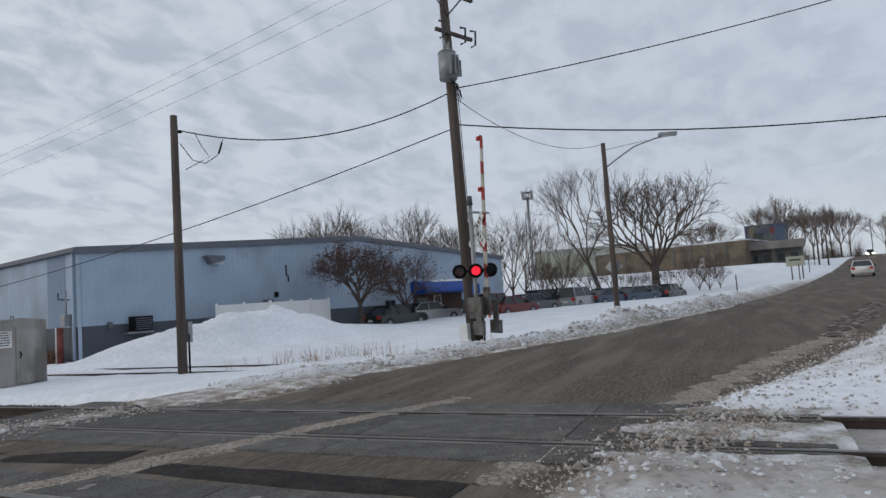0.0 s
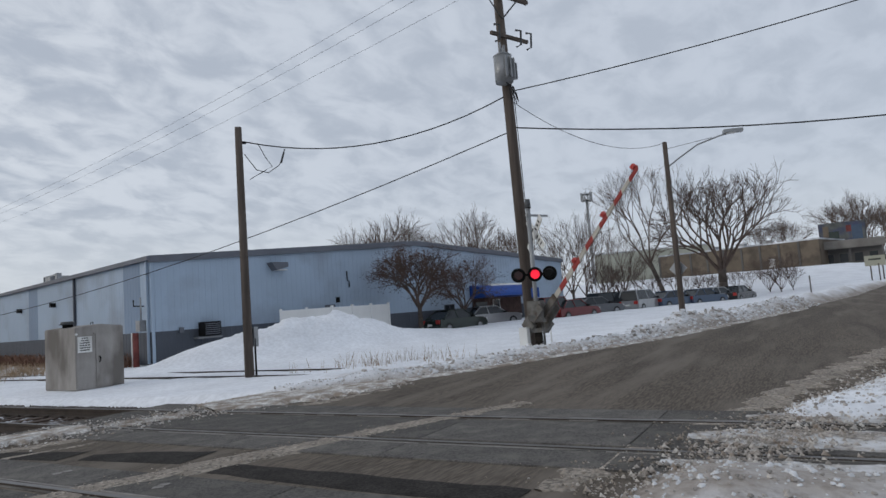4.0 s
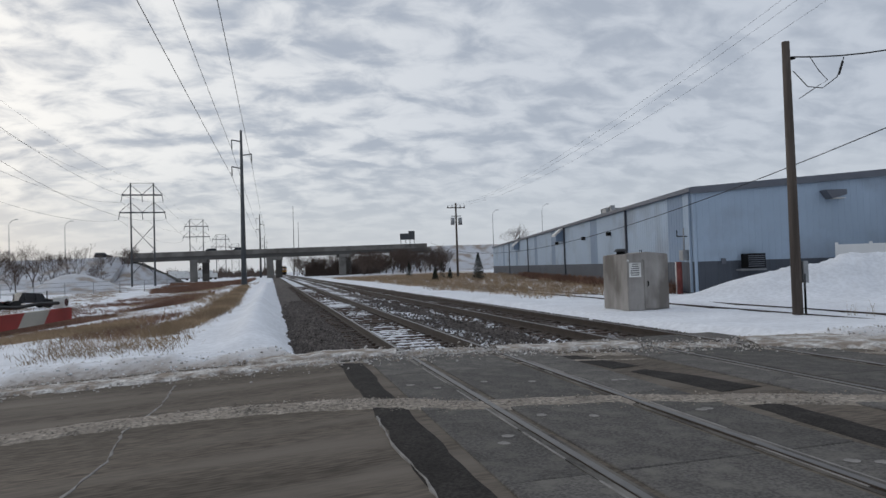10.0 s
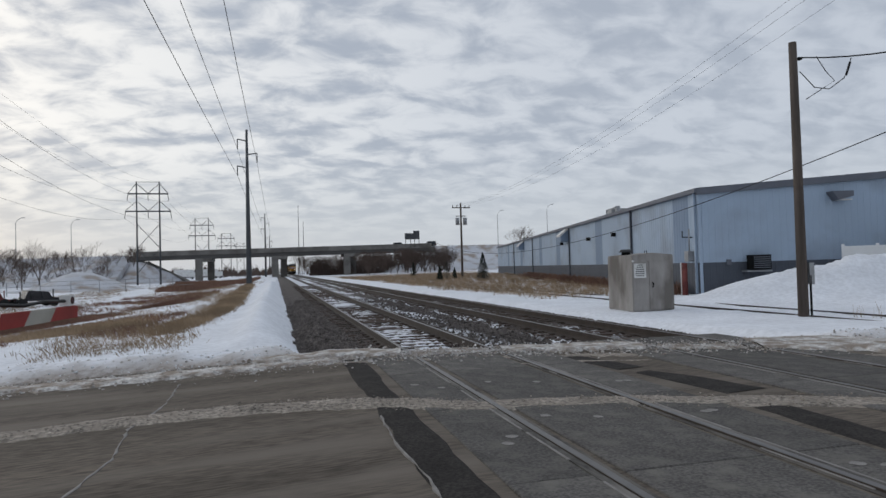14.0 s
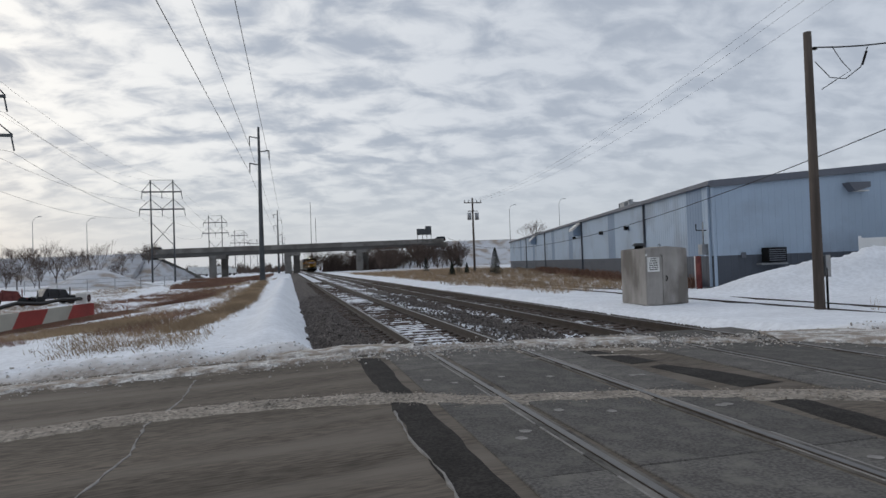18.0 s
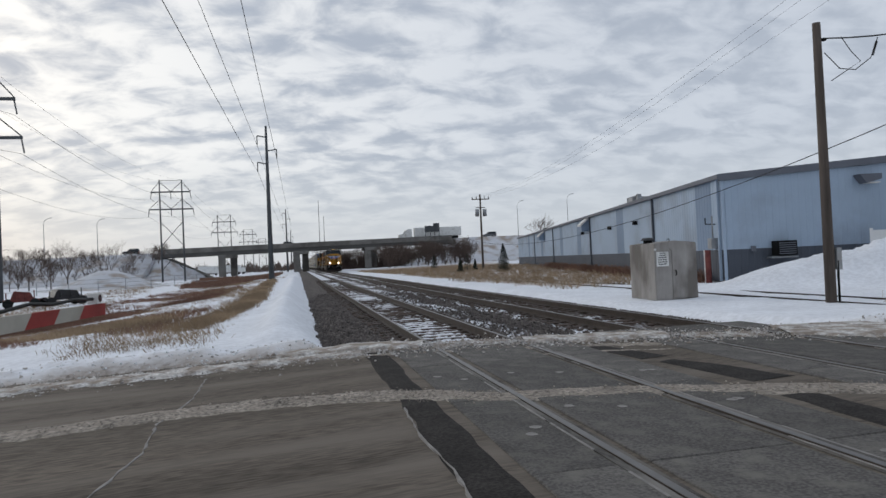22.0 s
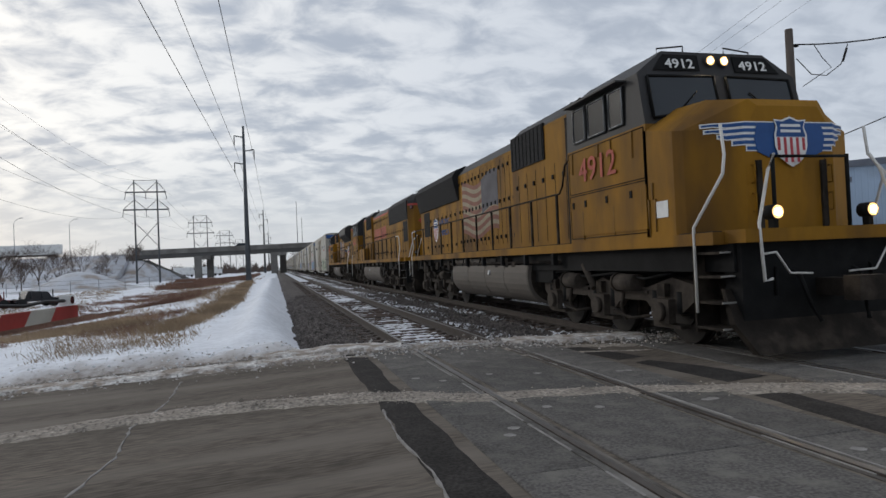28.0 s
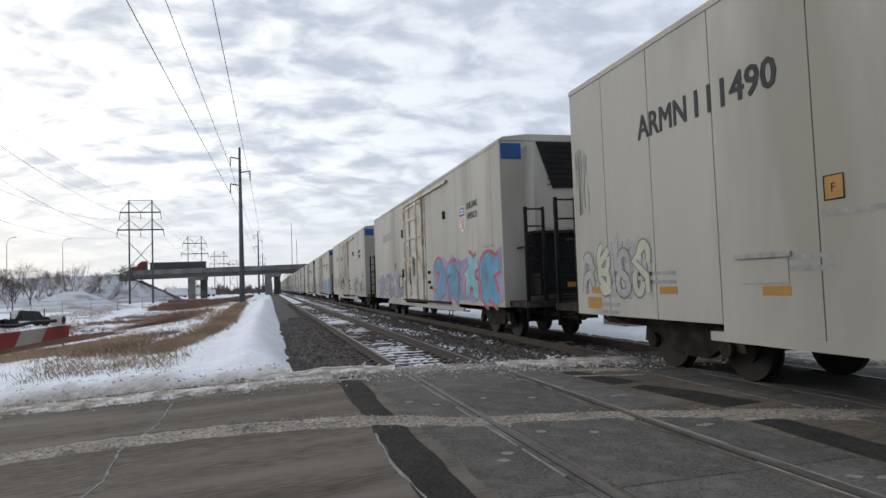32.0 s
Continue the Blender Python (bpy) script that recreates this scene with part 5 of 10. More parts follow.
apex = on_pole(12.0)
wire("overhead_wire", (14.35, 15.0, 7.1), on_pole(7.75) + Vector((-0.1, 0.1, 0)), 0.75, 0.02, "twisted service cable between the wooden poles")
wire("overhead_wire", on_pole(6.75) + Vector((0.15, 0, 0)), (21.6, 88.4, 5.0), 3.2, 0.018, "slack telephone cable past the warehouse", 30)
wire("overhead_wire", on_pole(6.8), (26.0, -14.0, 6.9), 0.95, 0.022, "heavy telephone cable across the road", 20)
wire("overhead_wire", on_pole(7.9), (26.0, -14.0, 12.3), 0.55, 0.018, "twisted cable across the road", 20)
wire("overhead_wire", on_pole(7.7), (28.3, 5.0, 7.72), 0.75, 0.010, "thin cable to the street lamp")
for k, (dx, z) in enumerate(((-1.15, 11.9), (-0.55, 11.8), (0.6, 11.9))):
    a = on_pole(11.6) + Vector((dx * 0.93, -dx * 0.37, 0.25))
    wire("overhead_wire", a, (25.5 + dx * 0.9, 88.4, 10.15), 2.0, 0.005, "high thin power wire along the railway", 26)
    wire("overhead_wire", a, (26.0 + 0.3 * k, -14.0, 12.2), 0.6, 0.005, "high thin power wire over the road", 14)


# ---- crossing signals and gates ----
AGED = material("aged_grey_steel", (0.16, 0.155, 0.145), 0.7, 0.2, var=0.25, scale=4, fine=30, bump=0.2, dirt=(0.08, 0.06, 0.045), dirt_amount=0.45, dirt_scale=3)
STRIPE_W = material("grubby_stripe_white", (0.45, 0.43, 0.38), 0.7, var=0.12, scale=2, fine=20, bump=0.05, dirt=(0.30, 0.28, 0.24), dirt_amount=0.4)
STRIPE_R = material("faded_stripe_red", (0.30, 0.040, 0.034), 0.6, var=0.2, scale=3, fine=30, bump=0.05)


def gate_arm(name, parent, length, h0, h1, first_red, label):
    """A tapered arm along local +x from its pivot, in slanted red and white pieces; lamps and cable ride on top."""
    arm = new(name)
    arm.parent = parent
    tagged(arm, label)
    n = int(length / 0.405)
    for k in range(n):
        a, b = 0.35 + (length - 0.35) * k / n, 0.35 + (length - 0.35) * (k + 1) / n
        ha, hb = h0 + (h1 - h0) * a / length, h0 + (h1 - h0) * b / length
        sl = 0.10
        sa, sb = (0 if k == 0 else sl), (0 if k == n - 1 else sl)
        bm = prism(B(), [(a - sa, -ha / 2), (b - sb, -hb / 2), (b + sb * 0, hb / 2), (a, ha / 2)], "y", -0.022, 0.022)
        part("stripe", bm, STRIPE_R if (k % 2 == 0) == first_red else STRIPE_W, arm)
    for x in (length * 0.35, length * 0.68, length - 0.15):
        lamp = part("arm_lamp", box(B(), x - 0.05, x + 0.05, -0.04, 0.04, h1 / 2 + 0.005, h1 / 2 + 0.09), WHITE if x > length - 0.3 else RED, arm, "small gate lamp")
        part("lens", cyl(B(), (x, -0.045, h1 / 2 + 0.048), (x, -0.04, h1 / 2 + 0.048), 0.032, n=10), LENS_DARK, lamp)
    rng = random.Random(int(length * 10))
    pts = [(0.4 + (length - 0.6) * i / 22, 0.0, (h0 + (h1 - h0) * i / 22) / 2 + 0.03 + rng.uniform(0, 0.035)) for i in range(23)]
    part("arm_cable", tube(B(), pts, 0.014, 5), WIRE, arm)
    return arm


def flasher(parent, c, facing, lit, label):
    """A round black hood and background with a red lens, at c, turned to the given heading."""
    m = Matrix.Translation(c) @ pose(0, 0, 0, 0, 0, facing)
    disc = part("signal_background", cyl(B(), m @ Vector((0, 0.02, 0)), m @ Vector((0, 0.0, 0)), 0.21, n=24), BLACK, parent, label)
    hood = B()
    n = 20
    vs = []
    for y, r in ((0.0, 0.145), (-0.24, 0.15)):
        vs.append([hood.verts.new(m @ Vector((r * math.cos(2 * math.pi * i / n), y if math.sin(2 * math.pi * i / n) > -0.5 or y == 0 else -0.08, r * math.sin(2 * math.pi * i / n)))) for i in range(n)])
    for i in range(n):
        hood.faces.new((vs[0][i], vs[0][(i + 1) % n], vs[1][(i + 1) % n], vs[1][i]))
    part("hood", hood, BLACK, disc)
    part("lens", cyl(B(), m @ Vector((0, -0.02, 0)), m @ Vector((0, -0.035, 0)), 0.13, n=20), LENS_LIT if lit else LENS_DARK, disc, "lit red lens" if lit else "dark red lens")
    part("housing", cyl(B(), m @ Vector((0, 0.02, 0)), m @ Vector((0, 0.2, 0)), 0.14, 0.1, 14), BLACK, disc)
    return disc


def far_signal():
    M = Vector((17.62, 7.1, 0.1))
    s = empty("crossing_signal", pose(*M, 0, 0, 0), "railway crossing signal with flashing lights, crossbuck and gate", "crossing signal")
    part("mast", cyl(B(), (0, 0, -0.2), (0, 0, 4.15), 0.065, n=12), GALV, s)
    part("base", cyl(B(), (0, 0, -0.3), (0, 0, 0.85), 0.13, 0.10, 10), GRIME, s, "dark rusty mast foot")
    part("base_flange", cyl(B(), (0, 0, 0.0), (0, 0, 0.07), 0.24, 0.24, 12), GRIME, s)
    part("pinch_clamp", box(B(), -0.14, 0.14, -0.16, 0.14, 0.5, 0.62), AGED, s)
    part("cable_conduit", cyl(B(), (0.12, -0.12, 0.0), (0.12, -0.12, 0.9), 0.035, n=8), AGED, s)
    part("bell", cyl(B(), (0, 0, 4.1), (0, 0, 4.36), 0.09, 0.075, 12), STEELDARK, s)
    # two flashers face the camera's side, one faces the other way
    bar = part("light_bar", box(B(), -0.45, 0.50, -0.03, 0.03, 2.13, 2.19, pose(0, 0, 0, 0, 0, -67)), BLACK, s)
    flasher(s, Vector((-0.27, 0.36, 2.16)), -65, False, "dark flasher on a black disc")
    flasher(s, Vector((-0.09, -0.08, 2.16)), -65, True, "lit flasher on a black disc")
    flasher(s, Vector((0.09, -0.46, 2.16)), 100, False, "flasher facing away on a grey-backed disc")
    # crossbuck seen from behind at a slant
    cb = part("crossbuck_blade", box(B(), -0.62, 0.62, -0.012, 0.012, -0.115, 0.115, pose(0.16, -0.10, 3.35, 0, 0, -130) @ pose(0, 0, 0, 0, 45, 0)), WHITE, s, "white crossbuck blade")
    cb2 = part("crossbuck_blade", box(B(), -0.62, 0.62, -0.036, -0.012, -0.115, 0.115, pose(0.16, -0.10, 3.35, 0, 0, -130) @ pose(0, 0, 0, 0, -45, 0)), WHITE, s, "white crossbuck blade")
    for blade, r in ((cb, 45), (cb2, -45)):
        y0 = -0.013 if r == 45 else -0.037
        for s0 in (-0.48, -0.34, -0.20, 0.14, 0.28, 0.42):
            part("text_bar", box(B(), s0, s0 + 0.05, y0 - 0.003, y0, -0.06, 0.06, pose(0.16, -0.10, 3.35, 0, 0, -130) @ pose(0, 0, 0, 0, r, 0)), BLACK, blade)
    part("sign_arm", box(B(), -0.1, 0.75, -0.03, 0.03, 3.86, 3.92, pose(0, 0, 0, 0, 0, -25)), GALV, s)
    part("number_plate", box(B(), 0.0, 0.02, -0.12, 0.12, 1.5, 1.78), BLUE, s)
    # gate mechanism and counterweights
    mech = part("gate_mechanism", prism(B(), [(-0.24, 1.0), (-0.12, 0.78), (0.16, 0.78), (0.22, 0.95), (0.22, 1.3), (0.1, 1.4), (-0.2, 1.4)], "y", -0.2, 0.2), AGED, s, "grey weathered gate motor case")
    part("case_door", box(B(), -0.15, 0.13, -0.215, -0.2, 0.95, 1.3), AGED, mech)
    part("control_box", box(B(), -0.34, -0.1, 0.22, 0.46, 0.0, 0.66), WHITE, s, "white control box")
    return s


far_sig = far_signal()
# the arm turns in the vertical plane that crosses the road
far_arm_root = new("gate_arm")
far_arm_root.parent = far_sig


def far_gate(root):
    n = 12
    for k in range(n):
        a, b = 0.5 + 4.5 * k / n, 0.5 + 4.5 * (k + 1) / n
        ha, hb = 0.15 - 0.06 * k / n, 0.15 - 0.06 * (k + 1) / n
        bm = prism(B(), [(a - 0.06, -ha / 2), (b - 0.06, -hb / 2), (b, hb / 2), (a, ha / 2)], "y", -0.02, 0.02)
        part("stripe", bm, STRIPE_R if k % 2 else STRIPE_W, root)
    part("arm_bracket", prism(B(), [(-0.25, -0.13), (0.55, -0.1), (0.55, 0.1), (-0.25, 0.13)], "y", -0.05, 0.05), AGED, root, "grey arm bracket")
    for y in (-0.33, 0.33):
        part("counterweight_arm", prism(B(), [(-0.62, -0.1), (0.15, -0.12), (0.15, 0.12), (-0.62, 0.1)], "y", y - 0.02, y + 0.02), AGED, root)
        part("counterweight", box(B(), -0.8, -0.42, y - 0.06, y + 0.06, -0.2, 0.2), AGED, root, "grey counterweight plate")
    for x in (1.8, 3.4, 4.9):
        lamp = part("arm_lamp", box(B(), x - 0.06, x + 0.06, -0.05, 0.05, 0.06, 0.17), RED, root, "small gate lamp")
        part("lens", cyl(B(), (x, -0.06, 0.115), (x, -0.05, 0.115), 0.04, n=10), RED, lamp)


far_gate(far_arm_root)


def near_signal():
    s = empty("crossing_gate", pose(-2.62, -1.7, -0.15), "railway crossing gate with a lowered red and white arm", "crossing gate")
    part("mast", cyl(B(), (-0.35, 0, -0.2), (-0.35, 0, 4.1), 0.065, n=12), GALV, s)
    part("gate_mechanism", box(B(), -0.5, -0.1, -0.25, 0.2, 0.95, 1.45), GALV, s, "grey gate motor case")
    part("base", box(B(), -0.55, -0.15, -0.2, 0.2, -0.3, 0.95), GALV, s)
    return s


near_sig = near_signal()
near_arm = gate_arm("gate_arm", near_sig, 7.9, 0.15, 0.10, True, "long tapered arm with slanted red and white stripes")


def marker():
    m = empty("snow_marker", pose(20.3, 7.75, 0.2), "thin white and orange snow marker post", "marker post")
    part("post", cyl(B(), (0, 0, -0.3), (0, 0, 0.85), 0.03, n=8), WHITE, m)
    part("band", cyl(B(), (0, 0, 0.6), (0, 0, 1.18), 0.042, n=8), ORANGE, m, "orange reflective band")
    part("cap", cyl(B(), (0, 0, 1.18), (0, 0, 1.24), 0.035, n=8), WHITE, m)


marker()
# ---- trees, shrubs and grass ----
def grow(bm, p, d, length, r, depth, rng, spread, up, kids, mi_thin, ends, sides=5):
    """One bent limb and its children."""
    q = p + d * length * 0.5 + Vector((rng.uniform(-1, 1), rng.uniform(-1, 1), rng.uniform(-0.5, 1))) * length * 0.06
    d2 = (d + Vector((rng.uniform(-1, 1), rng.uniform(-1, 1), rng.uniform(-0.2, 1) * up)) * 0.18).normalized()
    e = q + d2 * length * 0.5
    thin = depth <= 1
    n = 3 if depth <= 1 else 4 if depth == 2 else sides
    cyl(bm, p, q, r, r * 0.82, n, 0, False)
    cyl(bm, q, e, r * 0.82, r * 0.58, n, 0, False)
    if depth == 0:
        ends.append((e, d2))
        return
    for k in range(kids if depth > 1 else kids + 1):
        a = rng.uniform(0, 2 * math.pi)
        side = d2.orthogonal().normalized()
        side.rotate(Matrix.Rotation(a, 3, d2))
        nd = (d2 * rng.uniform(0.7, 1.0) + side * spread * rng.uniform(0.6, 1.2) + Vector((0, 0, up * 0.25))).normalized()
        start = e if k < 2 else q.lerp(e, rng.uniform(0.1, 0.9))
        grow(bm, start, nd, length * rng.uniform(0.62, 0.85), r * (0.58 if k else 0.66), depth - 1, rng, spread, up, kids, mi_thin, ends, sides)


def settled(azm, dist, z, turn, sc):
    """A place by bearing and distance, never below the snow."""
    a = radians(azm)
    return polar(azm, dist, max(z, float(ground_z(dist * math.sin(a), dist * math.cos(a))) - 0.1), turn, sc)


def leafless(name, m, label, seed, h=11.0, trunk=0.3, limbs=4, depth=4, kids=3, spread=0.55, up=0.5, fork=0.28, lean=(0, 0), group="", category="tree", leaves=None, r0=0.3, thin=1.0):
    t = empty(name, m, label, category, group)
    rng = random.Random(seed)
    top = Vector((lean[0], lean[1], h * fork))
    bm = B()
    cyl(bm, (0, 0, -0.4), (top * 0.5) + Vector((rng.uniform(-0.1, 0.1), 0, 0)), r0 * 1.15, r0 * 0.9, 9)
    cyl(bm, (top * 0.5), top, r0 * 0.9, r0 * 0.8, 9)
    part("trunk", bm, BARK, t)
    bm, ends = B(), []
    for k in range(limbs):
        a = 2 * math.pi * (k + rng.uniform(-0.25, 0.25)) / limbs
        d = Vector((math.cos(a) * spread, math.sin(a) * spread, rng.uniform(0.75, 1.1))).normalized()
        if k == 0:
            d = Vector((rng.uniform(-0.1, 0.1), rng.uniform(-0.1, 0.1), 1)).normalized()
        grow(bm, top - Vector((0, 0, rng.uniform(0, h * 0.06))), d, h * 0.30 * rng.uniform(0.85, 1.1), r0 * 0.5 * thin, depth, rng, spread, up, kids, 1, ends)
    part("crown", bm, TWIG, t, "bare branching crown" if leaves is None else "crown with withered leaves")
    if leaves:
        bm = B()
        for e, d in ends:
            for _ in range(leaves):
                c = e + Vector((rng.gauss(0, 0.16), rng.gauss(0, 0.16), rng.gauss(0, 0.14)))
                u = Vector((rng.uniform(-1, 1), rng.uniform(-1, 1), rng.uniform(-1, 1))).normalized() * 0.055
                v = u.orthogonal().normalized() * 0.03
                bm.faces.new([bm.verts.new(c - u), bm.verts.new(c + v), bm.verts.new(c + u), bm.verts.new(c - v)])
        lv = part("leaves", bm, BROWNLEAF, t, "clinging brown leaves")
        tagged(lv, kind="stuff")
    return t


def polar(azimuth, dist, z=0.0, turn=0.0, scale=1.0):
    a = radians(azimuth)
    return pose(dist * math.sin(a), dist * math.cos(a), z, 0, 0, turn) @ Matrix.Scale(scale, 4)


big_tree = leafless("tree", polar(83.3, 70, 0.6), "large bare spreading tree with a thick trunk behind the car park", 3, 11.0, limbs=7, depth=5, kids=3, spread=0.62, up=0.36, fork=0.25, r0=0.46, thin=0.8)
leafless("tree", polar(79.0, 66, 0.4), "tall bare tree leaning over the car park", 8, 10.9, limbs=4, depth=5, kids=3, spread=0.42, up=0.5, fork=0.36, lean=(-0.3, 1.3), r0=0.24, thin=0.8)
leafless("ornamental_tree", polar(57.9, 37.5, 0.35), "low spreading tree with withered brown leaves by the warehouse", 5, 4.7, limbs=7, depth=3, kids=4, spread=0.72, up=0.42, fork=0.30, r0=0.15, leaves=12, category="tree")
leafless("ornamental_tree", polar(61.8, 43.0, 0.35), "small spreading tree with few withered leaves by the entrance", 6, 4.7, limbs=6, depth=3, kids=4, spread=0.75, up=0.25, fork=0.2, r0=0.11, leaves=5, category="tree")
mid = leafless("tree", polar(71.3, 62, 0.2), "bare twin-stemmed tree behind the parked cars", 12, 9.2, limbs=5, depth=4, kids=3, spread=0.5, up=0.5, fork=0.22, r0=0.14, group="bare trees", thin=0.9)
back = leafless("tree", polar(55.2, 118, 0.0), "bare tree behind the warehouse roof", 13, 17.0, limbs=7, depth=4, kids=3, spread=0.52, up=0.5, fork=0.3, r0=0.30, group="bare trees", thin=1.0)
shrub = leafless("shrub", polar(74.6, 66, 0.2), "tangled bare shrub behind the parked cars", 14, 5.5, limbs=9, depth=3, kids=3, spread=0.55, up=0.6, fork=0.05, r0=0.10, group="shrubs", category="shrub", thin=0.9)
for azm, dist, z, turn, sc in ((56.8, 122, 0, 90, 0.95), (53.7, 116, 0, 200, 0.85), (62.2, 120, 0, 30, 0.98), (63.4, 118, 0, 150, 0.72), (65.3, 118, 0, 80, 0.72), (66.6, 112, 0, 10, 0.62), (92.6, 165, 4.2, 60, 0.82), (91.9, 175, 4.2, 200, 0.75), (87.5, 170, 2.0, 20, 0.62), (88.6, 168, 2.0, 170, 0.6), (86.4, 175, 2.0, 250, 0.6), (93.4, 172, 4.2, 140, 0.7), (94.3, 190, 4.4, 40, 0.72), (95.0, 205, 5.0, 120, 0.78), (95.6, 215, 5.2, 10, 0.8), (96.2, 230, 5.6, 80, 0.82), (96.8, 245, 6.0, 190, 0.85), (97.4, 265, 6.4, 260, 0.85), (99.6, 265, 6.4, 45, 0.7), (100.6, 250, 6.2, 145, 0.7), (21.3, 160, 3.0, 0, 0.42)):
    copy_thing(back, settled(azm, dist, z, turn, sc))
for azm, dist, z, turn, sc in ((72.4, 60, 0.2, 70, 0.85), (75.6, 72, 0.3, 160, 0.9), (76.6, 62, 0.2, 100, 0.55), (70.4, 64, 0.2, 220, 0.8)):
    copy_thing(mid, polar(azm, dist, z, turn, sc))
for azm, dist, z, turn, sc in ((73.6, 61, 0.2, 50, 1.0), (77.8, 68, 0.3, 140, 0.7), (80.6, 72, 0.4, 10, 0.55), (81.9, 74, 0.4, 77, 0.5), (85.2, 78, 0.6, 177, 0.5), (86.6, 72, 0.7, 40, 0.55), (87.4, 71, 0.7, 222, 0.6), (88.2, 73, 0.8, 111, 0.5), (75.3, 70, 0.3, 280, 0.95), (82.8, 77, 0.5, 310, 0.5), (84.2, 79, 0.5, 210, 0.5), (87.0, 84, 0.5, 20, 0.7), (88.0, 86, 0.5, 130, 0.75), (86.0, 88, 0.5, 300, 0.6), (81.4, 84, 0.5, 50, 0.6), (79.6, 80, 0.5, 250, 0.6)):
    copy_thing(shrub, settled(azm, dist, z, turn, sc))


def cedar(m, label, seed, h=3.0, w=0.85):
    t = empty("cedar", m, label, "tree", "cedars")
    part("trunk", cyl(B(), (0, 0, -0.2), (0, 0, h * 0.5), 0.07, 0.03, 7), BARK, t)
    rng = random.Random(seed)
    bm = B()
    for _ in range(1500):
        z = h * rng.random() ** 1.15
        r = w * (1 - z / h) ** 0.8 * math.sqrt(rng.random()) * (0.8 + 0.35 * rng.random())
        a = rng.uniform(0, 2 * math.pi)
        c = Vector((r * math.cos(a), r * math.sin(a), z + 0.08))
        d = Vector((math.cos(a) * 0.4, math.sin(a) * 0.4, 1 + rng.uniform(-0.3, 0.3))).normalized() * rng.uniform(0.10, 0.24)
        s = d.orthogonal().normalized() * rng.uniform(0.025, 0.06)
        bm.faces.new([bm.verts.new(c - s), bm.verts.new(c + s), bm.verts.new(c + d)])
    part("crown", bm, CEDAR, t, "dense dark green needles")
    return t


ced = cedar(polar(17.9, 74, -0.25), "small dark conical cedar beside the dry grass", 2, 3.1)
for azm, dist, z, turn, sc in ((14.7, 84, -0.2, 40, 0.72), (14.1, 80, -0.2, 140, 0.55), (11.8, 118, -0.2, 10, 0.82), (15.4, 86, -0.2, 80, 0.5)):
    copy_thing(ced, polar(azm, dist, z, turn, sc))


def blades(name, where, mat, label, count, hmin, hmax, seed, width=0.02, lean=0.45):
    """Upright dry stalks in tufts, scattered by a rule that returns a place or nothing."""
    rng = random.Random(seed)
    verts, faces = [], []
    made = 0
    while made < count:
        p = where(rng)
        if p is None:
            continue
        made += 1
        x, y, k = p
        far = math.hypot(x, y)
        z = float(ground_z(x, y)) - 0.03
        for _ in range(7):
            bx, by = x + rng.gauss(0, 0.13), y + rng.gauss(0, 0.13)
            h = rng.uniform(hmin, hmax) * k
            lx, ly = rng.gauss(0, lean) * h, rng.gauss(0, lean) * h
            w = width * (0.7 + far / 45)
            a = rng.uniform(0, math.pi)
            n0 = len(verts)
            verts += [(bx - w * math.cos(a), by - w * math.sin(a), z), (bx + w * math.cos(a), by + w * math.sin(a), z), (bx + lx * 0.5 + w * 0.6, by + ly * 0.5, z + h * 0.6), (bx + lx, by + ly, z + h)]
            faces += [(n0, n0 + 1, n0 + 2), (n0, n0 + 2, n0 + 3)]
    me = bpy.data.meshes.new(name)
    me.from_pydata(verts, [], faces)
    me.materials.append(mat)
    return tagged(new(name, me), label, "grass", kind="stuff")


def left_field(rng):
    y = 15 + 120 * rng.random() ** 2.2
    x = -2.0 - (20 + 0.12 * y) * rng.random()
    v = float(weeds_left(x, y))
    return (x, y, 0.6 + 0.5 * v) if rng.random() < v else None


def left_edge(rng):
    y = 16.5 + 75 * rng.random() ** 1.5
    x = float(np.interp(y, [15.5, 17.4, 19.6, 23.6, 28, 35, 54, 100], [-3.2, -3.0, -2.75, -2.3, -1.95, -1.85, -2.3, -3.2])) + rng.gauss(0, 0.12) - abs(rng.gauss(0, 0.5))
    return (x, y, 0.85) if wobble(x * 0.5, y, 0.55, 2.7) > -0.35 else None


def red_band(rng):
    x = rng.uniform(-15.0, -5.5)
    y = rng.gauss(34.7 + 2.6 * (x + 11.6), 2.2) if rng.random() < 0.7 else rng.gauss(62, 9)
    return (x, y, 0.8) if wobble(x, y, 0.5, 2.2) > -0.25 else None


def tan_clump(rng):
    x = rng.gauss(-7.2, 0.8) if rng.random() < 0.7 else rng.uniform(-10, -4.4)
    y = rng.gauss(25.4, 1.0)
    return (x, y, 0.75)


def right_field(rng):
    y = 27 + 110 * rng.random() ** 1.6
    x = rng.uniform(11, 36)
    v = float(weeds_right(x, y))
    return (x, y, 0.9) if rng.random() < v else None


def pile_weeds(rng):
    x, y = rng.gauss(16.6, 1.1), rng.gauss(11.6, 1.4)
    return (x, y, 1.0) if y > float(road_far(x)) + 2.0 else None


def wall_weeds(rng):
    y = rng.uniform(27.5, 75)
    x = 18.9 + 0.233 * (y - 26.3) - abs(rng.gauss(0.2, 0.5))
    return (x, y, 1.1)


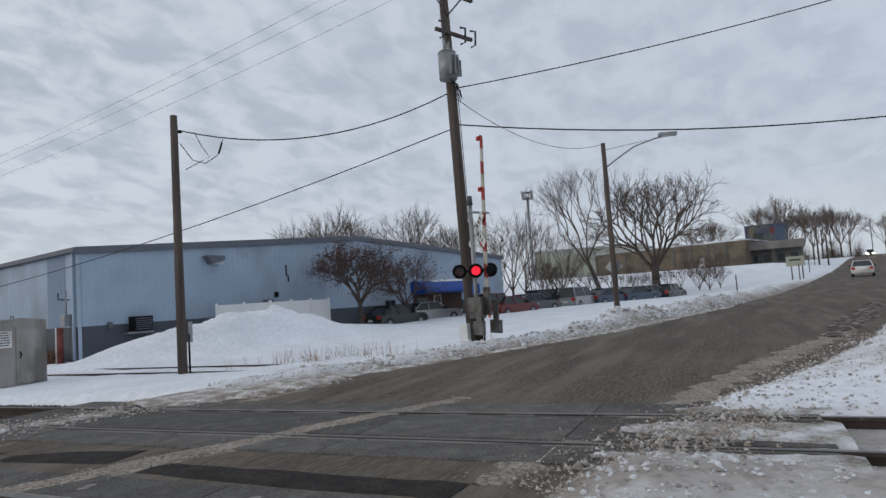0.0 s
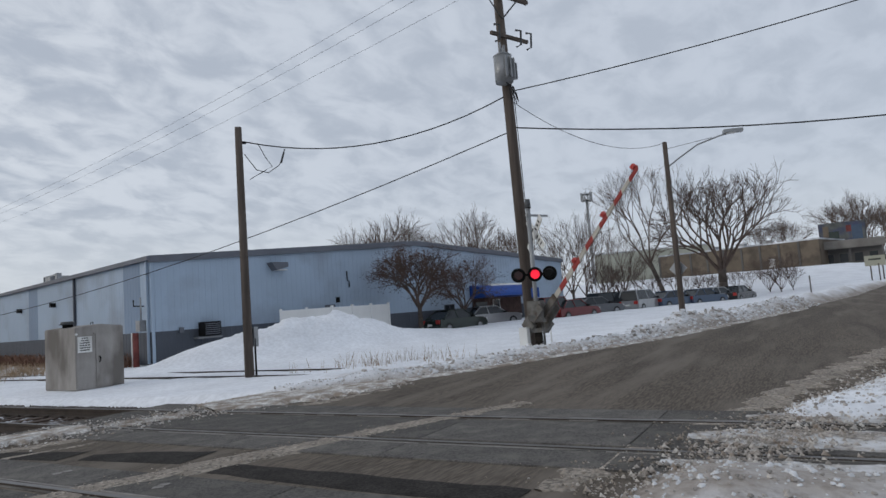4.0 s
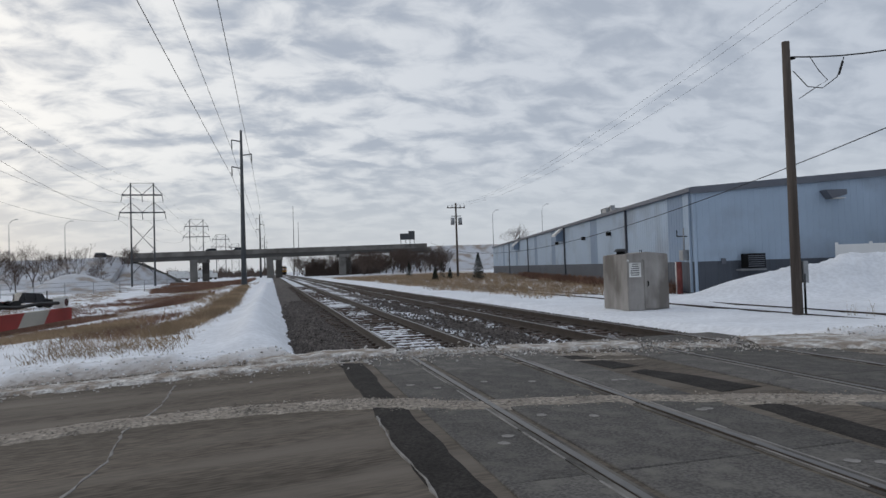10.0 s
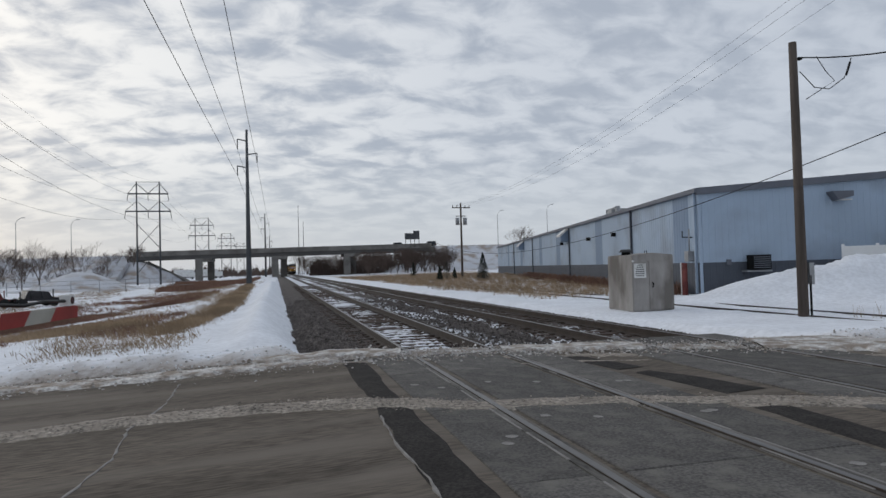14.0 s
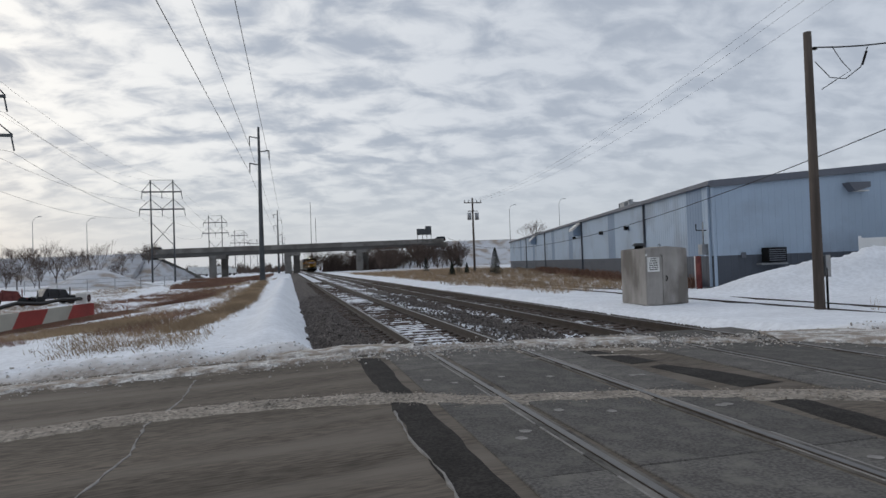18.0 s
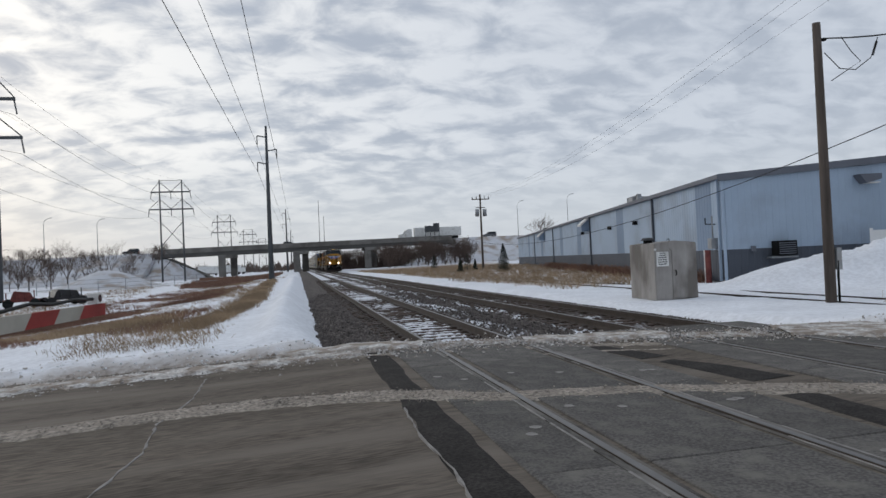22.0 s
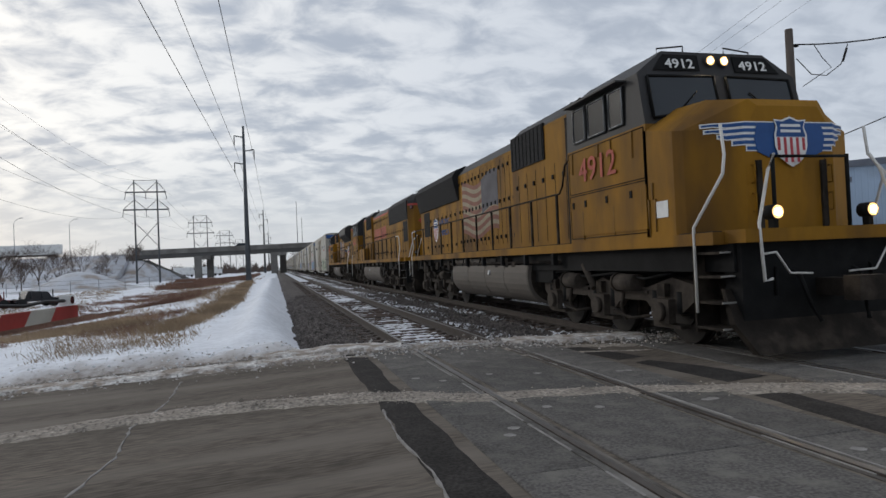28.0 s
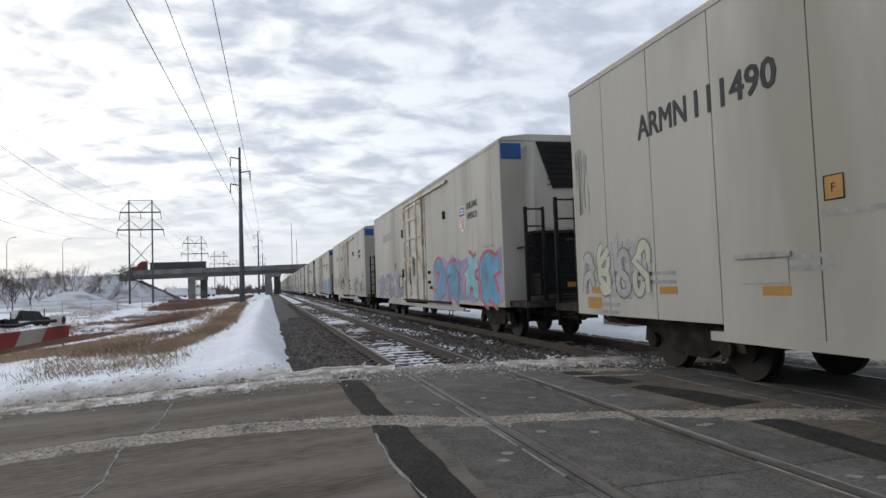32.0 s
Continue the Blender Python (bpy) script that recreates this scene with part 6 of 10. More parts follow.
blades("dry_grass", left_field, GRASS, "dry tan grass poking through the snow", 7000, 0.06, 0.26, 1, 0.0065)
blades("dry_grass", left_edge, GRASS, "dry tan grass along the foot of the snow ridge", 2600, 0.12, 0.34, 2, 0.009)
blades("rusty_weeds", red_band, REDGRASS, "rust-red weeds in bands across the snowy field", 4600, 0.14, 0.36, 3, 0.009)
def back_scrub(rng):
    y = rng.uniform(95, 190)
    x = rng.uniform(-0.105 * y - 6, -4.0)
    return (x, y, 1.0) if wobble(x, y * 0.3, 0.5, 3) > -0.3 else None


def front_weeds(rng):
    x, y = rng.uniform(-13, -3.8), rng.uniform(18.5, 33)
    return (x, y, 0.8) if wobble(x, y, 0.9, 5) > 0.05 else None


blades("rusty_weeds", back_scrub, REDGRASS, "brown scrub before the bridge", 2600, 0.3, 0.75, 8, 0.012)
blades("rusty_weeds", front_weeds, REDGRASS, "sparse rusty weeds standing in the snow", 1300, 0.10, 0.32, 9, 0.006)
blades("dry_grass", tan_clump, GRASS, "clumps of pale dry grass in the snow", 1000, 0.18, 0.44, 4, 0.009)
blades("dry_grass", right_field, GRASS, "tan grass between the railway and the warehouse", 3600, 0.18, 0.46, 5, 0.013)
blades("dry_stalks", pile_weeds, GRASS, "thin dry stalks standing in the snow", 40, 0.2, 0.55, 6, 0.007, 0.14)
blades("rusty_weeds", wall_weeds, REDGRASS, "rusty weeds along the warehouse base", 500, 0.3, 0.7, 7)


# ---- highway bridge, embankments and distance ----
BY = 205.0


def deck_z(x):
    return 7.55 + 0.0125 * (x + 37)


def way_z(x):
    """Height of the highway along the embankments and over the bridge."""
    if x < -40:
        return max(4.5, deck_z(-40) - 0.2 + 0.011 * (x + 40))
    if x > 49:
        return deck_z(49) - 0.2 + 0.004 * (x - 49)
    return deck_z(x) - 0.2


def overpass():
    b = empty("overpass", pose(0, BY, 0), "concrete highway overpass on dark steel girders and piers", "bridge")
    xs = [-40, -20, 2, 24, 49]
    for a, c in zip(xs, xs[1:]):
        part("deck", prism(B(), [(a, deck_z(a) - 0.55), (c, deck_z(c) - 0.55), (c, deck_z(c) - 0.2), (a, deck_z(a) - 0.2)], "y", 0, 11), BRIDGE, b)
        for y in (0.3, 2.8, 5.3, 7.8, 10.3):
            part("girder", prism(B(), [(a, deck_z(a) - 1.75), (c, deck_z(c) - 1.75), (c, deck_z(c) - 0.55), (a, deck_z(a) - 0.55)], "y", y, y + 0.3), GIRDER, b)
        for y in (-0.15, 10.85):
            part("parapet", prism(B(), [(a, deck_z(a) - 0.7), (c, deck_z(c) - 0.7), (c, deck_z(c) + 0.75), (a, deck_z(a) + 0.75)], "y", y, y + 0.3), BRIDGE, b)
    for x in (-20, 2, 24):
        cap = part("pier_cap", box(B(), x - 3.2, x + 1.6, 0.2, 10.8, deck_z(x) - 2.7, deck_z(x) - 1.75), BRIDGE, b)
        for y in (1.5, 9.3):
            part("pier", box(B(), x - 1.0 + (-2.2 if y < 5 else 0.5), x + 1.0 + (-2.2 if y < 5 else 0.5), y - 0.8, y + 0.8, -0.6, deck_z(x) - 2.6), BRIDGE, b)
    for x in (-40, 49):
        part("abutment", box(B(), x - 1.0, x + 1.0, 0.2, 10.8, deck_z(x) - 3.2, deck_z(x) - 0.5), BRIDGE, b)
    for x0, x1 in ((-37.5, -26), (46.5, 32)):
        part("slope_paving", prism(B(), [(x0, deck_z(x0) - 2.0), (x1, -0.4), (x1, -0.8), (x0, deck_z(x0) - 2.5)], "y", 0.4, 10.6), BRIDGE, b)
    # a sign seen from behind stands on the parapet
    g = part("sign_frame", box(B(), 40.2, 45.0, -0.3, -0.16, deck_z(43) + 2.1, deck_z(43) + 4.1), STEELDARK, b, "back of a highway sign")
    part("sign_top", box(B(), 43.0, 45.0, -0.3, -0.16, deck_z(43) + 4.1, deck_z(43) + 4.9), STEELDARK, g)
    for x in (40.4, 42.0, 43.4, 44.8):
        part("sign_post", box(B(), x - 0.08, x + 0.08, -0.42, -0.28, deck_z(43) - 0.3, deck_z(43) + 4.1), STEELDARK, b)
    return b


overpass()


def embankment(name, xs, crest, y0, y1, label, seed):
    """A long snowy slope whose crest carries the road to the bridge."""
    bm = B()
    rng = random.Random(seed)
    rows = []
    for x in xs:
        zc = crest(x)
        prof = [(y0 - zc * 2.2 - 3, -0.9), (y0 - zc * 1.4, zc * 0.35 - 0.3), (y0 - zc * 0.6, zc * 0.72), (y0 - 0.8, zc), (y1 + 0.8, zc), (y1 + zc * 2.2, -0.9)]
        rows.append([bm.verts.new((x + rng.uniform(-0.8, 0.8), y + rng.uniform(-0.9, 0.9) * (0 < i < 3), z + rng.uniform(-0.25, 0.25) * (0 < i < 3))) for i, (y, z) in enumerate(prof)])
    for p, q in zip(rows, rows[1:]):
        for k in range(5):
            bm.faces.new((p[k], q[k], q[k + 1], p[k + 1])).smooth = True
    bm.faces.new(rows[0])
    bm.faces.new(rows[-1])
    ob = link_mesh(name, bm, SNOWBANK)
    return tagged(ob, label, "embankment", kind="structure")


embankment("embankment_west", [-41 - 6 * k for k in range(150)], way_z, BY, BY + 11, "snowy highway embankment with brush on its slope", 1)
def toe_west(x):
    f = min(1.0, max(0.0, (x + 37.5) / 11.5))
    return (deck_z(-37) - 2.25) * (1 - f) - 0.65 * f


def toe_east(x):
    f = min(1.0, max(0.0, (46.5 - x) / 14.5))
    return (deck_z(46) - 2.25) * (1 - f) - 0.65 * f


embankment("embankment_west_end", [-41.2, -39.5, -37.5, -34.5, -31.5, -28.5, -26.0], toe_west, BY + 0.6, BY + 10.4, "snowy slope under the end of the bridge", 3)
embankment("embankment_east_end", [50.2, 48.5, 46.5, 43, 39.5, 36, 32], toe_east, BY + 0.6, BY + 10.4, "snowy slope under the end of the bridge", 4)
embankment("embankment_east", [50 + 6 * k for k in range(150)], way_z, BY, BY + 11, "snowy highway embankment beyond the tracks", 2)


def hill():
    xs, ys = np.linspace(52, 230, 40), np.linspace(150, 330, 30)

    def zf(X, Y):
        return -1 + 13.2 * np.exp(-((X - 120) / 62) ** 2 - ((Y - 250) / 48) ** 2) + 0.5 * wobble(X, Y, 0.12)
    tagged(sheet("snowy_hill", xs, ys, zf, SNOWBANK), "snowy rise behind the warehouse", "hill", kind="structure")


hill()
for azm, d in ((-18.85, 206), (-15.3, 210), (19.3, 214), (23.6, 200), (-27.5, 215)):
    a = radians(azm)
    x, y = d * math.sin(a), d * math.cos(a)
    lp = empty("highway_lamp", pose(x, y, 6.5 if azm < 0 else 8.6), "tall slender highway lamp with a bent top", "street lamp", "highway lamps")
    part("pole", cyl(B(), (0, 0, -2.5), (0, 0, 9.6), 0.13, 0.07, 8), GALV, lp)
    part("arm", tube(B(), [(0, 0, 9.5), (0.25, 0, 10.3), (0.9, 0, 10.9), (1.6, 0, 11.1)], 0.06, 6), GALV, lp)
    part("lamp_head", box(B(), 1.4, 2.2, -0.15, 0.15, 11.05, 11.2), GALV, lp)
for azm, d, h in ((1.95, 330, 34), (2.35, 345, 27)):
    a = radians(azm)
    tp = link_mesh("radio_mast", cyl(B(), (d * math.sin(a), d * math.cos(a), -0.5), (d * math.sin(a), d * math.cos(a), h), 0.22, 0.1, 8), STEELDARK)
    tagged(tp, "slender distant radio mast beyond the bridge", "mast", "radio masts")

def far_woods(name, label, count, a0, a1, d0, d1, h0, h1, seed, girth=1.0):
    """A distant tangle of bare trees: many thin leaning stems and twigs."""
    rng = random.Random(seed)
    verts, faces = [], []
    for _ in range(count):
        a, d = radians(rng.uniform(a0, a1)), rng.uniform(d0, d1)
        x, y = d * math.sin(a), d * math.cos(a)
        h = rng.uniform(h0, h1) * (0.75 + 0.25 * math.sin(a * 190 + seed) + 0.15 * math.sin(a * 611))
        lx, ly = rng.gauss(0, 0.16) * h, rng.gauss(0, 0.16) * h
        zb = rng.uniform(-0.8, h * 0.55)
        w = rng.uniform(0.05, 0.13) * d / 220 * girth
        n0 = len(verts)
        verts += [(x - w, y, zb), (x + w, y, zb), (x + lx, y + ly, zb + (h - zb) * rng.uniform(0.5, 1.0))]
        faces.append((n0, n0 + 1, n0 + 2))
    me = bpy.data.meshes.new(name)
    me.from_pydata(verts, [], faces)
    me.materials.append(TWIG)
    return tagged(new(name, me), label, "trees", kind="stuff")


far_woods("far_woods", "brown tangle of bare brush beside the tracks beyond the bridge", 5200, 2.9, 10.5, 214, 262, 3.0, 7.5, 1)
far_woods("far_woods", "brown scrub far beyond the bridge", 5200, -15.5, 0.2, 330, 470, 2.0, 7.0, 2)
far_woods("far_woods", "distant brown woods behind the street buildings", 9000, 93.2, 98.0, 215, 300, 8.0, 15.0, 3, 1.8)

# brush on the slopes beside the bridge and under it
for k in range(64):
    rng = random.Random(100 + k)
    azm = rng.uniform(7.4, 15.0)
    d = rng.uniform(165, 200)
    copy_thing(shrub, polar(azm, d, rng.uniform(0.0, 1.8), rng.uniform(0, 360), rng.uniform(0.75, 1.35)))
for k in range(12):
    rng = random.Random(200 + k)
    copy_thing(mid, polar(rng.uniform(1.8, 8.0), rng.uniform(232, 330), 0, rng.uniform(0, 360), rng.uniform(0.7, 1.1)))
for k in range(34):
    rng = random.Random(300 + k)
    azm = rng.uniform(2.4, 9.5)
    d = rng.uniform(218, 300)
    copy_thing(shrub, polar(azm, d, -0.4, rng.uniform(0, 360), rng.uniform(1.0, 1.6)))
for k in range(40):
    rng = random.Random(400 + k)
    azm = rng.uniform(-24, -10.5)
    d = rng.uniform(165, 188)
    copy_thing(shrub, polar(azm, d, max(0, 0.30 * (d - 165)) - 0.6, rng.uniform(0, 360), rng.uniform(0.5, 0.95)))
for azm, d, z, sc in ((-19.9, 150, -0.8, 0.9), (-18.5, 150, -0.8, 0.87), (-17.4, 150, -0.8, 1.0), (-16.1, 152, -0.8, 0.8), (-14.7, 155, -0.8, 0.98), (-13.4, 158, -0.8, 0.55), (-21.1, 150, -0.8, 0.6), (-23.5, 145, -0.8, 1.1), (-22.2, 160, -0.8, 0.8)):
    copy_thing(mid, polar(azm, d, z, azm * 40, sc))
for azm, d, z, sc in ((-12.2, 190, 4.5, 0.7), (-11.4, 194, 5.2, 0.8), (-10.7, 196, 5.6, 0.75), (-16.8, 180, 2.0, 0.7), (-17.8, 178, 2.0, 0.6), (-15.9, 182, 2.2, 0.5), (-11.0, 185, 4.0, 0.6)):
    copy_thing(shrub, polar(azm, d, z, azm * 77, sc))


def pylon(m, label):
    """A two-legged lattice tower: two crossarms with raking struts, cross bracing and insulators."""
    p = empty("pylon", m, label, "pylon", "pylons")
    half, top = 2.6, 25.0
    for s in (-1, 1):
        part("leg", cyl(B(), (s * half, 0, -0.6), (s * half, 0, top), 0.24, 0.15, 8), STEELDARK, p)
    for z, w in ((top - 3.0, 4.6), (top - 7.3, 5.2)):
        arm = part("crossarm", box(B(), -w, w, -0.16, 0.16, z - 0.16, z + 0.16), STEELDARK, p)
        for s in (-1, 1):
            part("strut", tube(B(), [(s * half, 0, z + 2.5), (s * w, 0, z + 0.1)], 0.07, 4), STEELDARK, arm)
            part("strut", tube(B(), [(s * half, 0, z + 2.5), (0, 0, z + 0.1)], 0.07, 4), STEELDARK, arm)
        for x in (-w + 0.1, 0, w - 0.1):
            part("insulator", cyl(B(), (x, 0, z - 0.1), (x + (0.25 if x > 0 else -0.25 if x < 0 else 0), 0, z - 1.7), 0.09, n=6), STEELDARK, arm)
    part("top_tie", tube(B(), [(-half, 0, top - 0.1), (half, 0, top - 0.1)], 0.06, 4), STEELDARK, p)
    for z0, z1 in ((14.6, 8.6), (8.6, 2.6)):
        for s in (-1, 1):
            part("brace", tube(B(), [(s * half, 0, z0), (-s * half, 0, z1)], 0.075, 4), STEELDARK, p)
    return p


PYL = [(-34.3, 80.0), (-30.0, 172.0), (-29.2, 284.0), (-27.5, 395.0), (-26, 520.0)]
pyl = pylon(pose(*PYL[0], -0.6), "tall two-legged steel lattice pylon in the snowy field")
for x, y in PYL[1:]:
    copy_thing(pyl, pose(x, y, -0.6))
for (xa, ya), (xb, yb) in zip([(-38, -30)] + PYL, PYL[:3]):
    for dx, z in ((-4.5, 19.6), (4.5, 19.6), (-5.1, 15.3), (5.1, 15.3), (-2.6, 24.4), (2.6, 24.4)):
        wire("power_line", (xa + dx, ya, z), (xb + dx, yb, z), 2.6, 0.022 if z < 20 else 0.012, "high-voltage line between the pylons", 14)


def steel_mast(m, label):
    p = empty("steel_mast", m, label, "power mast", "steel masts")
    part("pole", cyl(B(), (0, 0, -0.6), (0, 0, 22.2), 0.42, 0.16, 12), STEELDARK, p)
    for x, z in ((-1.3, 20.8), (1.4, 18.8), (-1.35, 16.9)):
        arm = part("arm", tube(B(), [(0, 0, z - 0.25), (x, 0, z)], 0.09, 6), STEELDARK, p)
        part("insulator", cyl(B(), (x, 0, z), (x, 0, z - 1.4), 0.08, n=6), STEELDARK, arm)
    return p


MASTS = [(-3.75, 98.0), (-3.45, 239.0), (-3.2, 380.0), (-3.0, 520.0), (-3.0, -43.0)]
mst = steel_mast(pose(*MASTS[0], 0), "tall steel power mast with three bracket arms")
for x, y in MASTS[1:]:
    copy_thing(mst, pose(x, y, 0))
for (xa, ya), (xb, yb) in ((MASTS[4], MASTS[0]), (MASTS[0], MASTS[1]), (MASTS[1], MASTS[2])):
    for x, z, swing in ((-1.3, 19.4, -2.2), (1.4, 17.4, -1.3), (-1.35, 15.5, -2.9)):
        wire("power_line", (xa + x + (swing if ya < 0 else 0), ya, z), (xb + x, yb, z), 0.4, 0.024, "power line strung between the steel masts", 22)


# ---- car park, street and buildings beyond the road ----
def car(m, label, paint, suv=False, group="parked cars", lights=False):
    c = empty("car", m, label, "car", group)
    L_, h0, h1 = (4.7, 0.95, 1.68) if suv else (4.6, 0.88, 1.42)
    bm = prism(B(), [(-L_ / 2, 0.42), (-L_ / 2 + 0.05, 0.72), (-L_ / 2 + 0.35, h0 - 0.04), (-0.9, h0 + 0.03), (L_ / 2 - 0.5, h0 + 0.05), (L_ / 2 - 0.05, h0 - 0.05), (L_ / 2, 0.45), (L_ / 2 - 0.1, 0.25), (-L_ / 2 + 0.1, 0.25)], "y", -0.88, 0.88)
    bmesh.ops.bevel(bm, geom=list(bm.edges), offset=0.07, segments=2, affect="EDGES")
    part("body", bm, paint, c)
    roof = [(-0.25, h1), (L_ / 2 - (0.35 if suv else 1.2), h1 - 0.03)]
    base = [(-1.0, h0), (L_ / 2 - (0.12 if suv else 0.45), h0 + 0.02)]
    lo = [(x, y, z) for y in (-0.83, 0.83) for x, z in base]
    hi = [(x, y, z) for y in (-0.62, 0.62) for x, z in roof]
    for nm, q, push in (("side_window", (lo[0], lo[1], hi[1], hi[0]), (0, 0.03, 0)), ("side_window", (lo[3], lo[2], hi[2], hi[3]), (0, -0.03, 0)), ("windscreen", (lo[2], lo[0], hi[0], hi[2]), (0.03, 0, 0)), ("rear_window", (lo[1], lo[3], hi[3], hi[1]), (-0.03, 0, 0))):
        part(nm, panel_quad(B(), *q, push), GLASS, c)
    bm = box(B(), roof[0][0] - 0.05, roof[1][0] + 0.05, -0.66, 0.66, h1 - 0.03, h1 + 0.03)
    bmesh.ops.bevel(bm, geom=list(bm.edges), offset=0.025, segments=2, affect="EDGES")
    part("roof", bm, paint, c)
    for s in (-1, 1):
        for xa, xb in (((base[0][0], h0), (roof[0][0], h1)), ((base[1][0], h0), (roof[1][0], h1)), ((0.55, h0), (0.6, h1))):
            part("pillar", tube(B(), [(xa[0], s * 0.835, xa[1]), (xb[0], s * 0.635, xb[1])], 0.045, 5), paint, c)
    for x in (-L_ / 2 + 0.85, L_ / 2 - 0.85):
        for s in (-1, 1):
            w = part("wheel", cyl(B(), (x, s * 0.70, 0.32), (x, s * 0.895, 0.32), 0.32, n=18), RUBBER, c)
            part("rim", cyl(B(), (x, s * 0.89, 0.32), (x, s * 0.905, 0.32), 0.2, n=14), GALV, w)
    for s in (-1, 1):
        part("headlight", box(B(), -L_ / 2 - 0.01, -L_ / 2 + 0.2, s * 0.62 - 0.18, s * 0.62 + 0.18, 0.62, 0.76), HEADLIGHT if lights else WHITE, c, "headlight")
        part("tail_light", box(B(), L_ / 2 - 0.12, L_ / 2 + 0.01, s * 0.68 - 0.14, s * 0.68 + 0.14, 0.62, 0.86), RED, c, "red tail light")
        part("mirror", box(B(), -0.85, -0.65, s * 0.95 - 0.1, s * 0.95 + 0.1, h0 + 0.02, h0 + 0.16), BLACK, c)
    part("plate", box(B(), L_ / 2, L_ / 2 + 0.015, -0.2, 0.2, 0.5, 0.62), WHITE, c)
    return c


for azm, d, turn, paint, suv, label in (
        (60.9, 43.0, 165, P_GREEN, False, "dark green sedan parked in the snowy lot"), (63.9, 46.5, 150, P_SILVER, False, "silver sedan parked by the entrance"),
        (69.6, 46.5, 165, P_RED, True, "dark red estate car parked in snow"), (71.0, 47.5, 160, P_RED, False, "dark red sedan parked in snow"), (72.9, 50.0, 150, P_GREY, False, "grey sedan parked in the row"),
        (74.5, 53.5, 150, P_BLACK, True, "black wagon parked in the row"), (76.9, 54.5, 165, P_SILVER, True, "silver estate car parked in the row"), (79.3, 57.0, 150, P_BLUE, False, "blue-grey sedan parked in the row"),
        (81.6, 59.5, 150, P_BLUE, False, "blue sedan parked in the row"), (82.7, 62.0, 150, P_SILVER, False, "pale silver sedan parked in the row"), (84.2, 63.5, 165, P_BLACK, False, "black sedan parked at the end of the row")):
    a = radians(azm)
    car(pose(d * math.sin(a), d * math.cos(a), float(ground_z(d * math.sin(a), d * math.cos(a))) - 0.28, 0, 0, turn), label, paint, suv)


def facade_building(name, m, w, d, h, mat, label, bays, roof_mat, category="building"):
    b = empty(name, m, label, category)
    for k in range(bays):
        x0, x1 = w * k / bays, w * (k + 1) / bays
        part("wall_panel", box(B(), x0 + 0.02, x1 - 0.02, 0, 0.25, 0, h), mat, b)
        part("pilaster", box(B(), x0 - 0.15, x0 + 0.15, -0.12, 0.0, 0, h - 0.1), GIRDER, b)
    part("wall", box(B(), 0, w, 0.26, d, 0, h), mat, b)
    part("roof", box(B(), -0.1, w + 0.1, -0.1, d + 0.1, h, h + 0.25), roof_mat, b)
    return b


A1, A2 = radians(78.6), radians(90.3)
wallA, wallB = Vector((128 * math.sin(A1), 128 * math.cos(A1))), Vector((118 * math.sin(A2), 118 * math.cos(A2)))
ang = math.degrees(math.atan2(wallB.y - wallA.y, wallB.x - wallA.x))
fb = facade_building("long_shed", pose(wallA.x, wallA.y, 3.75, 0, 0, ang), (wallB - wallA).length, 14, 4.1, TANWALL, "long low tan concrete-panel shed on the rise", 9, ROOFSNOW)
part("door", box(B(), 19.3, 20.2, -0.03, 0.0, 0.3, 1.7), WHITE, fb)
part("footing", box(B(), 0, (wallB - wallA).length, -0.1, 1.0, -3.0, 0.0), GIRDER, fb)
for x in (8, 13, 17.5):
    part("roof_unit", box(B(), x, x + 1.4, 3, 4.5, 4.3, 5.0), GALV, fb)
fb2 = facade_building("pale_hall", polar(82.4, 178, 4.0, 12), 26, 16, 7.6, PALEHALL, "pale industrial hall behind the shed", 5, ROOFSNOW)
fb2.matrix_basis = polar(82.6, 172, 3.5) @ pose(0, 0, 0, 0, 0, 100)


def billboard():
    b = empty("billboard", polar(91.9, 150, 6.2, 0, 1.25) @ pose(0, 0, 0, 0, 0, -92), "weathered billboard with faded coloured picture", "billboard")
    part("panel", box(B(), -3.1, 3.1, -0.1, 0.1, 1.6, 4.9), BILLB, b, "faded picture in dark greens, blue and red")
    part("frame", box(B(), -3.2, 3.2, 0.1, 0.25, 1.4, 5.0), STEELDARK, b)
    for x, w, z0, z1, mt in ((-1.2, 1.5, 1.9, 3.6, P_GREEN), (0.9, 0.7, 3.4, 4.4, MAROON), (2.0, 1.4, 2.0, 4.4, P_BLUE), (-2.2, 0.8, 2.4, 4.5, TANWALL)):
        part("picture_patch", box(B(), x - w / 2, x + w / 2, -0.105, -0.1, z0, z1), mt, b)
    for x in (-2.4, 2.4):
        part("post", box(B(), x - 0.15, x + 0.15, 0.25, 0.5, -4.5, 2.0), STEELDARK, b)
    return b


billboard()


def shop():
    s = empty("shop", polar(90.3, 122, 3.5) @ pose(0, 0, 0, 0, 0, -95), "low dark shop with a deep porch and windows", "shop")
    part("wall", box(B(), 0, 8.5, 0, 8, -1.5, 3.2), GIRDER, s)
    part("roof", box(B(), -0.4, 8.9, -1.6, 8.2, 3.2, 3.9), BRICKRED, s)
    part("fascia", box(B(), -0.4, 8.9, -1.7, -1.6, 2.6, 3.9), BRIDGE, s)
    for x in (0.6, 2.6, 4.6, 6.6):
        w = part("window", box(B(), x, x + 1.3, -0.04, 0.0, 0.4, 1.9), BRIDGE, s)
        part("pane", box(B(), x + 0.08, x + 1.22, -0.06, -0.04, 0.48, 1.82), GLASS, w)
    for x in (0.0, 4.2, 8.4):
        part("post", box(B(), x - 0.1, x + 0.1, -1.5, -1.3, -1.5, 3.0), GIRDER, s)


shop()


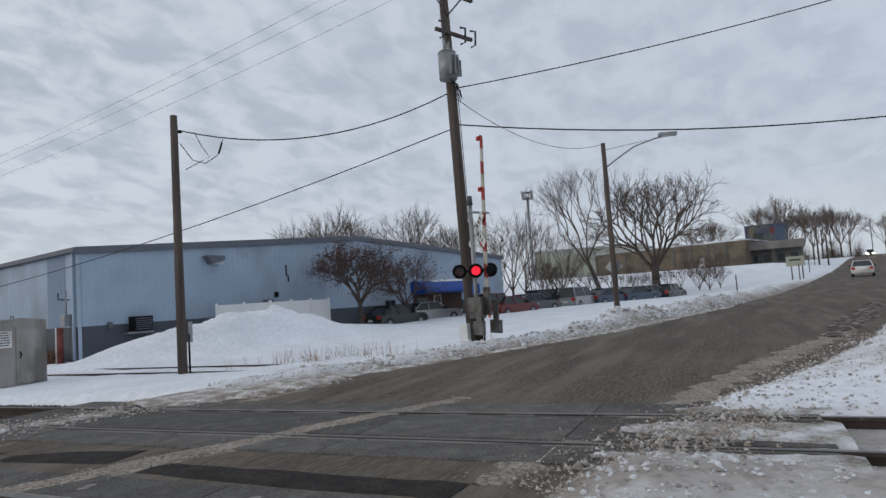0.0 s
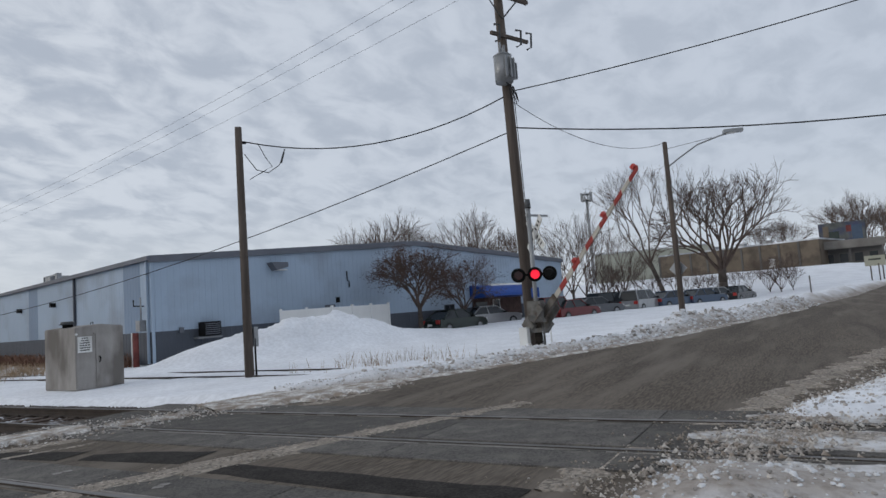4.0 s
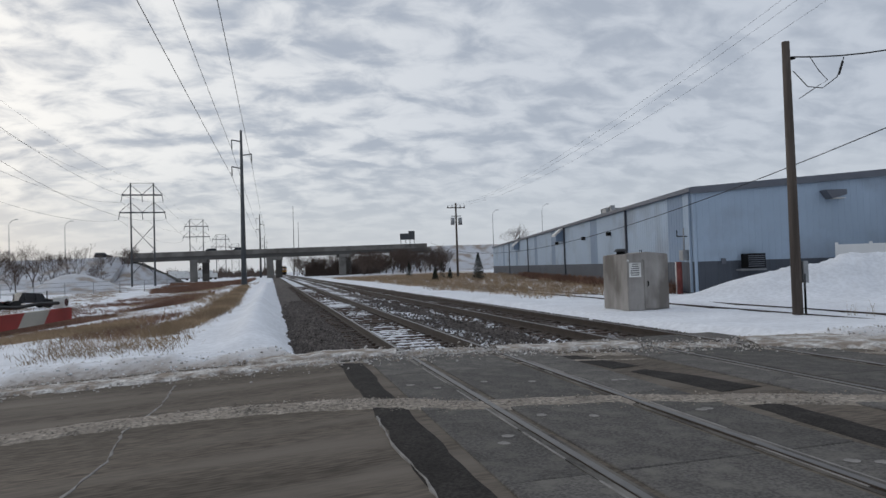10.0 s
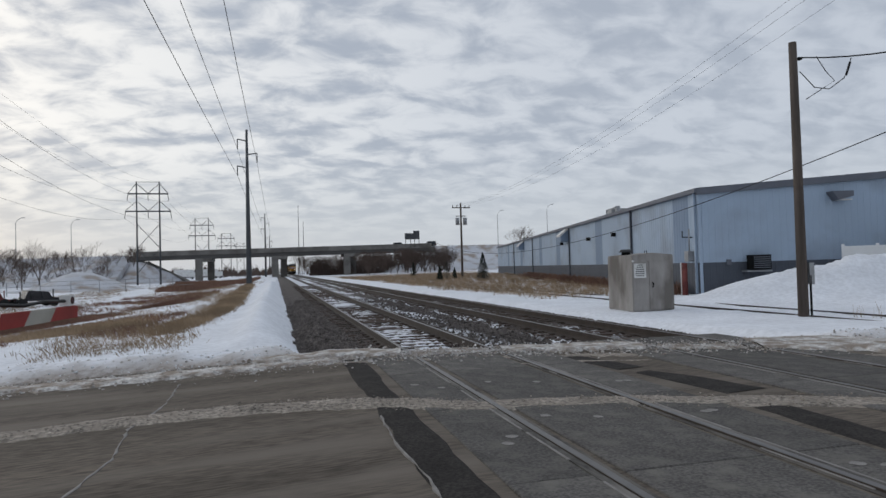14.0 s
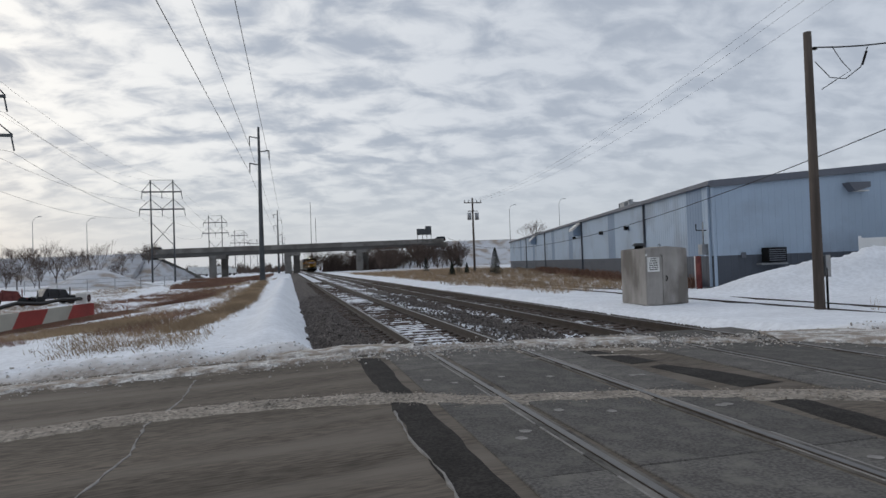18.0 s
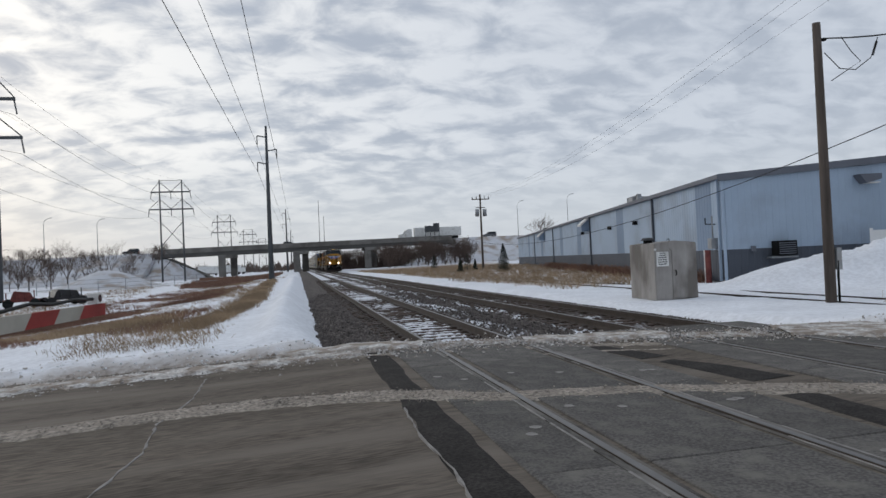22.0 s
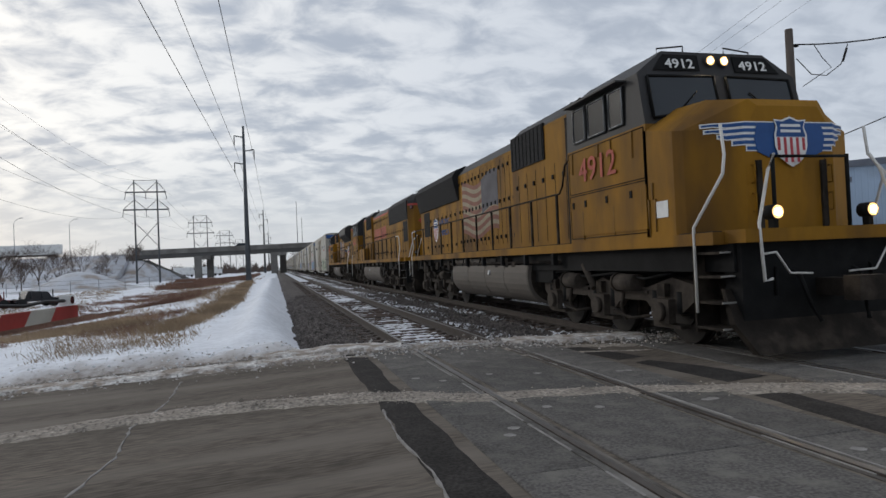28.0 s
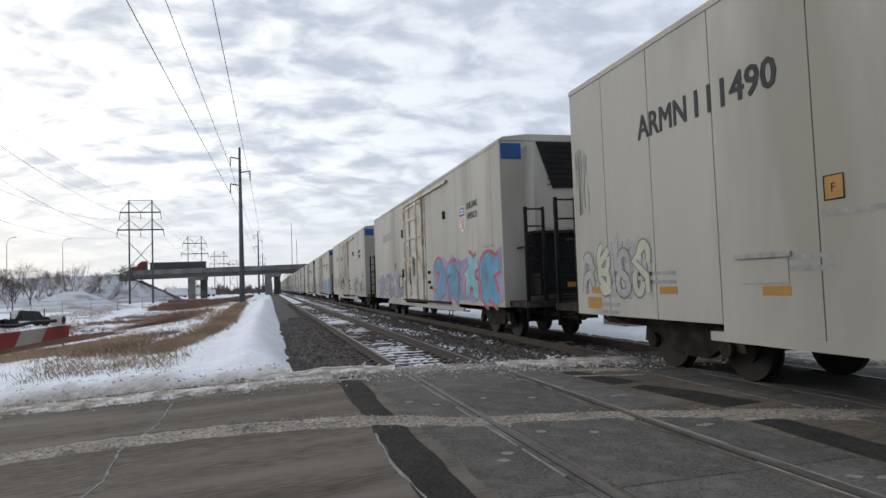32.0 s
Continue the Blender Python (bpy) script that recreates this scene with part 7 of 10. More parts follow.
def board_sign():
    s = empty("roadside_sign", polar(93.7, 76, float(ground_z(76, -5)) * 0 + 1.7) @ pose(0, 0, 0, 0, 0, -88), "pale cream roadside signboard on two posts", "sign")
    part("board", box(B(), -0.85, 0.85, -0.06, 0.06, 0.75, 1.75), CREAM, s)
    part("text_bar", box(B(), -0.55, 0.5, -0.065, -0.06, 1.3, 1.45), P_GREEN, s)
    for x in (-0.4, 0.6):
        part("post", cyl(B(), (x, 0.1, -1.2), (x, 0.1, 1.7), 0.06), WOODPOLE, s)


board_sign()
for azm, d, h in ((95.3, 120, 8.5), (95.9, 122, 5.0), (95.0, 118, 4.0), (98.8, 235, 11.0), (93.9, 72, 1.6), (94.6, 92, 2.2), (89.4, 60, 1.4)):
    a = radians(azm)
    x, y = d * math.sin(a), d * math.cos(a)
    z = float(ground_z(x, y))
    po = empty("roadside_pole", pose(x, y, z), "plain roadside pole at the snowy verge", "pole", "roadside poles")
    part("pole", cyl(B(), (0, 0, -0.8), (0, 0, h), 0.13 if h > 4 else 0.05, n=8), WOODPOLE, po)
    if h > 6:
        part("crossarm", box(B(), -0.9, 0.9, -0.07, 0.07, h - 0.6, h - 0.45), WOODPOLE, po)


def cell_tower():
    t = empty("cell_tower", polar(73.15, 150, 0), "slender grey cell tower with panel antennas", "tower")
    part("pole", cyl(B(), (0, 0, -0.5), (0, 0, 23.5), 0.45, 0.28, 10), GALV, t)
    for z in (23.2, 24.6):
        ring = part("antenna_mount", cyl(B(), (0, 0, z - 0.1), (0, 0, z + 0.1), 0.9, n=12), STEELDARK, t)
    for k in range(6):
        a = math.pi * k / 3
        part("antenna", box(B(), -0.16, 0.16, -0.1, 0.1, 23.0, 25.0, pose(1.15 * math.cos(a), 1.15 * math.sin(a), 0, 0, 0, math.degrees(a))), GALV, t)
    part("spike", cyl(B(), (0, 0, 24.5), (0, 0, 26), 0.05), STEELDARK, t)


cell_tower()


# ---- yard left of the tracks ----
def yard():
    rng = random.Random(9)
    y_ = empty("chain_fence", pose(0, 0, 0), "grey wire fence along the edge of the yard", "fence")
    pts = [(-38 + 3.0 * k, 96 + 3.2 * k) for k in range(9)]
    for (xa, ya), (xb, yb) in zip(pts, pts[1:]):
        part("fence_post", cyl(B(), (xa, ya, -1.0), (xa, ya, 0.95), 0.05), GALV, y_)
        for z in (0.9, 0.3, -0.3):
            part("fence_wire", tube(B(), [(xa, ya, z), (xb, yb, z)], 0.025, 4), GALV, y_)
    for k, (x, yy, w, mt, label) in enumerate(((-25.5, 59, 3.6, P_BLACK, "dark farm implement parked in the yard"), (-22.5, 60.5, 2.6, MAROON, "red farm implement parked in the yard"), (-19.8, 62, 3.4, P_BLACK, "dark trailer frame parked in the yard"), (-28.5, 57, 3.0, MAROON, "red flatbed wagon parked in the yard"))):
        z = float(ground_z(x, yy))
        t = empty("farm_machine", pose(x, yy, z, 0, 0, 20 * k), label, "farm machine", "yard machines")
        part("frame", box(B(), -w / 2, w / 2, -0.7, 0.7, 0.5, 0.7), mt, t)
        part("body", prism(B(), [(-w * 0.3, 0.7), (w * 0.35, 0.7), (w * 0.25, 1.25), (-w * 0.2, 1.4)], "y", -0.6, 0.6), mt, t)
        for sx in (-1, 1):
            for sy in (-1, 1):
                part("wheel", cyl(B(), (sx * w * 0.36, sy * 0.6, 0.38), (sx * w * 0.36, sy * 0.85, 0.38), 0.38, n=14), RUBBER, t)
        part("drawbar", tube(B(), [(w / 2, 0, 0.6), (w / 2 + 1.2, 0, 0.5)], 0.07), BLACK, t)
        for q in range(4):
            part("rib", tube(B(), [(-w * 0.4 + q * w * 0.25, -0.65, 0.7), (-w * 0.4 + q * w * 0.25, -0.65, 1.3 + 0.15 * (q % 2))], 0.05), mt, t)
    xs, ys = np.linspace(-48, -20, 24), np.linspace(100, 150, 24)
    heap = sheet("snow_mound", xs, ys, lambda X, Y: -1.2 + 3.6 * np.exp(-((X + 33) / 6.5) ** 2 - ((Y - 126) / 7) ** 2) + 0.2 * wobble(X, Y, 0.8), SNOWBANK)
    tagged(heap, "big snow mound at the foot of the embankment", "snow mound")


yard()


def white_bus():
    for x, y, label in ((-25.0, 262, "white lorry parked beyond the bridge"), (-33.0, 258, "white trailer parked beyond the bridge")):
        t = empty("parked_lorry", pose(x, y, -0.5, 0, 0, 10), label, "lorry", "parked lorries")
        part("box", box(B(), -3.5, 3.5, -1.2, 1.2, 0.9, 3.6), WHITE, t)
        part("cab", box(B(), 3.5, 5.2, -1.1, 1.1, 0.7, 2.6), WHITE, t)
        for xx in (-2.5, 2.8, 4.4):
            part("wheel", cyl(B(), (xx, -1.25, 0.45), (xx, -0.9, 0.45), 0.45, n=12), RUBBER, t)


white_bus()


def semi(m, label, trailer, cab, tall=3.9):
    """A lorry with its trailer; local -x is its front."""
    t = empty("semi_truck", m, label, "lorry", "highway traffic")
    bm = box(B(), 0, 15.5, -1.25, 1.25, 1.1, tall)
    bmesh.ops.bevel(bm, geom=list(bm.edges), offset=0.05, segments=1, affect="EDGES")
    part("trailer", bm, trailer, t)
    part("cab", prism(B(), [(-1.0, 0.7), (-5.2, 0.7), (-5.2, 1.9), (-3.6, 2.1), (-3.0, 3.1), (-2.4, 3.6), (-1.0, 3.6)], "y", -1.15, 1.15), cab, t)
    part("windscreen", prism(B(), [(-3.62, 2.15), (-3.05, 3.05), (-3.1, 3.1), (-3.7, 2.2)], "y", -1.0, 1.0), GLASS, t)
    for x in (-4.2, -1.6, -0.3, 12.6, 13.9):
        for s in (-1, 1):
            part("wheel", cyl(B(), (x, s * 0.9, 0.5), (x, s * 1.22, 0.5), 0.5, n=14), RUBBER, t)
    part("chassis", box(B(), -4.8, 14.5, -0.5, 0.5, 0.7, 1.1), BLACK, t)
    return t


traffic = []
for k, (t0, x0, v, what) in enumerate(((24.0, 0.0, -18.7, "white"), (31.5, -22.0, -23.5, "dark"))):
    ob = semi(pose(0, 0, 0), "white lorry trailer crossing the overpass" if what == "white" else "dark lorry with a red cab crossing the overpass", WHITE if what == "white" else P_BLACK, WHITE if what == "white" else MAROON, 4.0 if what == "white" else 3.2)
    traffic.append((ob, t0, x0, v, 3.6))
for t0, x0, v, paint, y in ((20.0, 0.0, -24, P_BLACK, 3.6), (22.0, -2.0, 24, P_GREY, 7.6), (13.0, 18.0, 22, P_BLACK, 7.6), (16.0, 5.0, -22, P_BLACK, 3.6), (24.2, 10.0, -24, P_GREY, 3.6), (26.5, 24.0, -23, P_BLACK, 3.6), (10.3, -25.0, -23, P_BLACK, 3.6), (9.0, 14.0, -24, P_GREY, 3.6)):
    ob = car(pose(0, 0, 0), "car crossing the highway overpass", paint, True, "highway traffic")
    traffic.append((ob, t0, x0, v, y))
white_car = car(pose(0, 0, 0), "white sedan driving away up the road", WHITE, False, "road traffic")
dark_car = car(pose(0, 0, 0), "dark car coming down the road with headlights on", P_BLACK, True, "road traffic", True)
# ---- the train ----
def loft(bm, rings, mi=0, close=True, cap=True):
    """Skins between closed outlines of equal length."""
    vs = [[bm.verts.new(p) for p in r] for r in rings]
    n = len(vs[0])
    for a, b in zip(vs, vs[1:]):
        for i in range(n if close else n - 1):
            bm.faces.new((a[i], a[(i + 1) % n], b[(i + 1) % n], b[i])).material_index = mi
    if cap:
        bm.faces.new(vs[0][::-1]).material_index = mi
        bm.faces.new(vs[-1]).material_index = mi
    return bm


def mirror_half(half):
    """A closed outline from its right half, listed from the bottom up."""
    return half + [(-x, z) for x, z in half[::-1]]


def wheel_mesh(r):
    bm = B()
    cyl(bm, (-0.07, 0, 0), (0.07, 0, 0), r, n=28)
    cyl(bm, (0.05, 0, 0), (0.09, 0, 0), r + 0.03, n=28)
    cyl(bm, (-0.10, 0, 0), (-0.07, 0, 0), r * 0.45, n=16)
    return bm


def shield(parent, m, s, stripes=True):
    """A plain heraldic shield with a blue chief and red and white bars, lying in local x, y."""
    half = [(0, -0.58), (0.16, -0.5), (0.33, -0.36), (0.42, -0.12), (0.42, 0.12), (0.36, 0.3), (0.42, 0.46), (0.22, 0.44), (0, 0.52)]
    out = [(x * s, y * s) for x, y in half] + [(-x * s, y * s) for x, y in half[::-1]][1:-1]
    base = part("emblem", prism(B(), out, "z", 0, 0.004), WHITE, parent, "shield emblem in red, white and blue")
    base.matrix_basis = m
    chief = [(x * 0.9 * s, max(y, 0.08) * 0.92 * s) for x, y in half[3:]]
    c = part("emblem_top", prism(B(), chief + [(-x, y) for x, y in chief[::-1]][1:], "z", 0.004, 0.007), EMB_BLUE, base)
    for k in range(5):
        x = (-0.32 + 0.16 * k) * s
        lowz = -0.30 * s - (0.18 * s if abs(k - 2) < 2 else 0) + (0.08 * s if abs(k - 2) == 2 else 0)
        part("emblem_stripe", box(B(), x - 0.035 * s, x + 0.035 * s, lowz, 0.06 * s, 0.004, 0.007), EMB_RED, base)
    for k in range(2):
        part("text_bar", box(B(), -0.26 * s, 0.26 * s, (0.17 + 0.12 * k) * s, (0.23 + 0.12 * k) * s, 0.007, 0.009), WHITE, base)
    return base


def waving_flag(parent, side_x, cs, y0, y1, z0, z1, canton_front):
    """A faded waving flag painted on the hood: wavy stripes and a dull blue field."""
    n = 13
    L_ = y1 - y0

    def wav(y, f):
        return 0.13 * math.sin(2 * math.pi * (y - y0) / L_ * 1.15 + 0.6) * (0.5 + 0.5 * f)
    x0, x1 = side_x, side_x + 0.003 * cs
    for k in range(n):
        za, zb = z0 + (z1 - z0) * k / n, z0 + (z1 - z0) * (k + 1) / n
        bm = B()
        m = 18
        ys = [y0 + L_ * i / m for i in range(m + 1)]
        ring = [(y, za + wav(y, 1)) for y in ys] + [(y, zb + wav(y, 1)) for y in ys[::-1]]
        prism(bm, ring, "x", min(x0, x1), max(x0, x1))
        part("flag_stripe", bm, FLAG_RED if k % 2 == 0 else FLAG_WHITE, parent)
    yc0, yc1 = (y0, y0 + L_ * 0.42) if canton_front else (y1 - L_ * 0.42, y1)
    ys = [yc0 + (yc1 - yc0) * i / 8 for i in range(9)]
    zc = z0 + (z1 - z0) * 0.40
    ring = [(y, zc + wav(y, 1)) for y in ys] + [(y, z1 + wav(y, 1) + 0.02) for y in ys[::-1]]
    part("flag_field", prism(B(), ring, "x", min(x0, x0 + 0.006 * cs), max(x0, x0 + 0.006 * cs)), FLAG_BLUE, parent, "faded blue flag field")


def truck6(loco, yc):
    """A six-wheel locomotive truck with its side frames and fittings."""
    t = new("truck")
    t.parent = loco
    t.matrix_basis = pose(0, yc, 0)
    me = None
    for k, y in enumerate((-2.05, 0.0, 2.05)):
        ax = part("axle", cyl(B(), (-0.9, y, 0.53), (0.9, y, 0.53), 0.09, n=10), GRIME, t)
        for s in (-1, 1):
            w = part("wheel", wheel_mesh(0.53), WHEEL, t)
            w.matrix_basis = pose(s * 0.755, y, 0.53, 0, 0, 0 if s < 0 else 180)
    for s in (-1, 1):
        x0, x1 = (1.02, 1.2) if s > 0 else (-1.2, -1.02)
        prof = [(-2.75, 0.72), (-2.75, 0.98), (-2.2, 1.08), (-1.5, 0.9), (-0.6, 0.88), (0, 1.05), (0.6, 0.88), (1.5, 0.9), (2.2, 1.08), (2.75, 0.98), (2.75, 0.72), (2.4, 0.5), (1.7, 0.5), (1.45, 0.68), (0.65, 0.68), (0.4, 0.5), (-0.4, 0.5), (-0.65, 0.68), (-1.45, 0.68), (-1.7, 0.5), (-2.4, 0.5)]
        part("side_frame", prism(B(), prof, "x", x0, x1), TRUCKDUST, t, "grimy cast side frame")
        for y in (-2.05, 0.0, 2.05):
            xb = s * 1.2
            box_ = part("axle_box", box(B(), min(xb, xb + s * 0.12), max(xb, xb + s * 0.12), y - 0.22, y + 0.22, 0.36, 0.74), TRUCKDUST, t)
            part("bearing_cap", cyl(B(), (s * 1.32, y, 0.54), (s * 1.40, y, 0.54), 0.15, n=14), TRUCKDUST, box_)
            for dy in (-0.34, 0.34):
                part("spring", cyl(B(), (s * 1.14, y + dy, 0.52), (s * 1.14, y + dy, 0.86), 0.09, n=10), BLACK, t)
        for y in (-1.05, 1.05):
            part("brake_cylinder", cyl(B(), (s * 1.28, y - 0.3, 0.98), (s * 1.28, y + 0.3, 0.98), 0.15, n=14), TRUCKDUST, t)
            part("brake_rod", tube(B(), [(s * 1.25, y - 0.6, 0.45), (s * 1.25, y, 0.36), (s * 1.25, y + 0.6, 0.45)], 0.03), GRIME, t)
            part("cylinder_head", cyl(B(), (s * 1.28, y + 0.3, 0.98), (s * 1.28, y + 0.36, 0.98), 0.17, n=14), GRIME, t)
            part("frame_rib", box(B(), min(s * 1.2, s * 1.24), max(s * 1.2, s * 1.24), y - 0.5, y + 0.5, 0.80, 0.85), TRUCKDUST, t)
            part("brake_hanger", tube(B(), [(s * 1.22, y + 0.25, 0.88), (s * 1.22, y + 0.38, 0.55), (s * 1.1, y + 0.42, 0.3)], 0.035, 5), TRUCKDUST, t)
            part("brake_shoe", box(B(), s * 0.76 - 0.09, s * 0.76 + 0.09, y + 0.38, y + 0.46, 0.3, 0.72), GRIME, t)
        for y in (-2.05, 0.0, 2.05):
            part("pedestal_tie", box(B(), min(s * 1.05, s * 1.22), max(s * 1.05, s * 1.22), y - 0.36, y + 0.36, 0.28, 0.34), TRUCKDUST, t)
            part("lateral_stop", box(B(), min(s * 1.2, s * 1.3), max(s * 1.2, s * 1.3), y - 0.10, y + 0.10, 0.78, 0.98), GRIME, t)
        part("traction_cable", tube(B(), [(s * 1.25, -2.3, 1.15), (s * 1.3, -1.6, 1.05), (s * 1.27, -0.6, 1.14), (s * 1.3, 0.5, 1.06), (s * 1.26, 1.6, 1.16), (s * 1.2, 2.4, 1.1)], 0.025, 5), BLACK, t)
        part("shock_absorber", cyl(B(), (s * 1.3, 0.15, 0.85), (s * 1.3, 0.55, 1.3), 0.07, n=10), TRUCKDUST, t)
        part("sand_pipe", tube(B(), [(s * 1.1, -2.9, 1.3), (s * 1.0, -2.95, 0.8), (s * 0.8, -2.75, 0.2)], 0.03), GRIME, t)
        part("sand_pipe", tube(B(), [(s * 1.1, 2.9, 1.3), (s * 1.0, 2.95, 0.8), (s * 0.8, 2.75, 0.2)], 0.03), GRIME, t)
    part("bolster", box(B(), -0.62, 0.62, -2.4, 2.4, 0.55, 1.3), BLACK, t)
    return t


def locomotive(number, ace, cs, label, name="locomotive"):
    """A six-axle road locomotive; local -y is its cab end, cs the side (+1 or -1) that is lettered."""
    lo = empty(name, pose(0, 0, 0), label, "locomotive", "locomotives")
    U = 10.45
    dE = 0.42 if number == "4912" else 0.0

    def y(u):
        return u - U
    # frame and walkway
    part("underframe", box(B(), -1.35, 1.35, y(0.3), y(20.6), 1.18, 1.55), BLACK, lo)
    bm = box(B(), -1.54, 1.54, y(0.45), y(20.45), 1.55, 1.72)
    part("side_sill", bm, YEL, lo, "yellow side sill and walkway")
    part("walkway", box(B(), -1.5, 1.5, y(0.5), y(20.4), 1.72, 1.735), GRIME, lo)
    for k in range(9):
        u = 5.6 + 1.6 * k
        part("sill_bracket", box(B(), cs * 1.5 - 0.05, cs * 1.5 + 0.05, y(u), y(u) + 0.12, 1.30, 1.55), BLACK, lo)
    fit = random.Random(int(number) + 1)
    for k in range(22):
        u, zc, hh, ww = fit.uniform(1.3, 19.6), fit.uniform(1.18, 1.38), fit.uniform(0.06, 0.17), fit.uniform(0.1, 0.42)
        if k % 3 == 0:
            part("brake_fitting", cyl(B(), (cs * 1.3, y(u), zc), (cs * 1.46, y(u), zc), hh, n=10), GRIME, lo)
        elif k % 3 == 1:
            part("junction_box", box(B(), min(cs * 1.3, cs * 1.47), max(cs * 1.3, cs * 1.47), y(u), y(u) + ww, zc - hh, zc + hh), GRIME, lo)
        else:
            part("hanging_hose", tube(B(), [(cs * 1.43, y(u), 1.5), (cs * 1.45, y(u) + 0.2, 1.22), (cs * 1.40, y(u) + 0.5, 1.12), (cs * 1.36, y(u) + 0.7, 1.3)], 0.022, 5), BLACK, lo)
    part("underside_piping", tube(B(), [(cs * 1.42, y(5.6), 1.36), (cs * 1.42, y(15.5), 1.36)], 0.04), GRIME, lo)
    # fuel tank and air reservoirs
    arc = [(1.50 - 0.62 + 0.62 * math.cos(-k * math.pi / 14), 0.98 + 0.62 * math.sin(-k * math.pi / 14)) for k in range(8)]
    sec = [(1.46, 1.30), (1.50, 1.12)] + arc + [(0.5, 0.34)]
    sec = sec + [(-x, z) for x, z in sec[::-1]]
    ta, tb = (7.25, 13.9) if not ace else (7.1, 12.6)
    tank = part("fuel_tank", loft(B(), [[(x * 0.985, y(ta), z * 0.99 + 0.01) for x, z in sec], [(x, y(ta + 0.05), z) for x, z in sec], [(x, y(tb - 0.05), z) for x, z in sec], [(x * 0.985, y(tb), z * 0.99 + 0.01) for x, z in sec]]), TANK, lo, "grey dusty fuel tank")
    # flat end plates: the dark of a recess is painted on, not hollowed out
    for q in (ta - 0.012, tb):
        part("tank_head", loft(B(), [[(x * 0.93, y(q), 0.85 + (z - 0.85) * 0.9) for x, z in sec], [(x * 0.93, y(q + 0.012), 0.85 + (z - 0.85) * 0.9) for x, z in sec]]), GRIME, tank, "flat dark tank end with the recess's shade in its colour")
    for q in (ta + 1.6, ta + 3.2, ta + 4.8):
        if q < tb - 0.5:
            part("tank_weld", loft(B(), [[(x * 1.004, y(q), z) for x, z in sec], [(x * 1.004, y(q + 0.03), z) for x, z in sec]]), TANK, tank)
    for s in (-1, 1):
        part("filler_cap", cyl(B(), (s * 1.45, y(10.0), 1.1), (s * 1.53, y(10.0), 1.12), 0.07, n=10), GALV, tank)
        part("air_tank", cyl(B(), (s * 1.2, y(9.8 if not ace else 8.5), 1.40), (s * 1.2, y(14.2 if not ace else 12.4), 1.40), 0.185, n=16), TANK, lo, "long grey air reservoir")
    part("equipment_rack", box(B(), -1.3, 1.3, y(6.2), y(7.2), 0.9, 1.3), BLACK, lo)
    part("battery_box", box(B(), -1.35, 1.35, y(14.0), y(14.6), 0.8, 1.4), BLACK, lo)
    truck6(lo, y(4.15))
    truck6(lo, y(16.75))
    # nose
    rings = []
    for u, half in ((0.71, [(0.76, 1.72), (0.76, 3.12), (0.52, 3.50)]), (0.78, [(0.86, 1.72), (0.86, 3.20), (0.60, 3.61)]), (1.14, [(1.44, 1.72), (1.44, 3.22), (0.86, 3.68)]), (1.28, [(1.52, 1.72), (1.52, 3.24), (0.92, 3.71)]), (2.05, [(1.52, 1.72), (1.52, 3.40), (0.94, 3.75)])):
        rings.append([(x, y(u), z) for x, z in mirror_half(half)])
    nose = part("nose", loft(B(), rings), YEL, lo, "yellow wide nose")
    # cab
    part("cab", box(B(), -1.52, 1.52, y(1.96), y(4.75), 1.72, 3.50), YEL, lo, "yellow cab side")
    bm = B()
    r0 = [(-1.52, y(1.96), 3.50), (1.52, y(1.96), 3.50), (1.52, y(4.75), 3.50), (-1.52, y(4.75), 3.50)]
    r1 = [(-1.50, y(2.16), 4.36), (1.50, y(2.16), 4.36), (1.50, y(4.75), 4.36), (-1.50, y(4.75), 4.36)]
    r2 = [(-0.98, y(2.26), 4.76), (0.98, y(2.26), 4.76), (0.98, y(4.75), 4.76), (-0.98, y(4.75), 4.76)]
    r3 = [(-0.72, y(2.5), 4.84), (0.72, y(2.5), 4.84), (0.72, y(4.75), 4.84), (-0.72, y(4.75), 4.84)]
    roof = part("cab_roof", loft(B(), [r0, r1, r2, r3]), LOCOGREY, lo, "dark grey upper cab and roof")
    if ace:
        for s in (-1, 1):
            part("red_band", box(B(), s * 1.522 - 0.003, s * 1.522 + 0.003, y(2.0), y(4.75), 3.50, 3.57), LOCORED, lo)

    def on_glass(x, f, lift=0.006):
        a, b = Vector((x, y(1.96), 3.50)), Vector((x * 1.50 / 1.52, y(2.16), 4.36))
        return a.lerp(b, f) + Vector((0, -lift * 0.9, lift * 0.4))
    for s in (-1, 1):
        bm = panel_quad(B(), on_glass(s * 0.12, 0.30), on_glass(s * 1.36, 0.10), on_glass(s * 1.36, 0.92), on_glass(s * 0.12, 0.95), (0, -0.02, 0.01))
        ws = part("windscreen", bm, GLASS, roof, "dark windscreen")
        for a, b in ((on_glass(s * 0.12, 0.30, 0.03), on_glass(s * 1.36, 0.10, 0.03)), (on_glass(s * 1.36, 0.10, 0.03), on_glass(s * 1.36, 0.92, 0.03)), (on_glass(s * 1.36, 0.92, 0.03), on_glass(s * 0.12, 0.95, 0.03)), (on_glass(s * 0.12, 0.95, 0.03), on_glass(s * 0.12, 0.30, 0.03))):
            part("gasket", tube(B(), [a, b], 0.025, 5), BLACK, ws)
        part("wiper", tube(B(), [on_glass(s * 0.9, 0.2, 0.05), on_glass(s * 0.5, 0.62, 0.05)], 0.012, 4), BLACK, ws)
        # number boards on the sloping brow
        bm = panel_quad(B(), (s * 0.34, y(2.17), 4.42), (s * 1.20, y(2.17), 4.42), (s * 0.98, y(2.245), 4.70), (s * 0.33, y(2.245), 4.70), (0, -0.02, 0))
        nb = part("number_board", bm, BLACK, roof, "black number board")
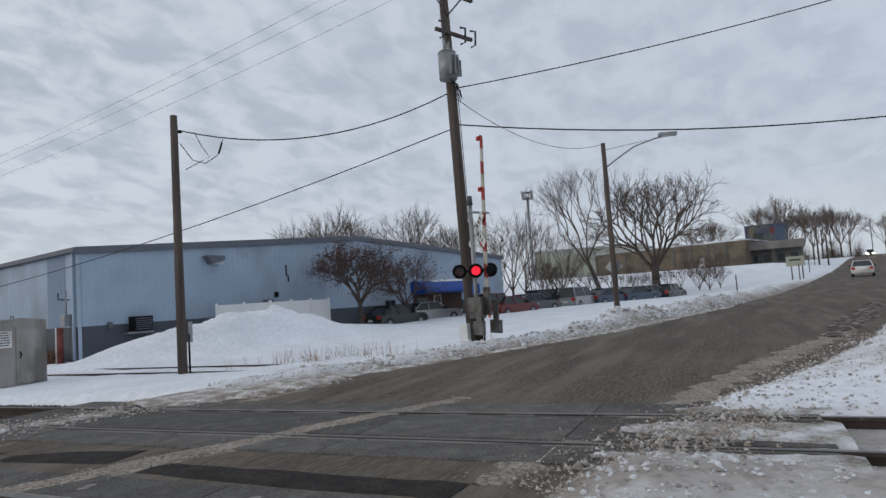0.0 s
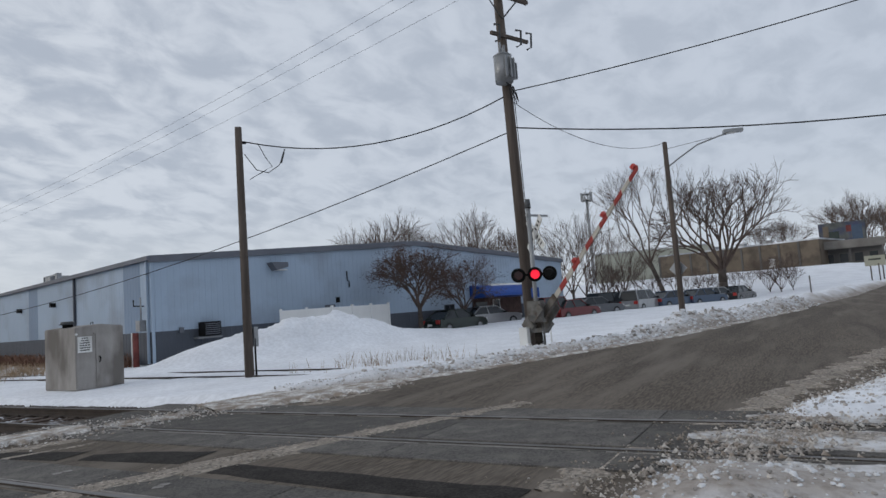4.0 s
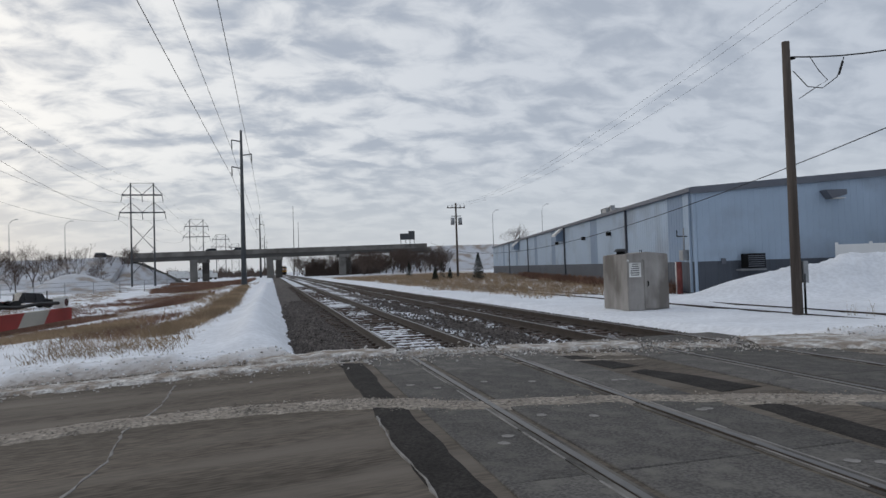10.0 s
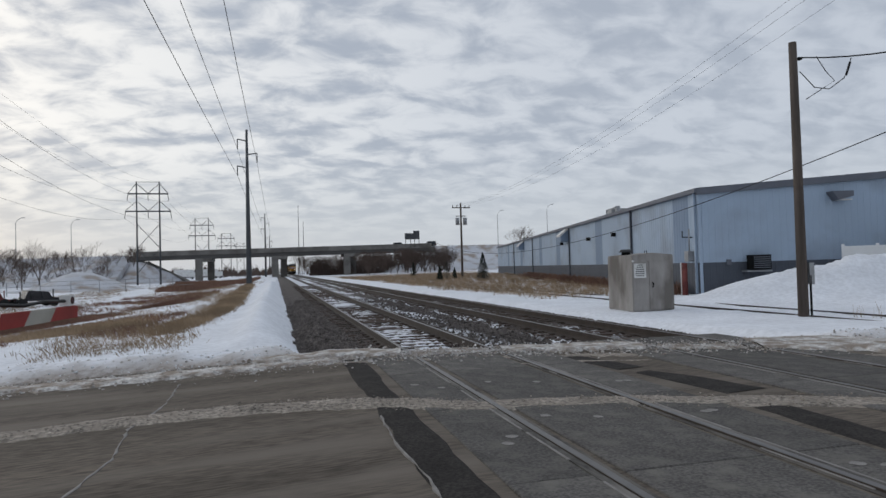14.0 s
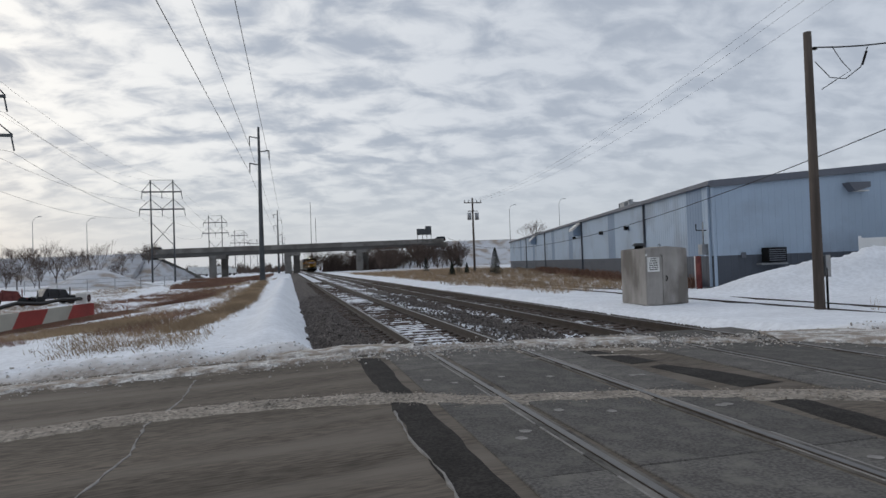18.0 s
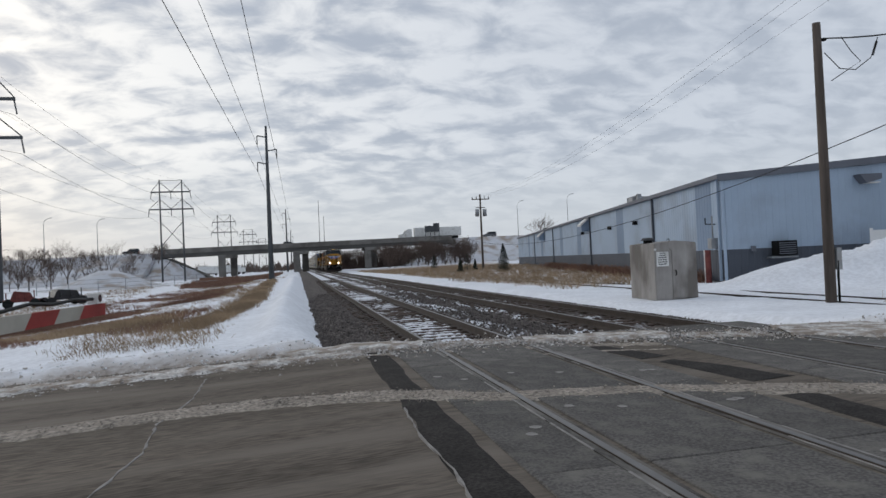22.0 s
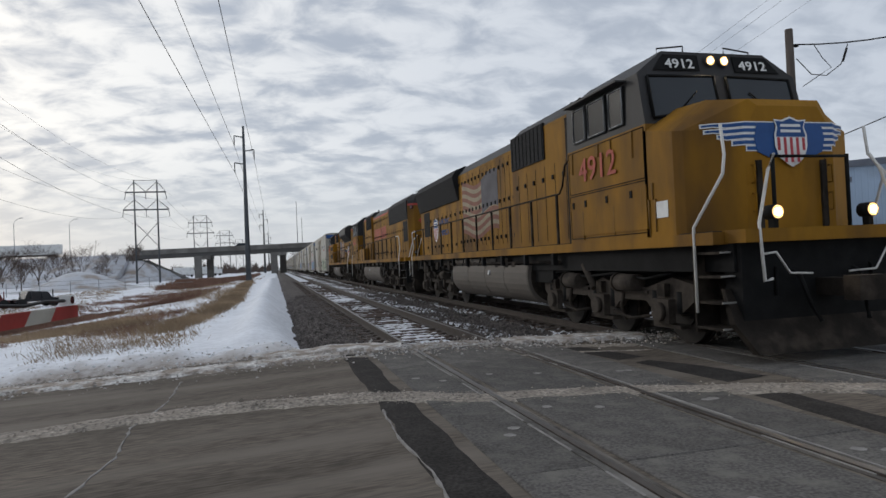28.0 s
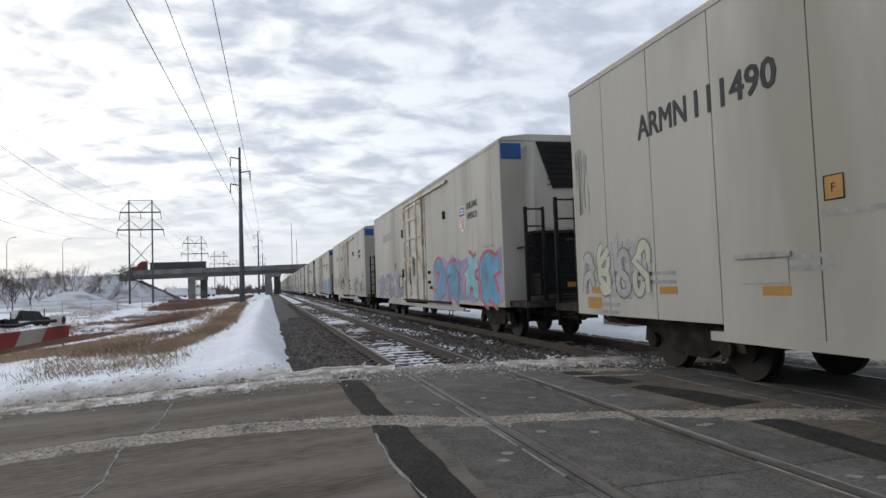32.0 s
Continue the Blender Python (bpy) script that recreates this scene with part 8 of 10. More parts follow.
        lettering("number", number, 0.24, WHITE, nb, pose(0.42 if s > 0 else -0.98, y(2.15), 4.46, 74, 0, 0), 0.004, 0.54)
        # side windows in frames
        for a, b in ((2.55, 3.05), (3.15, 3.82), (3.90, 4.42)):
            fr = part("side_window", box(B(), s * 1.52 - 0.02, s * 1.52 + 0.02, y(a), y(b), 3.60, 4.26), BLACK if b < 4.1 else LOCOGREY, lo)
            part("pane", box(B(), s * 1.535 - 0.01, s * 1.535 + 0.01, y(a) + 0.05, y(b) - 0.05, 3.65, 4.21), CABGLASS, fr)
            part("window_frame", tube(B(), [(s * 1.55, y(a) + 0.03, 3.63), (s * 1.55, y(b) - 0.03, 3.63), (s * 1.55, y(b) - 0.03, 4.23), (s * 1.55, y(a) + 0.03, 4.23), (s * 1.55, y(a) + 0.03, 3.63)], 0.018, 5), GALV, fr)
        part("sunshade", box(B(), s * 1.6 - 0.1, s * 1.6 + 0.1, y(2.5), y(4.5), 4.30, 4.33), LOCOGREY, lo)
        part("roof_rail", tube(B(), [(s * 0.9, y(2.5), 4.76), (s * 0.9, y(2.5), 4.88), (s * 0.4, y(2.5), 4.94), (s * 0.4, y(2.5), 4.82)], 0.015, 5), LOCOGREY, lo)
    for s in (-0.13, 0.13):
        hl = part("headlight", cyl(B(), (s, y(2.26), 4.60), (s, y(2.15), 4.60), 0.095, n=16), LOCOGREY, roof, "cab headlight")
        part("lens", cyl(B(), (s, y(2.15), 4.60), (s, y(2.145), 4.60), 0.075, n=16), REFLECTOR if number == "4912" else GALV, hl)
        if number == "4912":
            part("bulb", cyl(B(), (s, y(2.145), 4.60), (s, y(2.14), 4.60), 0.034, n=12), HEADLIGHT, hl, "bright headlight bulb")
    # wings and shield on the nose front
    if number == "4912":
        shield(nose, pose(0, y(0.672), 3.0, 88, 0, 0), 0.66)
        def skin(x):
            return y(0.71) if x < 0.76 else y(0.71 + 0.7 * (x - 0.76)) if x < 0.86 else y(0.78 + (x - 0.86) * 0.62)
        # five feathers a side, white under blue, bent round the corner of the nose
        for s in (-1, 1):
            for k in range(5):
                x1, z0 = (1.25, 1.21, 1.06, 0.90, 0.74)[k], 3.23 - 0.085 * k
                for w, mt, push in ((0.0, WHITE, 0.010), (0.017, EMB_BLUE, 0.015)):
                    xs_ = [0.24] + [v for v in (0.5, 0.76, 0.86, 0.95, 1.1) if v < x1 - 0.05] + [x1 - w]
                    bm = B()
                    va = [bm.verts.new((s * v, skin(v) - push, z0 - 0.042 + w + 0.03 * (v > 1.0))) for v in xs_]
                    vb = [bm.verts.new((s * v, skin(v) - push, z0 + 0.042 - w + 0.01 * (v > 1.0))) for v in xs_]
                    for q in range(len(xs_) - 1):
                        bm.faces.new((va[q], va[q + 1], vb[q + 1], vb[q]))
                    part("wing_stripe", bm, mt, nose)
            part("wing_root", prism(B(), [(s * 0.2, 2.80), (s * 0.36, 2.76), (s * 0.55, 2.84), (s * 0.60, 3.02), (s * 0.56, 3.20), (s * 0.26, 3.26)], "y", y(0.688), y(0.75)), EMB_BLUE, nose, "blue root of the painted wing")
    part("nose_door_seam", tube(B(), [(0.62, y(0.70), 1.78), (0.62, y(0.70), 2.72), (0.60, y(0.70), 2.74)], 0.008, 4), GRIME, nose)
    for s in (-1, 1):
        for z in (2.0, 2.4):
            part("nose_grab", tube(B(), [(s * 0.66, y(0.70), z), (s * 0.66, y(0.64), z), (s * 0.66, y(0.64), z + 0.25), (s * 0.66, y(0.70), z + 0.25)], 0.012, 5), YEL, nose)
    for s in (-1, 1):
        part("door_rib", box(B(), s * 0.55 - 0.04, s * 0.55 + 0.04, y(0.67), y(0.74), 1.75, 2.72), GRIME, nose)
    # front anticlimber, plow, coupler, ditch lights, steps and grab irons at both ends
    for e, u0, dr in ((0, 0.0, 1), (1, 20.9, -1)):
        def yy(d):
            return y(u0) + dr * d
        def bar(x0, x1, d0, d1, z0, z1):
            return box(B(), x0, x1, min(yy(d0), yy(d1)), max(yy(d0), yy(d1)), z0, z1)
        part("anticlimber", bar(-1.36, 1.36, 0.04, 0.70, 1.56, 1.735), YEL, lo, "yellow end sill")
        part("end_plate", bar(-1.3, 1.3, 0.22, 0.55, 0.45, 1.56), BLACK, lo)
        bm = loft(B(), [[(-1.4, yy(0.45), 0.95), (1.4, yy(0.45), 0.95), (1.4, yy(0.52), 0.95), (-1.4, yy(0.52), 0.95)], [(-1.45, yy(0.2), 0.5), (1.45, yy(0.2), 0.5), (1.45, yy(0.32), 0.5), (-1.45, yy(0.32), 0.5)], [(-1.3, yy(-0.05), 0.12), (1.3, yy(-0.05), 0.12), (1.3, yy(0.1), 0.12), (-1.3, yy(0.1), 0.12)]])
        part("plow", bm, GRIME, lo, "dirty steel pilot plow")
        cp = part("coupler", bar(-0.14, 0.14, -0.35, 0.45, 0.82, 1.05), GRIME, lo)
        part("knuckle", bar(-0.22, 0.2, -0.54, -0.3, 0.78, 1.09), GRIME, cp)
        for s in (-1, 1):
            part("air_hose", tube(B(), [(s * 0.5, yy(0.4), 1.25), (s * 0.5, yy(0.1), 1.1), (s * 0.45, yy(0.0), 0.75), (s * 0.38, yy(-0.1), 0.5)], 0.03), BLACK, lo)
            part("mu_hose", tube(B(), [(s * 0.75, yy(0.4), 1.35), (s * 0.78, yy(0.2), 1.2), (s * 0.8, yy(0.2), 0.85)], 0.022), BLACK, lo)
            # stepwell with treads
            x0, x1 = (1.08, 1.52) if s > 0 else (-1.52, -1.08)
            part("step_side", bar(x0, x1, 0.9, 0.94, 0.34, 1.72), GRIME, lo)
            part("step_side", bar(s * 1.08 - 0.02, s * 1.08 + 0.02, 0.3, 0.9, 0.34, 1.72), GRIME, lo)
            part("step_back", bar(s * 1.12 - 0.02, s * 1.12 + 0.02, 0.36, 0.92, 0.34, 1.55), GRIME, lo)
            for z in (0.40, 0.75, 1.10, 1.42):
                st = part("step_tread", bar(x0, x1, 0.36, 0.92, z, z + 0.035), GRIME, lo)
                part("tread_edge", bar(x0, x1, 0.345, 0.36, z + 0.012, z + 0.036), TREAD, st)
            if e:
                part("handrail", tube(B(), [(s * 1.54, yy(0.72), 0.85), (s * 1.54, yy(0.72), 1.75), (s * 1.46, yy(0.78), 2.15), (s * 1.5, yy(0.74), 2.62), (s * 1.5, yy(0.82), 2.74), (s * 1.5, yy(1.5), 2.76)], 0.022, 6), RAILWHITE, lo, "white handrail")
                part("handrail", tube(B(), [(s * 1.14, yy(0.02), 1.0), (s * 1.16, yy(0.1), 0.9), (s * 1.16, yy(0.08), 1.80), (s * 0.95, yy(0.1), 2.5), (s * 0.72, yy(0.2), 2.74)], 0.022, 6), RAILWHITE, lo, "white handrail")
            else:
                part("handrail", tube(B(), [(s * 1.54, yy(0.85), 0.62), (s * 1.54, yy(0.85), 1.80), (s * 1.36, yy(0.42), 2.5), (s * 1.22, yy(0.55), 2.78), (s * 1.22, yy(0.6), 3.2)], 0.022, 6), RAILWHITE, lo, "white handrail")
                part("handrail", tube(B(), [(s * 1.0, yy(0.02), 1.08), (s * 1.12, yy(0.02), 1.05), (s * 1.14, yy(0.05), 1.80), (s * 0.92, yy(0.1), 2.5), (s * 0.78, yy(0.14), 2.72)], 0.022, 6), RAILWHITE, lo, "white handrail")
            part("handrail_post", tube(B(), [(s * 0.62, yy(0.35), 1.72), (s * 0.62, yy(0.35), 2.75)], 0.028, 6), BLACK, lo)
            part("lift_bar", tube(B(), [(s * 0.3, yy(0.1), 1.12), (s * 0.7, yy(0.05), 1.14), (s * 0.9, yy(0.05), 1.42), (s * 1.12, yy(0.05), 1.4)], 0.016, 5), RAILWHITE, lo)
            d = part("ditch_light", cyl(B(), (s * 0.78, yy(0.3), 1.95), (s * 0.78, yy(0.12), 1.95), 0.10, n=14), BLACK, lo, "ditch light")
            part("lamp_bracket", bar(s * 0.78 - 0.04, s * 0.78 + 0.04, 0.16, 0.26, 1.735, 1.86), BLACK, d)
            lit = number == "4912" and e == 0
            part("lens", cyl(B(), (s * 0.78, yy(0.12), 1.95), (s * 0.78, yy(0.115), 1.95), 0.088, n=14), REFLECTOR if lit else GALV, d)
            if lit:
                part("bulb", cyl(B(), (s * 0.78, yy(0.115), 1.95), (s * 0.78, yy(0.11), 1.95), 0.045, n=12), HEADLIGHT, d, "bright ditch light bulb")
        part("end_rail", tube(B(), [(-0.62, yy(0.35), 2.72), (0.62, yy(0.35), 2.72)], 0.022, 6), BLACK, lo)
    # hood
    # dark block behind the cab: the gap's shade is put into its colour
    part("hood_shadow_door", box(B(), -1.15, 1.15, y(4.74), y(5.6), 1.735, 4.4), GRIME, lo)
    W = 1.0

    def hood_piece(name_, a, b, top, w=W, mat=None, mat_roof=None, lab=""):
        half = [(w, 1.735), (w, top - 0.32)]
        bm = loft(B(), [[(x, y(a), z) for x, z in mirror_half(half)], [(x, y(b), z) for x, z in mirror_half(half)]])
        h = part(name_, bm, mat or YEL, lo, lab)
        half = [(w, top - 0.318), (w - 0.02, top - 0.26), (w - 0.28, top)]
        bm = loft(B(), [[(x, y(a), z) for x, z in mirror_half(half)], [(x, y(b), z) for x, z in mirror_half(half)]])
        part("roof", bm, mat_roof or LOCOGREY, h, "grey hood roof")
        for s in (-1, 1):
            part("red_band", box(B(), s * (w + 0.002) - 0.003, s * (w + 0.002) + 0.003, y(a), y(b), top - 0.40, top - 0.33), LOCORED if ace or number == "4643" else YEL, h)
        return h
    cabinet = hood_piece("equipment_hood", 5.5, 8.9, 4.80, 1.12, lab="yellow equipment hood")
    for s in (-1, 1):
        g = part("intake_grille", box(B(), s * 1.135 - 0.02, s * 1.135 + 0.02, y(6.75), y(8.85), 3.72, 4.56), MESH, cabinet, "black intake screen")
        for k in range(9):
            part("grille_bar", box(B(), s * 1.16 - 0.008, s * 1.16 + 0.008, y(6.8) + 0.24 * k, y(6.8) + 0.24 * k + 0.02, 3.74, 4.54), BLACK, g)
        # black plate on the block's flank, darkens the gap behind the cab further
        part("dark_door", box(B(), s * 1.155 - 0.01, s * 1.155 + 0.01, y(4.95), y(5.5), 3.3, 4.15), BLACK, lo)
    main = hood_piece("engine_hood", 8.9, 14.6, 4.68, lab="yellow engine hood with door panels")
    part("exhaust_stack", box(B(), -0.4, 0.4, y(10.2), y(11.1), 4.66, 4.84), GRIME, lo)
    part("brake_fan", cyl(B(), (0, y(9.5), 4.66), (0, y(9.5), 4.80), 0.6, n=20), GRIME, lo)
    rear = hood_piece("radiator_hood", 14.6, 20.05 + dE, 4.74, lab="yellow radiator hood")
    # flared radiators
    for s in (-1, 1):
        if ace:
            sec = [(W * s, 3.46), (1.5 * s, 4.03), (1.5 * s, 4.48), (1.2 * s, 4.76), (W * s * 0.5, 4.78)]
        elif number == "4912":
            sec = [(W * s, 3.55), (1.06 * s, 3.56), (1.24 * s, 4.34), (1.05 * s, 4.60), (W * s * 0.5, 4.76)]
        else:
            sec = [(W * s, 3.55), (1.035 * s, 3.56), (1.05 * s, 4.42), (0.9 * s, 4.60), (W * s * 0.5, 4.76)]
        ra, rb = (13.75, 18.7) if ace else (14.4, 20.4) if number == "4912" else (14.95, 20.0)
        rad = part("radiator", prism(B(), sec, "y", y(ra), y(rb)), MESH if not ace else LOCOGREY, lo, "flared black radiator screen" if not ace else "flared grey radiator housing")
        if ace:
            nrm = Vector((0.6 * s, 0, -0.54)).normalized() * 0.012
            for k in range(2):
                a, b = y(ra) + 0.12 + k * 2.4, y(ra) + 2.4 + k * 2.4
                part("radiator_screen", panel_quad(B(), (W * s + 0.05 * s, a, 3.51), (W * s + 0.05 * s, b, 3.51), (1.46 * s, b, 3.99), (1.46 * s, a, 3.99), nrm), MESH, rad, "black radiator screen")
            for k in range(10):
                part("bolt", box(B(), s * 1.5 - 0.012, s * 1.5 + 0.012, y(ra) + 0.3 + 0.46 * k, y(ra) + 0.33 + 0.46 * k, 4.05, 4.10), BLACK, rad)
        else:
            xa, xc = sec[1][0], sec[2][0]
            for k in range(7):
                z = 3.62 + 0.11 * k
                xb = xa + (z - 3.56) / (sec[2][1] - 3.56) * (xc - xa)
                part("screen_bar", box(B(), xb - 0.006, xb + 0.006, y(ra) + 0.1, y(rb) - 0.1, z, z + 0.012), BLACK, rad)
    # rear hood end with angled corners
    half = [(W, 1.735), (W, 4.42), (W - 0.28, 4.74)]
    half2 = [(0.74, 1.735), (0.74, 4.40), (0.55, 4.68)]
    endp = part("hood_end", loft(B(), [[(x, y(dE + 20.05), z) for x, z in mirror_half(half)], [(x, y(dE + 20.32), z) for x, z in mirror_half(half2)]]), YEL, lo, "yellow hood end with angled corners")
    part("grey_cap", loft(B(), [[(x, y(dE + 20.06), z) for x, z in mirror_half([(W + 0.004, 4.28), (W + 0.003, 4.43), (W - 0.27, 4.746)])], [(x, y(dE + 20.325), z) for x, z in mirror_half([(0.746, 4.28), (0.745, 4.41), (0.555, 4.685)])]]), LOCOGREY, endp)
    part("red_band", loft(B(), [[(x, y(dE + 20.06), z) for x, z in mirror_half([(W + 0.004, 4.18), (W + 0.003, 4.278)])], [(x, y(dE + 20.325), z) for x, z in mirror_half([(0.746, 4.18), (0.745, 4.278)])]]), LOCORED, endp)
    hd = part("rear_headlight", box(B(), -0.3, 0.3, y(dE + 20.31), y(dE + 20.4), 4.0, 4.24), BLACK, endp)
    for s in (-0.14, 0.14):
        part("lens", cyl(B(), (s, y(dE + 20.4), 4.12), (s, y(dE + 20.425), 4.12), 0.1, n=14), LAMPGLASS, hd, "headlight lens")
    part("end_door", box(B(), -0.45, 0.08, y(dE + 20.3), y(dE + 20.335), 1.8, 3.3), GRIME if ace else YEL, endp)
    for z in (2.1, 2.6, 3.1, 3.6):
        part("grab_iron", tube(B(), [(0.2, y(dE + 20.31), z), (0.2, y(dE + 20.38), z), (0.5, y(dE + 20.38), z), (0.5, y(dE + 20.31), z)], 0.012, 5), YEL, endp)
    for s in (-1, 1):
        part("class_light", cyl(B(), (s * 0.80, y(dE + 20.22), 4.1), (s * 0.88, y(dE + 20.26), 4.1), 0.09, n=12), LENS_DARK if not ace else LAMPGLASS, endp)
    lettering("number", number, 0.30, LOCORED, endp, pose(0.66 if ace else 0.55, y(dE + 20.33), 3.72 if ace else 3.35, 90, 0, 180), 0.008, 0.62)
    part("grab_rail", tube(B(), [(-0.55, y(dE + 20.0), 4.7), (-0.5, y(dE + 20.0), 4.88), (0.5, y(dE + 20.0), 4.88), (0.55, y(dE + 20.0), 4.7)], 0.018, 5), GRIME, lo)
    # doors, latches and louvres on the seen side
    sx = cs * W
    for k in range(15):
        u = 9.05 + 0.37 * k
        if u < 14.4:
            part("door_seam", box(B(), sx - 0.006, sx + 0.006, y(u) - 0.006, y(u) + 0.006, 1.9, 4.25), GRIME, main)
            for z in (2.05, 3.05, 4.0):
                part("latch", box(B(), sx - 0.03, sx + 0.03, y(u) + 0.06, y(u) + 0.13, z, z + 0.1), BLACK, main)
    for k in range(8):
        u = 14.85 + 0.62 * k
        part("door_seam", box(B(), sx - 0.006, sx + 0.006, y(u) - 0.006, y(u) + 0.006, 1.85, 3.3), GRIME, rear)
        for z in (2.0, 3.05):
            part("latch", box(B(), sx - 0.03, sx + 0.03, y(u) + 0.08, y(u) + 0.16, z, z + 0.1), BLACK, rear)
    dk = part("vent_door", box(B(), sx - 0.012, sx + 0.012, y(17.25 if ace else 18.85), y(17.95 if ace else 19.85), 2.0 if ace else 2.5, 3.35 if ace else 3.5), BLACK, rear, "dark open vent door")
    if ace:
        part("vent_screen", box(B(), sx - 0.012, sx + 0.012, y(18.9), y(20.0), 2.0, 3.36), GRIME, rear, "brown vent screen")
    cx = cs * 1.12
    for k in range(6):
        u = 5.7 + 0.55 * k
        part("door_seam", box(B(), cx - 0.006, cx + 0.006, y(u) - 0.006, y(u) + 0.006, 1.85, 3.55), GRIME, cabinet)
        part("latch", box(B(), cx - 0.03, cx + 0.03, y(u) + 0.06, y(u) + 0.14, 3.2, 3.3), BLACK, cabinet)
    # cab side doors and boxes
    cb = cs * 1.52
    pan = part("cab_panel", box(B(), cb - 0.02, cb + 0.02, y(2.0), y(4.6), 1.85, 2.55), YEL, lo)
    for u in (2.4, 3.2, 4.0, 4.5):
        part("latch", box(B(), cb - 0.035, cb + 0.035, y(u), y(u) + 0.07, 2.38, 2.5), BLACK, pan)
    if ace:
        for a, z0, z1 in ((4.8, 2.95, 3.35), (4.8, 2.15, 2.6)):
            g = part("louvre_box", box(B(), cb - 0.05, cb + 0.05, y(a), y(7.3), z0 - 0.1, z1 + 0.1), YEL, lo)
            part("louvre_dark", box(B(), cb + cs * 0.052 - 0.004, cb + cs * 0.052 + 0.004, y(a) + 0.15, y(7.3) - 0.1, z0, z1), GRIME, g)
        part("battery_bay", box(B(), min(cs * 1.0, cs * 1.5), max(cs * 1.0, cs * 1.5), y(4.76), y(7.4), 1.735, 3.6), YEL, lo)
    for u0, n in (((2.32, 8), (2.86, 8)) if number == "4643" else (((2.55, 5),) if ace else ())):
        for k in range(n):
            part("louvre", box(B(), cb + cs * 0.02 - 0.006, cb + cs * 0.02 + 0.006, y(u0), y(u0) + 0.42, 1.95 + 0.066 * k, 1.985 + 0.066 * k), BLACK, pan)
    if number == "4643":
        bx = part("battery_box_side", box(B(), min(cs * 1.1, cs * 1.5), max(cs * 1.1, cs * 1.5), y(4.8), y(7.6), 1.735, 2.5), YEL, lo)
    for x0, x1, z0, z1 in ((2.02, 4.7, 2.66, 3.46), (2.02, 4.7, 1.80, 2.62)):
        part("panel_seam", tube(B(), [(cb + cs * 0.004, y(x0), z0), (cb + cs * 0.004, y(x1), z0), (cb + cs * 0.004, y(x1), z1), (cb + cs * 0.004, y(x0), z1), (cb + cs * 0.004, y(x0), z0)], 0.008, 4), GRIME, lo)
    rust = random.Random(int(number))
    for k in range(12):
        u, zt = rust.uniform(1.6, 4.6), rust.choice((2.55, 3.45, 2.3))
        part("grime_streak", prism(B(), [(y(u), zt), (y(u) + rust.uniform(0.02, 0.05), zt), (y(u) + 0.012, zt - rust.uniform(0.2, 0.6))], "x", cb - 0.0225, cb + 0.0225), LOCOGRIME, lo)
    for k in range(26):
        u = rust.uniform(8.9, 19.8)
        zt = rust.choice((4.3, 3.4, 2.95))
        wd = cs * 1.0
        part("grime_streak", prism(B(), [(y(u), zt), (y(u) + rust.uniform(0.02, 0.06), zt), (y(u) + 0.015, zt - rust.uniform(0.3, 0.9))], "x", wd - 0.0045, wd + 0.0045), LOCOGRIME, lo)
    # numbers on the cab side
    size = 0.52
    if cs < 0:
        m = pose(-1.545, y(4.25), 2.86, 90, 0, -90)
    else:
        m = pose(1.545, y(2.13), 2.86, 90, 0, 90)
    lettering("cab_number", number, 0.62, LOCOPINK if number == "4912" else LOCORED, lo, m, 0.006, 1.38 if cs < 0 else 1.6)
    if number == "4912":
        part("notice", box(B(), -1.53, -1.523, y(1.45), y(1.75), 2.0, 2.25), WHITE, lo)
        waving_flag(main, sx + 0.004 * cs, cs, y(10.4), y(14.0), 2.25, 3.95, True)
        shield(rear, pose(sx - 0.008, y(17.85), 2.72, 90, 0, -90), 0.85)
        lettering("slogan", "BUILDING", 0.3, EMB_BLUE, rear, pose(sx - 0.008, y(17.3), 2.85, 90, 0, -90), 0.004, 1.5)
        lettering("slogan", "AMERICA", 0.3, EMB_BLUE, rear, pose(sx - 0.008, y(17.3), 2.45, 90, 0, -90), 0.004, 1.4)
    if number == "4643":
        k = 0
        for w in (5, 7):
            for q in range(w):
                u = 13.75 - 0.355 * k
                part("letter_bar", box(B(), sx + 0.004, sx + 0.008, y(u) - 0.24, y(u), 2.95, 3.62), LOCOPINK, main)
                k += 1
            k += 0.6
    if ace:
        waving_flag(main, sx + 0.004 * cs, cs, y(9.4), y(12.9), 2.2, 3.65, True)
        lettering("slogan", "BUILDING AMERICA", 0.26, EMB_BLUE, rear, pose(sx + 0.008, y(13.75), 2.62, 90, 0, 90), 0.004, 2.1)
        shield(rear, pose(sx + 0.008, y(16.45), 2.65, 90, 0, 90), 0.85)
    # walkway railing
    for s in (-1, 1):
        pts = []
        n = 10
        for k in range(n + 1):
            u = 5.4 + (19.4 - 5.4) * k / n
            part("railing_post", box(B(), s * 1.5 - 0.02, s * 1.5 + 0.02, y(u) - 0.03, y(u) + 0.03, 1.6, 2.76), GRIME, lo)
            pts.append((s * 1.5, y(u), 2.76))
        part("railing", tube(B(), [(s * 1.5, y(4.8), 3.35), (s * 1.5, y(4.95), 3.3), (s * 1.5, y(5.1), 2.9), (s * 1.5, y(5.25), 2.76)] + pts, 0.02, 6), GRIME, lo)
    for u in (5.9, 6.3, 8.9):
        part("roof_horn" if u > 6 and u < 7 else "lifting_lug", cyl(B(), (0.6 * cs, y(u), 4.72), (0.6 * cs, y(u), 4.92), 0.05, n=8), GRIME, lo)
